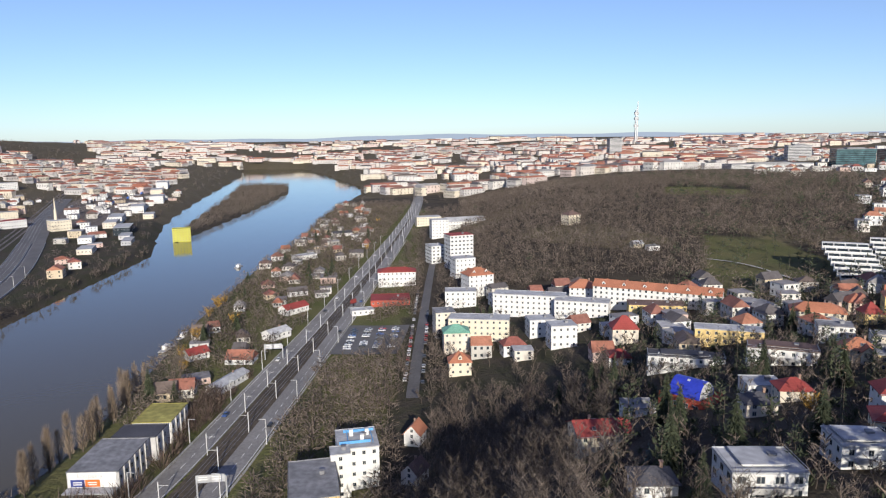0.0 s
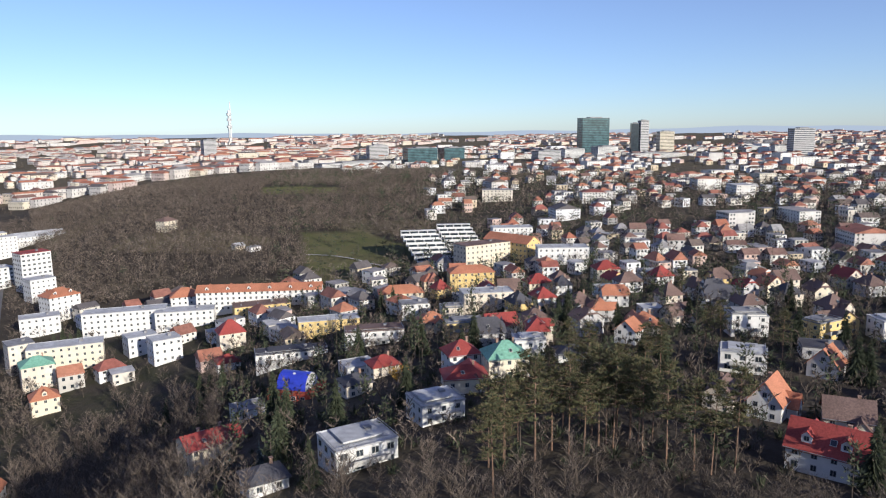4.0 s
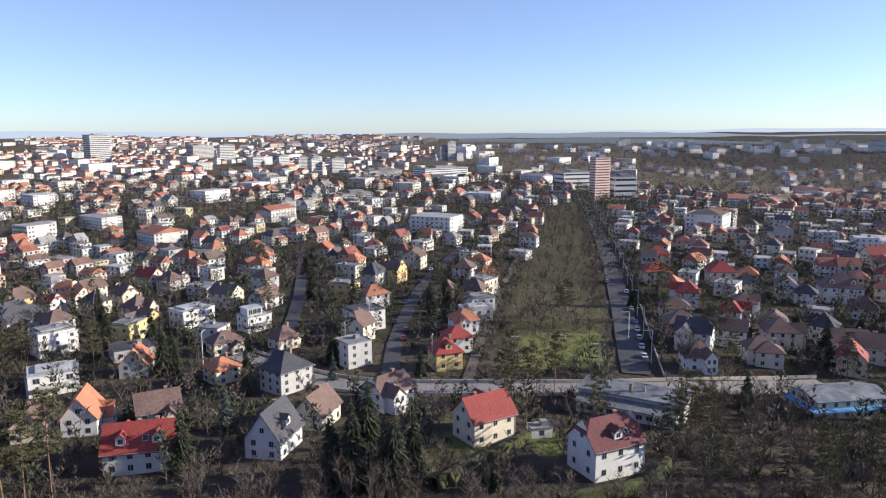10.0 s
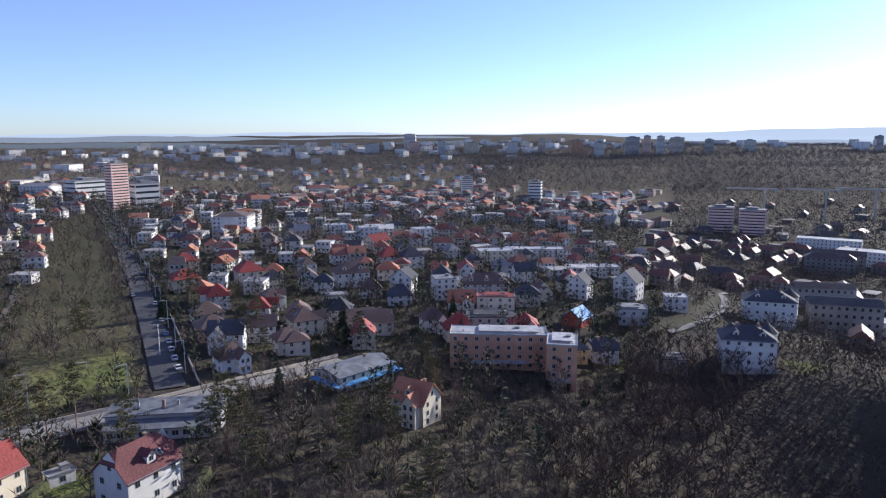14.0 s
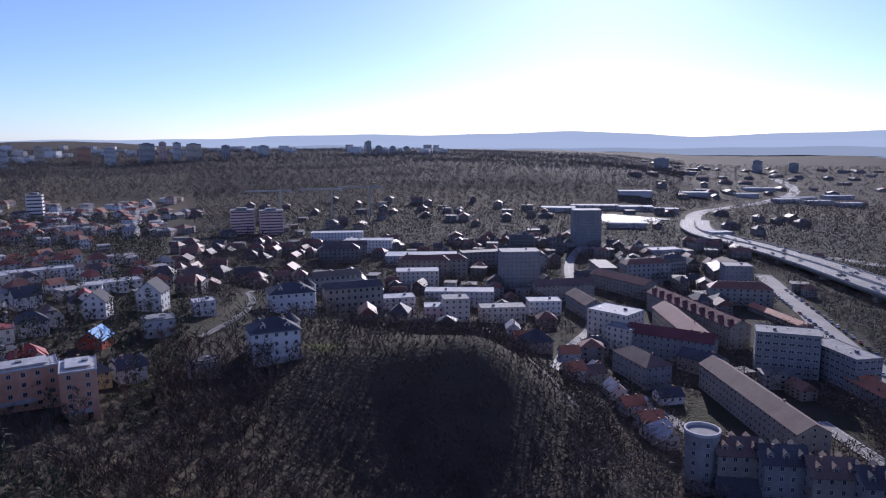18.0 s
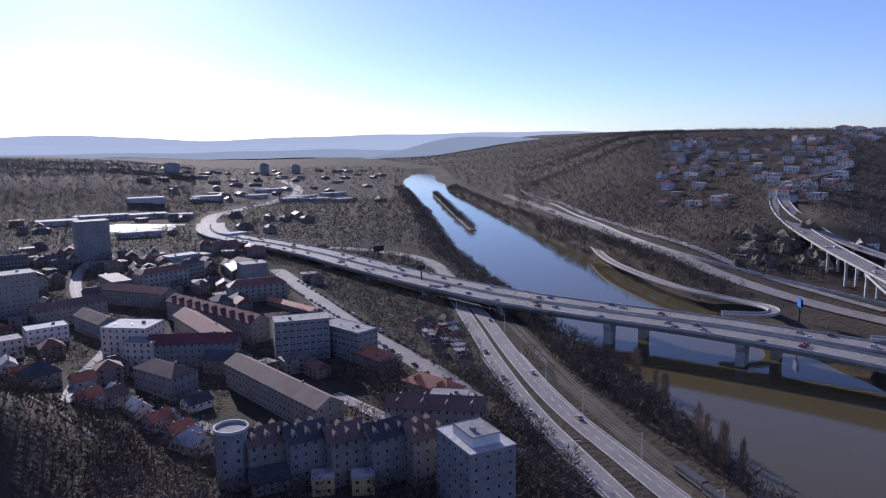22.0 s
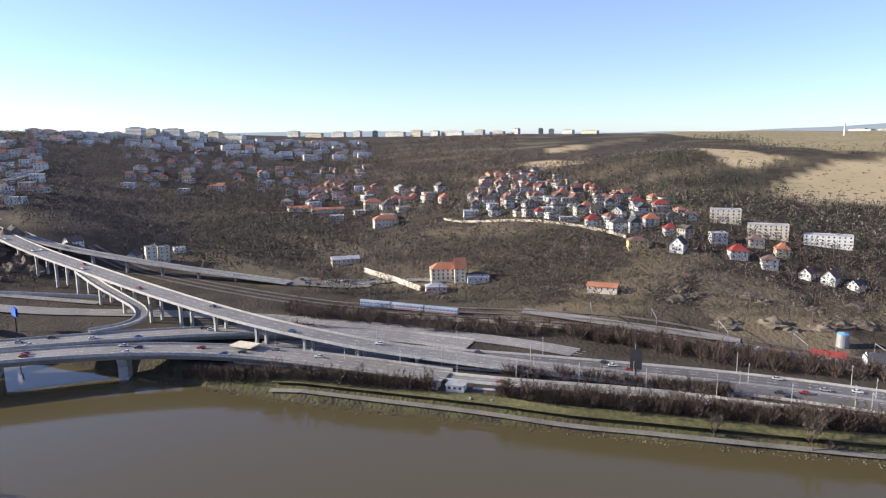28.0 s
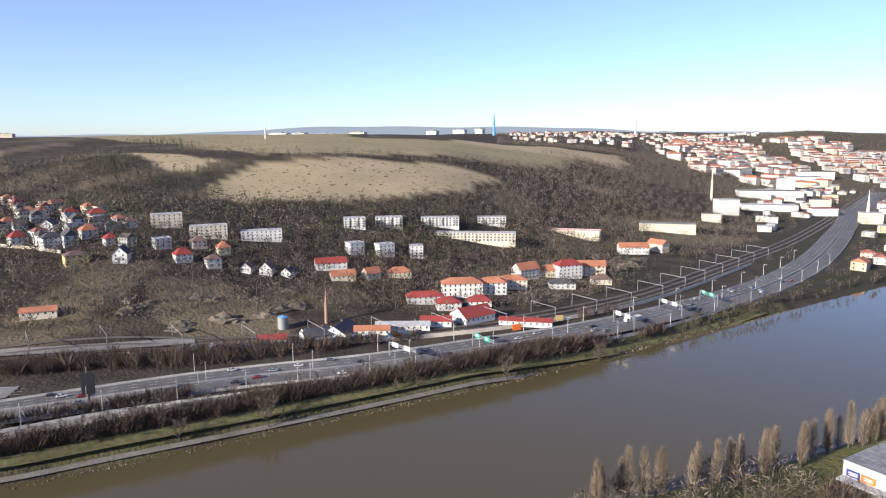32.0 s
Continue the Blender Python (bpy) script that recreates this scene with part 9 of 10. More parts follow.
for poly, wide, deep, keep, share, low, high, text_ in (
        (sector(-14, 24, 1180, 2650), 66, 44, lambda x, y: ~in_polygon(x, y, WOOD_HILL) & (bank(EAST_BANK, y) < x - 40) & groves(x / 3, y / 3), .85, 9, 15, "far city blocks of pale houses with red roofs"),
        (sector(-42, -12, 1500, 2650), 66, 44, lambda x, y: (x < bank(WEST_BANK, y) - 120) & groves(x / 3, y / 3), .8, 8, 14, "pale city blocks beyond the river"),
        (sector(-26, 84, 2650, 3500), 88, 60, lambda x, y: groves(x / 5 + 3, y / 5), .62, 8, 15, "pale city blocks farther off"),
        (sector(-27, 84, 3500, 4700), 120, 70, lambda x, y: groves(x / 7 + 1, y / 7), .6, 9, 17, "pale city on the horizon")):
    pts, turns, lengths = city_blocks(poly, wide, deep, keep, share, len(text_))
    town("far_houses", pts, rng, text_, low, high, (10, 13), 0.18, rows=2 if low == 9 and wide < 80 else 1, cols=7, depth=12 if wide < 100 else 16, turns=turns, lengths=lengths, mats=(m_city_i, m_roof_i, m_flat_i, m_glass))
town("far_houses", spots_in(sector(30, 100, 1150, 2600), 170, rng, lambda x, y: free(x, y, 12) & (rng.uniform(0, 1, x.shape) < .6)), rng, "white office and apartment blocks on the plateau", 9, 16, (20, 52), 1.0, -25, rows=5, cols=9, mats=(m_block_i, m_roof_i, m_flat_i, m_glass))
grow("far_trees", FARCLUMPS, np.concatenate([spots_in(sector(-40, 108, 1050, 2600), 34, rng, lambda x, y: (height(x, y) > 4) & ~in_polygon(x, y, WOOD_HILL)), spots_in(sector(-34, 108, 2600, 4600), 74, rng)]),
     "dark trees in the far town", "trees", m_bark, m_twig, rng)
town("far_houses", spots_in(sector(305, 324, 1800, 3400), 50, rng, lambda x, y: (height(x, y) > 22) & (rng.uniform(0, 1, x.shape) < .42)), rng, "pale hillside town with red roofs", 6, 11, (9, 18), 0.35, 30, rows=2, mats=(m_city_i, m_roof_i, m_flat_i, m_glass))
town("houses", spots_in(sector(-36, -20, 600, 1500), 34, rng, lambda x, y: (x < bank(WEST_BANK, y) - 30) & free(x, y, 12)), rng, "pale houses and sheds beside the tracks", 4, 8, (8, 20), 0.45, 25)
town("houses", spots_in(sector(-24, -6, 290, 1150), 24, rng, lambda x, y: free(x, y, 7) & (x > bank(EAST_BANK, y) + 10) & (rng.uniform(0, 1, x.shape) < .8)), rng, "garden houses and boathouses on the bank", 2.8, 5, (6, 14), 0.45, 10, rows=1)
def clear_of_rows(x, y):
    """Away from the long apartment rows."""
    return np.hypot(x[:, None] - ROWS[None, :, 0], y[:, None] - ROWS[None, :, 1]).min(1) > 22


ROWS = spots_in(sector(146, 192, 380, 700), 46, rng, lambda x, y: free(x, y, 14) & (rng.uniform(0, 1, x.shape) < .6) & (height(x, y) < 30) & (x > bank(EAST_BANK, y) + 110))
town("houses", ROWS, rng, "long dark-roofed apartment rows of the valley town", 11, 14.5, (22, 40), 0.15, 28, rows=4, cols=9, depth=12, mats=(m_shadewall_i, m_darkroof_i, m_darkflat_i, m_glass))
town("houses", spots_in(sector(138, 192, 330, 760), 19, rng, lambda x, y: free(x, y, 5) & (rng.uniform(0, 1, x.shape) < .8) & groves(x, y) & clear_of_rows(x, y) & (height(x, y) < 38) & (x > bank(EAST_BANK, y) + 140)), rng, "dark-roofed houses of the valley town", 4, 8, (7, 14), 0.2, 20, rows=3, mats=(m_shadewall_i, m_darkroof_i, m_darkflat_i, m_glass))
town("houses", spots_in(sector(136, 196, 700, 1150), 40, rng, lambda x, y: free(x, y, 8) & groves(x, y) & (rng.uniform(0, 1, x.shape) < .45) & (x > bank(EAST_BANK, y) + 160)), rng, "works and houses in the valley", 4, 8, (9, 20), 0.3, 20, rows=3, mats=(m_shadewall_i, m_darkroof_i, m_darkflat_i, m_glass))
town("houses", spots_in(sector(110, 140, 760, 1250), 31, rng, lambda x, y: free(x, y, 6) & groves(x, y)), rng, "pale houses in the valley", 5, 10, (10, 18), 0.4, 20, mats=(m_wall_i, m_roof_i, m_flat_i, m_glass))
town("houses", spots_in(sector(172, 203, 1250, 2600), 62, rng, lambda x, y: free(x, y, 8) & (rng.uniform(0, 1, x.shape) < .3) & (x > bank(EAST_BANK, y) + 60)), rng, "low works and halls in the far valley", 4, 7, (12, 30), 0.3, 15, rows=1, mats=(m_shadewall_i, m_darkroof_i, m_darkflat_i, m_glass))
town("sheds", spots_in([(-128, -410), (-106, -410), (-102, -345), (-116, -345)], 8, rng, lambda x, y: free(x, y, 2)), rng, "low garden sheds and garages below the street", 2.4, 3.4, (4, 7), 0.5, 15, rows=1, cols=1)
town("houses", spots_in(sector(214, 227, 760, 1500), 37, rng, lambda x, y: groves(x, y)), rng, "houses scattered over the wooded slope", 5, 10, (9, 16), 0.4, 20)
# White block walls here also paint the paleness of skyline haze.
town("houses", spots_in(sector(226, 250, 1500, 2400), 58, rng, lambda x, y: groves(x / 3, y / 3)), rng, "pale housing estate on the skyline", 6, 13, (12, 34), 0.8, 20, rows=2, mats=(m_block_i, m_roof_i, m_flat_i, m_glass))
town("houses", spots_in(sector(232, 250, 900, 1400), 34, rng, lambda x, y: free(x, y, 5) & (rng.uniform(0, 1, x.shape) < .55)), rng, "houses in the side valley", 5, 8, (9, 15), 0.3, 20)
SLOPE_TOWN = [(-671, -154), (-869, -160), (-842, -100), (-720, -39), (-617, 42), (-545, 43), (-489, 64), (-526, 1), (-568, -34), (-628, -113)]
HILL_HOUSES = spots_in(SLOPE_TOWN, 17, rng, lambda x, y: free(x, y, 3))
town("houses", HILL_HOUSES[::2], rng, "white hillside houses with red roofs", 4.5, 7.5, (7.5, 11), 0.15, 20)
town("houses", HILL_HOUSES[1::2], rng, "white hillside houses with dark roofs", 5.5, 8, (7.5, 11), 0.25, 20, mats=(m_wall_i, m_darkroof_i, m_darkflat_i, m_glass))
town("houses", spots_in([(-762, -384), (-970, -418), (-812, -204), (-713, -175), (-662, -224), (-729, -362)], 24, rng, lambda x, y: free(x, y, 4) & (rng.uniform(0, 1, x.shape) < .7)), rng, "red-roofed houses of the side valley", 4.5, 7, (9, 18), 0.15, 30)
grow("hillside_conifers", FAR_EVER, stand_clear(spots_in(SLOPE_TOWN, 12, rng, lambda x, y: free(x, y, 1)), [HILL_HOUSES], 6), "dark evergreens between the hillside houses", "trees", m_bark, m_needle, rng, (.6, 1.1))
grow("pine_patch", [pine(160 + i, 10, 9, 1.2, .15, 6) for i in range(2)], np.concatenate([spots_in([(-1187, 111), (-1166, 201), (-994, 194), (-906, 117)], 14, rng), spots_in([(-833, 31), (-843, 63), (-755, 107), (-780, 162), (-756, 169), (-699, 115), (-712, 56)], 9, rng)]), "dark pines above the hillside", "wood", m_bark, m_needle, rng)
grow("hillside_conifers", FAR_EVER, np.concatenate([spots_in(sector(272, 302, 520, 660), 17, rng, lambda x, y: free(x, y, -4)), spots_in(sector(240, 272, 440, 620), 34, rng, lambda x, y: free(x, y, 2)), spots_in(sector(296, 312, 520, 900), 26, rng, lambda x, y: free(x, y, 2)),
                                                  spots_in(sector(236, 247.5, 585, 690), 9, rng, lambda x, y: free(x, y, 2)), spots_in(sector(236, 262, 720, 1200), 42, rng, lambda x, y: free(x, y, 2))]),
     "dark evergreens scattered over the wooded slope", "trees", m_bark, m_needle, rng, (.6, 1.2))
grow("field_hedge", BUSHES, np.concatenate([spots_in([(-832, 211), (-814, 276), (-815, 396), (-799, 468), (-835, 614), (-819, 614), (-785, 470), (-800, 396), (-800, 276), (-818, 211)], 6, rng), spots_in([(-640, 140), (-628, 270), (-646, 400), (-632, 400), (-616, 270), (-628, 140)], 5, rng)]), "hedges along the fields", "bushes", m_bark, m_twig, rng, (.8, 1.8))
grow("town_trees", CLUMPS, spots_in(sector(236, 262, 690, 1000), 13, rng, lambda x, y: free(x, y, 2)), "bare trees between the houses of the side valley", "trees", m_bark, m_twig, rng, (.6, 1.1))
road(((-640, -160), (-619, -143), (-602, -105), (-583, -63), (-555, -26), (-520, 5)), 5, 1, "pale lane below the hillside houses", m_path, lines=False)
barrier(((-640, -160), (-619, -143), (-602, -105), (-583, -63), (-555, -26), (-520, 5)), 3.2, 1.6, .3, m_beige, "pale retaining wall below the hillside houses", "retaining_wall")
# White walls stand in for the haze that pales these backlit blocks.
town("houses", spots_in(sector(98, 160, 2300, 3000), 105, rng, lambda x, y: rng.uniform(0, 1, x.shape) < .55), rng, "panel blocks on the far ridge", 9, 24, (16, 46), 1.0, 10, rows=3, mats=(m_block_i, m_roof_i, m_flat_i, m_glass))

town("houses", stand_clear(spots_in(sector(90, 128, 1080, 1750), 40, rng, lambda x, y: free(x, y, 8) & groves(x * .7, y * .7) & (rng.uniform(0, 1, x.shape) < .4)), [MID2], 20), rng, "pale houses and blocks on the far side of the valley", 5, 11, (9, 20), 0.45, 15, rows=2)
town("far_houses", spots_in(sector(88, 130, 1900, 2700), 74, rng, lambda x, y: groves(x / 3, y / 3) & (rng.uniform(0, 1, x.shape) < .3)), rng, "pale panel blocks on the wooded ridge", 7, 17, (16, 44), 0.9, 10, rows=3, mats=(m_block_i, m_roof_i, m_flat_i, m_glass))
grow("far_wood", FARCLUMPS, spots_in(sector(86, 130, 1100, 2900), 24, rng, lambda x, y: free(x, y, 3)), "brown bare wood on the far ridge, greyed by painted haze", "wood", m_bark, m_hazewood, rng, (.8, 1.5))
grow("far_wood", FARCLUMPS, spots_in(sector(124, 178, 1280, 2900), 21, rng, lambda x, y: free(x, y, 4)), "brown bare wood on the ridge beyond the valley, greyed by painted haze", "wood", m_bark, m_hazewood, rng, (.9, 1.5))
grow("hill_wood", SPRAYS, spots_in(WOOD_HILL, 6.4, rng, lambda x, y: ~(in_polygon(x, y, MEADOW) & ((y > 425) | (rng.uniform(0, 1, x.shape) < .6))) & ~in_polygon(x, y, COURT) & free(x, y, 2)), "bare brown winter wood on the hill", "wood", m_bark, m_twig, rng)
NEAR = np.concatenate([spots_in(sector(-3, 14, 95, 275), 6.6, rng, lambda x, y: garden(x, y) & (x > -8))])
LOW_WOOD = spots_in(sector(107, 138, 118, 212), 5.6, rng, lambda x, y: free(x, y, 1.5))
SOUTH = spots_in(sector(132, 181, 76, 266), 4.8, rng, lambda x, y: garden(x, y) & ((np.hypot(x, y) < 172) | ((np.degrees(np.arctan2(x, y)) < 146) & (np.degrees(np.arctan2(x, y)) > 138))))
SPUR = spots_in(sector(146, 174, 176, 300), 3.3, rng, lambda x, y: garden(x, y) & (height(x, y) > 13))
# The darker thicket colour paints the shaded side of the spur.
grow("scrub", [bare_tree(170 + i, 5.5, .5, 46, .11, .1, 3) for i in range(3)], SPUR, "low scrub on the spur, darkened to its shaded tone", "bushes", m_bark, m_thicket, rng, (.6, 1.35))
# Same dark twigs, so the backlit slope's shade sits in the colour.
grow("near_wood", [bare_tree(12 + i, 10.5, .4, 160, .075, limbs=4) for i in range(4)], SOUTH, "dense bare wood on the steep slope", "wood", m_bark, m_thicket, rng)
CLOSE = spots_in(sector(14, 132, 78, 124), 6.4, rng, garden)
grow("near_wood", BARE_CLOSE, CLOSE, "fine bare trees on the hilltop", "wood", m_bark, m_twig, rng)
grow("near_wood", BARE_CLOSE, LOW_WOOD, "low bare trees below the hilltop", "wood", m_bark, m_twig, rng, (.4, .75))
grow("near_wood", BARE_NEAR, NEAR, "bare brown trees on the near slope", "wood", m_bark, m_twig, rng)
GARD = stand_clear(np.concatenate([spots_in(sector(14, 140, 128, 330), 8.6, rng, lambda x, y: garden(x, y) & ~in_polygon(x, y, LAWN)), spots_in(sector(-9, 14, 275, 420), 12, rng, garden)]), [MID, LOWER], 6)
grow("garden_trees", BARE_FAR, GARD, "bare garden trees between the houses", "trees", m_bark, m_twig, rng)
GARD2 = stand_clear(spots_in(sector(16, 138, 330, 1050), 10, rng, lambda x, y: ~in_polygon(x, y, WOOD_HILL) & ~in_polygon(x, y, LAWN)), [MID, MID2, BLOCKS, LOWER], 5.5)
far_off = np.hypot(GARD2[:, 0], GARD2[:, 1]) > 620
grow("garden_trees", CLUMPS, GARD2[~far_off], "bare trees between the houses", "trees", m_bark, m_twig, rng)
grow("garden_trees", FARCLUMPS, GARD2[far_off], "bare trees in the farther gardens", "trees", m_bark, m_twig, rng)
EVER = stand_clear(spots_in(sector(14, 140, 130, 420), 12.5, rng, lambda x, y: garden(x, y) & ~in_polygon(x, y, LAWN)), [MID, LOWER], 6)
EVER2 = stand_clear(spots_in(sector(18, 138, 420, 1050), 13.5, rng, lambda x, y: ~in_polygon(x, y, LAWN) & (groves(x, y) | (rng.uniform(0, 1, x.shape) < .3))), [MID, MID2, BLOCKS], 6)
grow("garden_conifers", FAR_EVER, EVER2, "dark evergreen trees between the houses", "trees", m_bark, m_needle, rng, (.7, 1.4))
grow("garden_conifers", SPRUCE_MID + PINE_MID, EVER, "dark evergreen trees between the houses", "trees", m_bark, m_needle, rng)
grow("hedges", BUSHES, np.concatenate([spots_in(sector(14, 140, 130, 260), 9, rng, garden), spots_in([(276, -40), (399, -51), (581, -62), (581, -66), (399, -55), (276, -44)], 4, rng)]), "bare bushes and hedges in the gardens", "bushes", m_bark, m_twig, rng)
grow("shrubs", [bush(90 + i, 3.4, 40, .15) for i in range(3)], stand_clear(spots_in(sector(12, 140, 126, 430), 7.6, rng, lambda x, y: garden(x, y) & ~in_polygon(x, y, PARK)), [MID], 4.5), "dark evergreen shrubs and hedges in the gardens", "shrubs", m_bark, m_needle, rng, (.5, 1.2))
grow("hill_evergreens", FAR_EVER, np.concatenate([spots_in([(170, 1030), (280, 925), (420, 860), (430, 900), (300, 980), (190, 1080)], 10, rng), spots_in(WOOD_HILL, 52, rng, lambda x, y: ~in_polygon(x, y, MEADOW))]), "dark evergreens on top of the wooded hill", "trees", m_bark, m_needle, rng, (.6, 1.1))
house(24, 790, 20, 46, 18, 6, "gable", 4, m_white, m_palefelt, 2, "white sports hall with a pale arched roof", chimney=0, category="hall", name="hall")
house(-4, 742, 12, 18, 14, 19, "flat", 0, m_white, m_palefelt, 6, "white apartment tower at the foot of the hill", chimney=0, category="apartment block")
house(-18, 850, 12, 30, 16, 10, "flat", 0, m_cream, m_palefelt, 3, "cream office building at the foot of the hill", chimney=0, category="apartment block")
for x, y, turn, w, d, h, mat, floors, text_ in ((-722, 1017, 48, 96, 34, 11, m_white, 3, "long white factory hall with a pale roof"),
                                                (-770, 1130, 48, 26, 20, 25, m_white, 7, "white tall block behind the factory hall"),
                                                (-598, 957, 42, 26, 16, 13, m_cream, 4, "cream depot building beside the tracks"), (-533, 578, 44, 58, 15, 9, m_cream, 3, "long cream school with a flat roof"),
                                                (-900, 1420, 52, 70, 26, 14, m_white, 4, "white office hall along the motorway"),
                                                (-575, 700, 44, 22, 12, 9, m_beige, 3, "beige house with a grey roof below the wood")):
    house(x, y, turn, w, d, h, "flat", 0, mat, m_felt, floors, text_, chimney=0, category="office block" if h > 12 else "hall", name="building")
grow("hillside_conifers", FAR_EVER, np.concatenate([spots_in(sector(296, 316, 470, 800), 15, rng, lambda x, y: free(x, y, 2)), spots_in(sector(306, 324, 1100, 2600), 55, rng)]), "dark evergreens between the houses of the northern slope", "trees", m_bark, m_needle, rng, (.6, 1.1))
grow("town_trees", FARCLUMPS, spots_in(sector(304, 325, 1500, 3000), 30, rng), "bare trees in the hillside town", "trees", m_bark, m_twig, rng, (.8, 1.3))
grow("street_trees", SPRAYS, np.concatenate([spots_in([(-9.5, 288), (2, 288), (4, 330), (2, 430), (-7, 430)], 5, rng, lambda x, y: free(x, y, .5)), spots_in([(-24, 285), (-18.5, 285), (-17, 420), (-14, 640), (-20, 640), (-24, 420)], 6, rng, lambda x, y: free(x, y, -.5)),
                                              spots_in([(-6, 430), (14, 430), (60, 480), (20, 640), (-5, 640)], 8, rng, lambda x, y: free(x, y, 1)), spots_in([(-14, 820), (30, 700), (40, 1000), (-40, 1000)], 8, rng, lambda x, y: free(x, y, 2))]),
     "bare trees along the narrow street", "trees", m_bark, m_twig, rng, (.6, 1.05))
grow("park_trees", BARE_MID, spots_in(PARK, 8, rng, lambda x, y: ~in_polygon(x, y, GRASS[0])), "low bare fruit trees in the park", "trees", m_bark, m_twig, rng, (.5, 1.05))
grow("hillside_conifers", FAR_EVER, np.concatenate([spots_in(sector(261, 302, 510, 730), 11, rng, lambda x, y: free(x, y, -1) & (rng.uniform(0, 1, x.shape) < .7)), spots_in(sector(256, 306, 470, 730), 22, rng, lambda x, y: free(x, y, 0)), spots_in(sector(236, 258, 700, 1000), 24, rng), spots_in(sector(296, 320, 480, 760), 20, rng, lambda x, y: free(x, y, 1))]), "dark evergreen trees between the hillside houses", "trees", m_bark, m_needle, rng)
grow("west_wood", SPRAYS, np.concatenate([spots_in(sector(244, 300, 412, 560), 6.8, rng, lambda x, y: free(x, y, 2)), spots_in(sector(292, 314, 430, 700), 8, rng, lambda x, y: free(x, y, 2))]), "bare woods on the far bank slope", "wood", m_bark, m_twig, rng)
grow("west_wood", FARCLUMPS, np.concatenate([spots_in(sector(206, 268, 560, 1050), 9.5, rng, lambda x, y: free(x, y, 3)), spots_in(sector(203, 262, 1050, 1600), 12, rng), spots_in(sector(203, 262, 1600, 2300), 16, rng), spots_in(sector(203, 230, 2300, 3300), 26, rng), spots_in(sector(264, 300, 560, 670), 9.5, rng, lambda x, y: free(x, y, 3)),
                                            spots_in(sector(300, 316, 640, 1300), 12, rng), spots_in(sector(262, 277, 680, 930), 12, rng), spots_in(sector(277, 303, 850, 935), 15, rng)]),
     "bare woods on the far hills", "wood", m_bark, m_twig, rng)
grow("valley_trees", RIVERSIDE[:3], np.concatenate([spots_in(sector(140, 205, 290, 700), 8.2, rng, lambda x, y: free(x, y, 2) & (x > bank(EAST_BANK, y) + 4)), spots_in(sector(170, 206, 120, 290), 6, rng, lambda x, y: free(x, y, .5) & (x > bank(EAST_BANK, y) + 4))]), "bare trees in the valley", "trees", m_bark, m_twig, rng)
grow("valley_trees", FARCLUMPS, np.concatenate([spots_in(sector(140, 205, 700, 1300), 12, rng, lambda x, y: free(x, y, 2) & (x > bank(EAST_BANK, y) + 4)), spots_in(sector(124, 178, 1250, 2100), 17, rng), spots_in(sector(176, 206, 1300, 2700), 26, rng, lambda x, y: x > bank(EAST_BANK, y) + 8),
                                               spots_in(sector(192, 216, 1300, 3600), 25, rng, lambda x, y: x < bank(WEST_BANK, y) - 40), spots_in(sector(120, 178, 2100, 2900), 34, rng), spots_in(sector(92, 130, 1000, 2600), 30, rng), spots_in(sector(84, 128, 2300, 3000), 40, rng)]),
     "bare trees in the farther valley", "trees", m_bark, m_twig, rng, (.8, 1.4))
BANKS = np.concatenate([spots_in([(-285, -230), (-270, -230), (-268, 2), (-266, 163), (-280, 420), (-292, 420), (-284, 163), (-294, 2)], 5.4, rng, lambda x, y: free(x, y, 0) & (np.abs(y + 66) > 15) & ((x < -283) | (y > 200) | (y < -200) | (rng.uniform(0, 1, x.shape) < .12))),
                        spots_in([(-290, 420), (-278, 420), (-290, 700), (-310, 720)], 7, rng), spots_in([(-156, -420), (-186, -420), (-182, -330), (-176, -260), (-160, -150), (-146, -150), (-150, -260), (-154, -330)], 4.6, rng, lambda x, y: (x > bank(EAST_BANK, y) + 3) & free(x, y, -1)),
                        spots_in([(-190, -420), (-160, -420), (-200, -560), (-310, -1050), (-330, -1050), (-225, -600)], 9, rng),
                        spots_in([(-318, -400), (-345, -500), (-380, -830), (-372, -830), (-330, -500), (-308, -400)], 8, rng)])
grow("thickets", THICKET, np.concatenate([spots_in([(-281, -150), (-276, -150), (-275, 2), (-273, 163), (-280, 300), (-287, 300), (-281, 163), (-284, 2), (-287, -150), (-296, -330), (-304, -330), (-292, -240)], 1.9, rng, lambda x, y: free(x, y, -1) & (np.abs(y + 68) > 13) & (x < np.interp(y, [-150, -60, 6, 92, 177, 291], [-286, -282.5, -279, -277, -275, -275]))),
                                         spots_in([(-315, -62), (-308, -62), (-305, -4), (-301, 38), (-304, 42), (-310, 0)], 2.2, rng, lambda x, y: free(x, y, -1)),
                                         spots_in([(-352, -210), (-372, -30), (-338, 60), (-322, 190), (-312, 300), (-322, 300), (-345, 100), (-404, -40), (-405, -210)], 5.5, rng, lambda x, y: free(x, y, 1)), spots_in([(-384, -30), (-372, -30), (-345, 90), (-322, 190), (-330, 190), (-352, 90)], 3.4, rng, lambda x, y: free(x, y, 0)), spots_in([(-130, 120), (-108, 120), (-88, 330), (-100, 330)], 5, rng, lambda x, y: free(x, y, 0))]),
     "dense brown thicket beside the road", "bushes", m_bark, m_thicket, rng, (.9, 1.55))
grow("bank_trees", BARE_MID, BANKS, "bare bushes and trees along the river bank", "trees", m_bark, m_twig, rng)
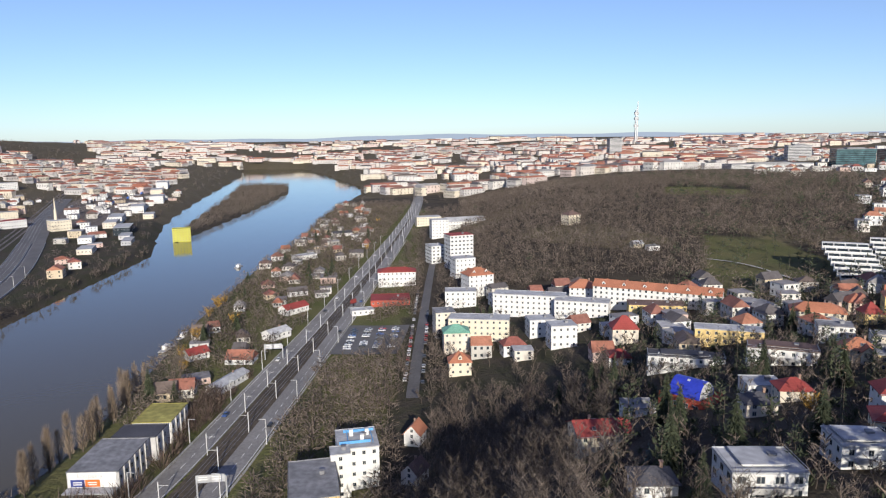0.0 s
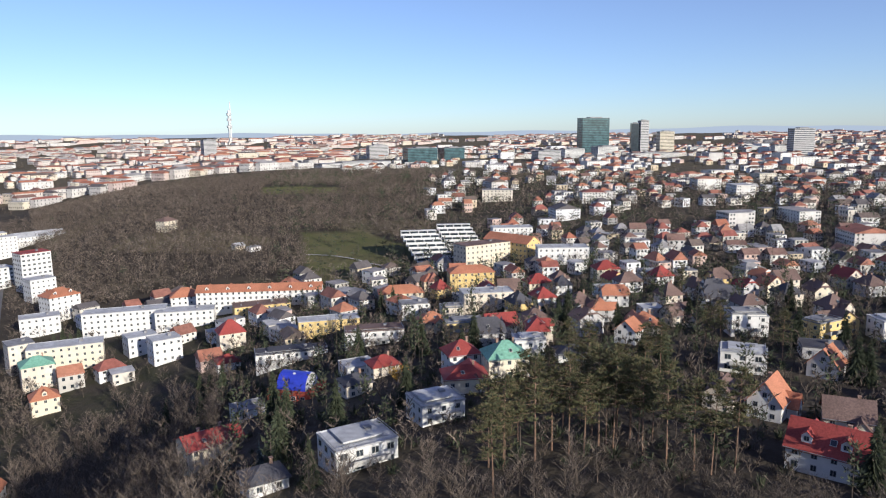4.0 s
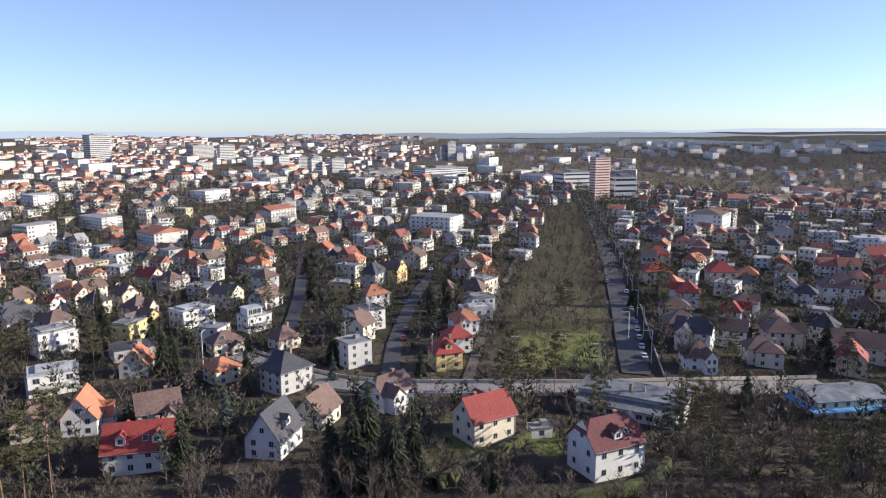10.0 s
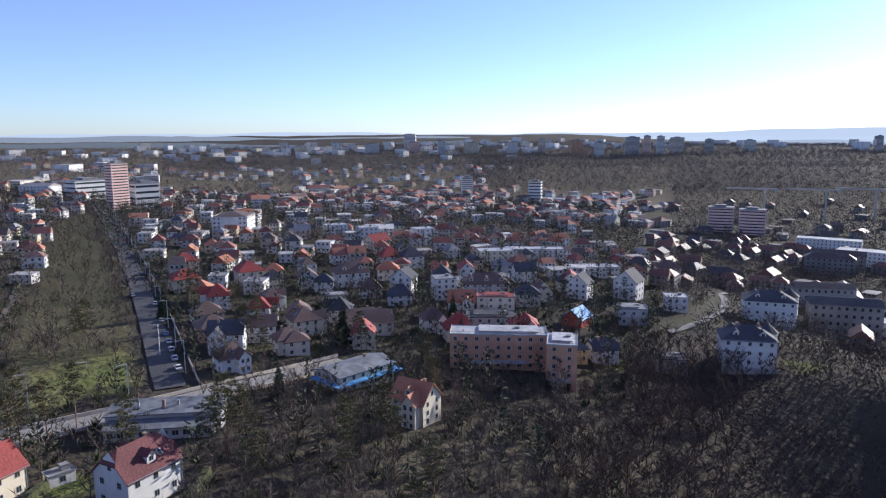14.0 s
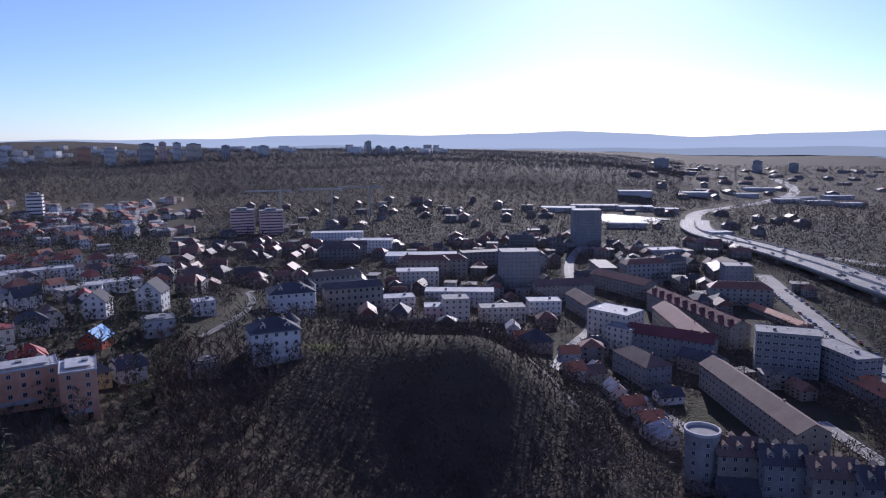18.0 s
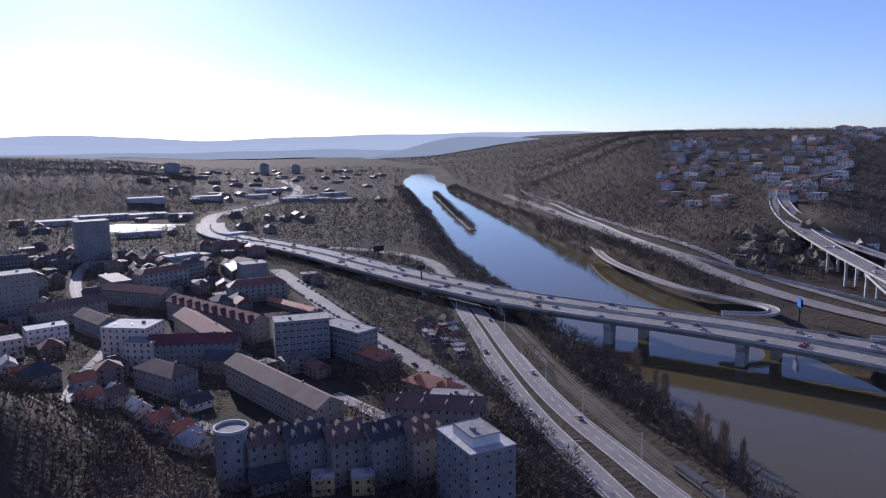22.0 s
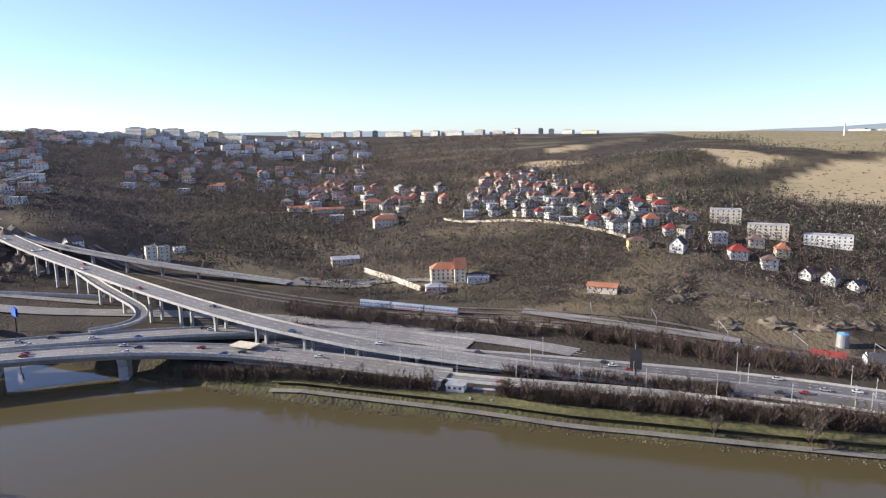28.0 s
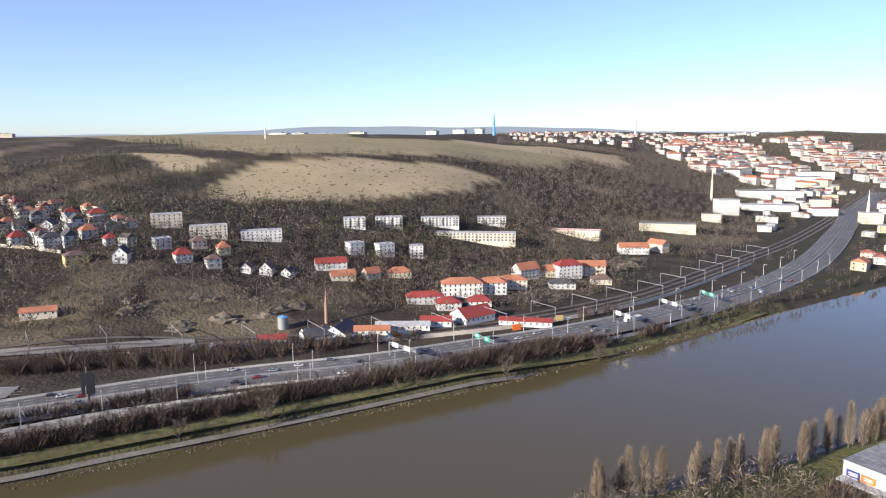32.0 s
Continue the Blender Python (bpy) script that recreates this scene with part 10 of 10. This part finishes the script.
grow("riverside_trees", RIVERSIDE, np.concatenate([spots_in([(-150, 262), (-98, 262), (-80, 470), (-60, 740), (-48, 1120), (-165, 1120), (-160, 600)], 7.4, rng, lambda x, y: free(x, y, 3) & (x > bank(EAST_BANK, y) + 4)),
                                                  spots_in([(-62, 150), (-62, 340), (-26, 340), (-20, 240), (-4, 200), (-4, 150)], 5, rng, lambda x, y: free(x, y, 1)), spots_in([(-60, 340), (-60, 356), (-26, 400), (-22, 480), (-30, 480)], 6, rng, lambda x, y: free(x, y, 1)), spots_in([(-92, -60), (-84, 60), (-64, 200), (-50, 200), (-50, 60), (-60, -60)], 5.5, rng, lambda x, y: free(x, y, 1)),
                                                  spots_in([(-156, -150), (-156, 130), (-148, 200), (-122, 200), (-128, 60), (-136, -150)], 6.5, rng, lambda x, y: free(x, y, 1)),
                                                  spots_in([(-118, -190), (-108, -330), (-60, -330), (-50, -215), (-92, -190)], 5, rng, lambda x, y: free(x, y, 1)), spots_in([(-160, -180), (-146, -330), (-184, -330), (-164, -200)], 5, rng, lambda x, y: free(x, y, 1)),
                                                  spots_in([(-56, 480), (-18, 480), (-20, 800), (-42, 800)], 9, rng, lambda x, y: free(x, y, 3))]), "bare trees in the riverside gardens", "trees", m_bark, m_twig, rng)
grow("island_trees", CLUMPS, np.concatenate([spots_in([(-306, 830), (-316, 830), (-432, 1419), (-505, 1750), (-380, 1740), (-328, 1470), (-310, 1136)], 8, rng), spots_in(sector(-56, -36, 640, 1700), 11.5, rng, lambda x, y: free(x, y, 4)), spots_in(sector(-36, -27, 2250, 3200), 26, rng), spots_in(sector(-36, -20, 560, 1500), 24, rng, lambda x, y: (x < bank(WEST_BANK, y) - 6) & free(x, y, 4))]),
     "bare trees on the river island", "trees", m_bark, m_twig, rng)
grow("pine_patch", [pine(150 + i, 10, 9, 1.2, .15, 6) for i in range(2)], np.concatenate([spots_in(sector(268.5, 277, 800, 850), 8, rng), spots_in(sector(271, 276, 1050, 1100), 12, rng), spots_in(sector(246, 252, 1250, 1400), 12, rng)]),
     "dark pine plantation on the hill", "wood", m_bark, m_needle, rng)
ys = np.linspace(-1600, -395, 800)
grow("bank_wood", RIVERSIDE, np.concatenate([np.stack([q, ys, height(q, ys)], -1) for q in (bank(WEST_BANK, ys) - rng.uniform(-1, 24, 800),)] + [np.stack([q, ys, height(q, ys)], -1) for q in (bank(EAST_BANK, ys) + rng.uniform(-1, 34, 800),)]),
     "bare trees lining the river upstream", "trees", m_bark, m_twig, rng, (.5, 1.2))
isle = base("island", pose(-366, -1150, 0), "long narrow wooded river islet", "island")
put("soil", boxes("soil", m_ballast, (-5, -300, -2, 5, 300, .9)), isle, pose(0, 0, 0, 0, 0, -12))
tr = np.stack([rng.uniform(-4, 4, 260), rng.uniform(-298, 298, 260), 0 * np.zeros(260)], -1)
c, s = math.cos(radians(-12)), math.sin(radians(-12))
tr = np.stack([-366 + tr[:, 0] * c - tr[:, 1] * s, -1150 + tr[:, 0] * s + tr[:, 1] * c, tr[:, 2] + .8], -1)
grow("islet_trees", SPRAYS, tr, "bare trees on the river islet", "trees", m_bark, m_twig, rng)


# ---- single trees that stand out ----
def tree_kind(name, shape, bark, leaf, label, category="tree"):
    tv, tf, cv, cf = shape
    trunk = fill("trunk", tv, tf, [bark])
    crown = fill("crown", cv, cf, [leaf])
    return name, trunk, crown, label, category


def plant(kind, x, y, size, rg, group=""):
    name, trunk, crown, label, category = kind
    ob = base(name, pose(x, y, ground(x, y), 0, 0, rg.uniform(0, 360)), label, category, group)
    ob.scale = (size, size, size * rg.uniform(.92, 1.1))
    put("trunk", trunk, ob)
    put("crown", crown, ob)


PINES = [tree_kind("pine_tree", pine(70 + i, 15.5, 36, .66, .44, 38, 2), m_pinebark, m_pine, "tall ragged pine with a bare stem") for i in range(3)]
SPRUCES = [tree_kind("spruce_tree", spruce(80 + i, 15, .25, 26, 17), m_bark, m_needle, "dark green spruce in a garden") for i in range(3)]
BLUES = [tree_kind("blue_spruce", spruce(90, 10, .22, 18, 11), m_bark, m_bluespruce, "silvery blue spruce in a garden")]
POPLARS = [tree_kind("poplar_tree", poplar(95 + i, 17, 620, .055), m_bark, m_poplar, "tall narrow bare poplar on the river bank") for i in range(3)]
BARES = [tree_kind("bare_tree", bare_tree(110 + i, 12, .36, 520, .05), m_bark, m_twig, "bare broad winter tree") for i in range(3)]
WILLOW = tree_kind("willow_tree", bare_tree(120, 8, .5, 800, .05), m_bark, m_willow, "golden weeping willow in a garden")
rg = random.Random(12)
for poly, gap, share, kinds, group in ((sector(36, 55, 112, 150), 11, .3, PINES, "pines on the hilltop"), (sector(109, 134, 108, 150), 8.5, .3, PINES, "pines on the hilltop"),
                                       (sector(12, 36, 140, 235), 17, .4, SPRUCES, "spruces in the gardens"), (sector(40, 130, 165, 300), 17, .36, SPRUCES + PINES, "spruces in the gardens")):
    for x, y, z in spots_in(poly, gap, rng, lambda x, y: free(x, y, 1.5) & ~in_polygon(x, y, PARK) & ~((y < 8) & (y > -55) & (x < 250) & (x > 150))):
        if rg.random() < share:
            plant(rg.choice(kinds), x, y, rg.uniform(.75, 1.12), rg, group)
for k in range(40):
    y = 126 + 4.6 * k + rg.uniform(-3, 3)
    plant(rg.choice(POPLARS), bank(EAST_BANK, y) + rg.uniform(7, 15), y, rg.uniform(.8, 1.1), rg, "poplars on the river bank")
for x, y in ((-157, -214), (-155, -207), (-156, -200), (-153, -195), (-154, -188), (-172, -262), (-171, -255), (-168, -249), (-186, -300), (-184, -294)):
    plant(rg.choice(POPLARS), x, y, rg.uniform(.85, 1.1), rg, "poplars on the river bank")
for x, y, s in ((-148, -178, 1.1), (-146, -168, .8), (-28, 330, 1.7), (-150, 140, 1.0), (-270, 64, 1.4), (-272, 30, .9), (240, -18, .7), (234, -34, .6), (-120, 300, 1.2), (-130, 330, 1.2), (205, -58, 1.2), (250, -16, 1.0), (-268, 180, 1.2), (-268, 240, 1.1)):
    plant(rg.choice(BARES), x, y, s, rg)
SINGLE = ((0, 106, 108, 1.15), (0, 103, 101, 1.2), (0, 102, 96, 1.1), (0, 106, 97, 1.2), (0, 104, 88, 1.1), (0, 104, 82, 1.25), (0, 107, 78, 1.2), (0, 108, 75, 1.1),
          (0, 112, 73, 1.15), (0, 143, 123, 1), (0, 146, 120, 1), (0, 181, 133, 1),
          (0, 183, 129, 1), (0, 185, 110, 0.95), (0, 346, 123, 1.1), (0, 339, 116, 1), (0, 246, -27, 1), (0, 249, -25, 0.9), (0, 138, -40, 1), (0, 142, -44, 1.1),
          (0, 228, -72, 0.9), (0, 233, -78, 0.9), (0, 138, -46, 1), (1, 127, 56, 1), (1, 122, 25, 1.1), (1, 122, 21, 1.2), (1, 127, 19, 1.25), (1, 121, 15, 1.1),
          (1, 121, 13, 1.15), (1, 124, 10, 1), (1, 188, 91, 1), (1, 190, 89, 0.9), (1, 184, 65, 0.7), (1, 188, 17, 0.6), (1, 123, -5, 0.5), (1, 125, -3, 0.4),
          (1, 197, 44, 0.8), (1, 256, 22, 0.9), (1, 129, 64, 0.6), (1, 176, 165, 0.8), (1, 203, 157, 0.8), (1, 350, 155, 0.9), (1, 343, 157, 0.8), (1, 336, 93, 0.9),
          (1, 278, -56, 0.9), (2, 146, 55, 1.1), (2, 182, 40, 0.9), (0, 76, 101, 1.2), (0, 78, 99, 1.2), (0, 84, 102, 1.1), (0, 85, 98, 1.2), (0, 91, 100, 1.15),
          (0, 92, 96, 1.2), (0, 94, 94, 1.2), (0, 100, 96, 1.2), (0, 101, 93, 1.2), (0, 108, 95, 1.15), (0, 106, 91, 1.2), (0, 97, 116, 1.1), (0, 106, 119, 1),
          (0, 124, 124, 1.1), (0, 135, 144, 1), (1, 19, 387, 1.1), (1, 15, 382, 1), (1, 57, 244, 0.9), (1, 59, 234, 0.9), (1, 57, 162, 0.9), (1, 55, 251, 0.8),
          (1, 42, 245, 0.9), (1, 151, 295, 1), (1, 158, 296, 1), (1, 178, 192, 1), (1, 47, 120, 0.7), (1, 116, 171, 0.8), (2, 37, 144, 0.9), (2, 35, 168, 0.7),
          (2, 44, 143, 0.7), (0, 170, -8, 1), (0, 170, -13, 1), (0, 178, -19, 0.9), (0, 152, -7, 1.1), (0, 143, -25, 1), (3, 90, 162, 1))
for kind, x, y, size in SINGLE:
    plant(rg.choice((PINES, SPRUCES, BLUES, [WILLOW])[kind]), x, y, size * rg.uniform(.95, 1.1), rg, ("pines on the hilltop", "spruces in the gardens", "blue spruces", "")[kind])
for x, y in ((-140, 385), (-136, 350), (-148, 430), (-150, 455), (-147, 312), (-128, 330)):
    plant(WILLOW, x, y, rg.uniform(.8, 1.15), rg)
plant(WILLOW, -150, 470, .9, rg)
for x, y in ((-132, 372), (-134, 380), (-122, 400), (-128, 290), (22, 380), (26, 382)):
    plant(rg.choice(SPRUCES), x, y, rg.uniform(.9, 1.2), rg, "spruces in the gardens")


# ---- cars in the far lot, too many to count ----
def car_rows(x0, y0, x1, y1, rows, each, seed):
    rn = np.random.RandomState(seed)
    body = np.array(box_points(-2.1, -.85, .3, 2.1, .85, .95) + box_points(-1.2, -.75, .95, 1.0, .75, 1.45))
    faces = np.array(BOX_FACES + [tuple(i + 8 for i in q) for q in BOX_FACES])
    V, F = [], []
    along = Vector((x1 - x0, y1 - y0)).normalized()
    for r_ in range(rows):
        for k in range(each):
            if rn.rand() < .82:
                u = (k + .5) / each
                x, y = x0 + (x1 - x0) * u - along.y * (r_ * 7 - rows * 3.5), y0 + (y1 - y0) * u + along.x * (r_ * 7 - rows * 3.5)
                c, s = -along.y, along.x
                q = body[:, :2] @ np.array([[c, s], [-s, c]])
                V.append(np.column_stack([q[:, 0] + x, q[:, 1] + y, body[:, 2] + ground(x, y) + .25]))
                F.append(faces + 16 * len(F))
    tagged(new("parked_cars", fill("parked_cars", np.concatenate(V), np.concatenate(F), [m_carlot])), "rows of shining cars in a wide lot", "cars", kind="stuff")


m_carlot = material("lot_car_paint", CARS, 0.3, pick="island", grain=2, amount=0.05, spec=0.6)
car_rows(150, -985, 60, -952, 11, 32, 3)

# ---- evergreens and willows in the riverside gardens ----
for x, y, z in spots_in([(-146, 270), (-104, 270), (-84, 470), (-66, 740), (-60, 900), (-160, 900), (-158, 600)], 24, rng, lambda x, y: free(x, y, 3) & (x > bank(EAST_BANK, y) + 6)):
    q = rg.random()
    if q < .22:
        plant(rg.choice(SPRUCES), float(x), float(y), rg.uniform(.6, 1.0), rg, "spruces in the riverside gardens")
    elif q < .32:
        plant(WILLOW, float(x), float(y), rg.uniform(.7, 1.2), rg, "golden willows by the river")
# ---- lawns' clipped hedges near the villas ----
m_hedge = material("clipped_hedge", [(0.060, 0.068, 0.028)], 0.9, grain=1.5, amount=0.4, bump=0.6)
for pts, text_ in ((((122, 6), (134, -3), (147, -12)), "clipped green hedge beside the villa"), (((118, -16), (126, -34), (140, -40)), "clipped green hedge beside the white villa"), (((160, 12), (150, 10), (140, 14)), "clipped green hedge between two gardens")):
    barrier(pts, 0, 1.9, 1.0, m_hedge, text_, "hedge", 0.2)
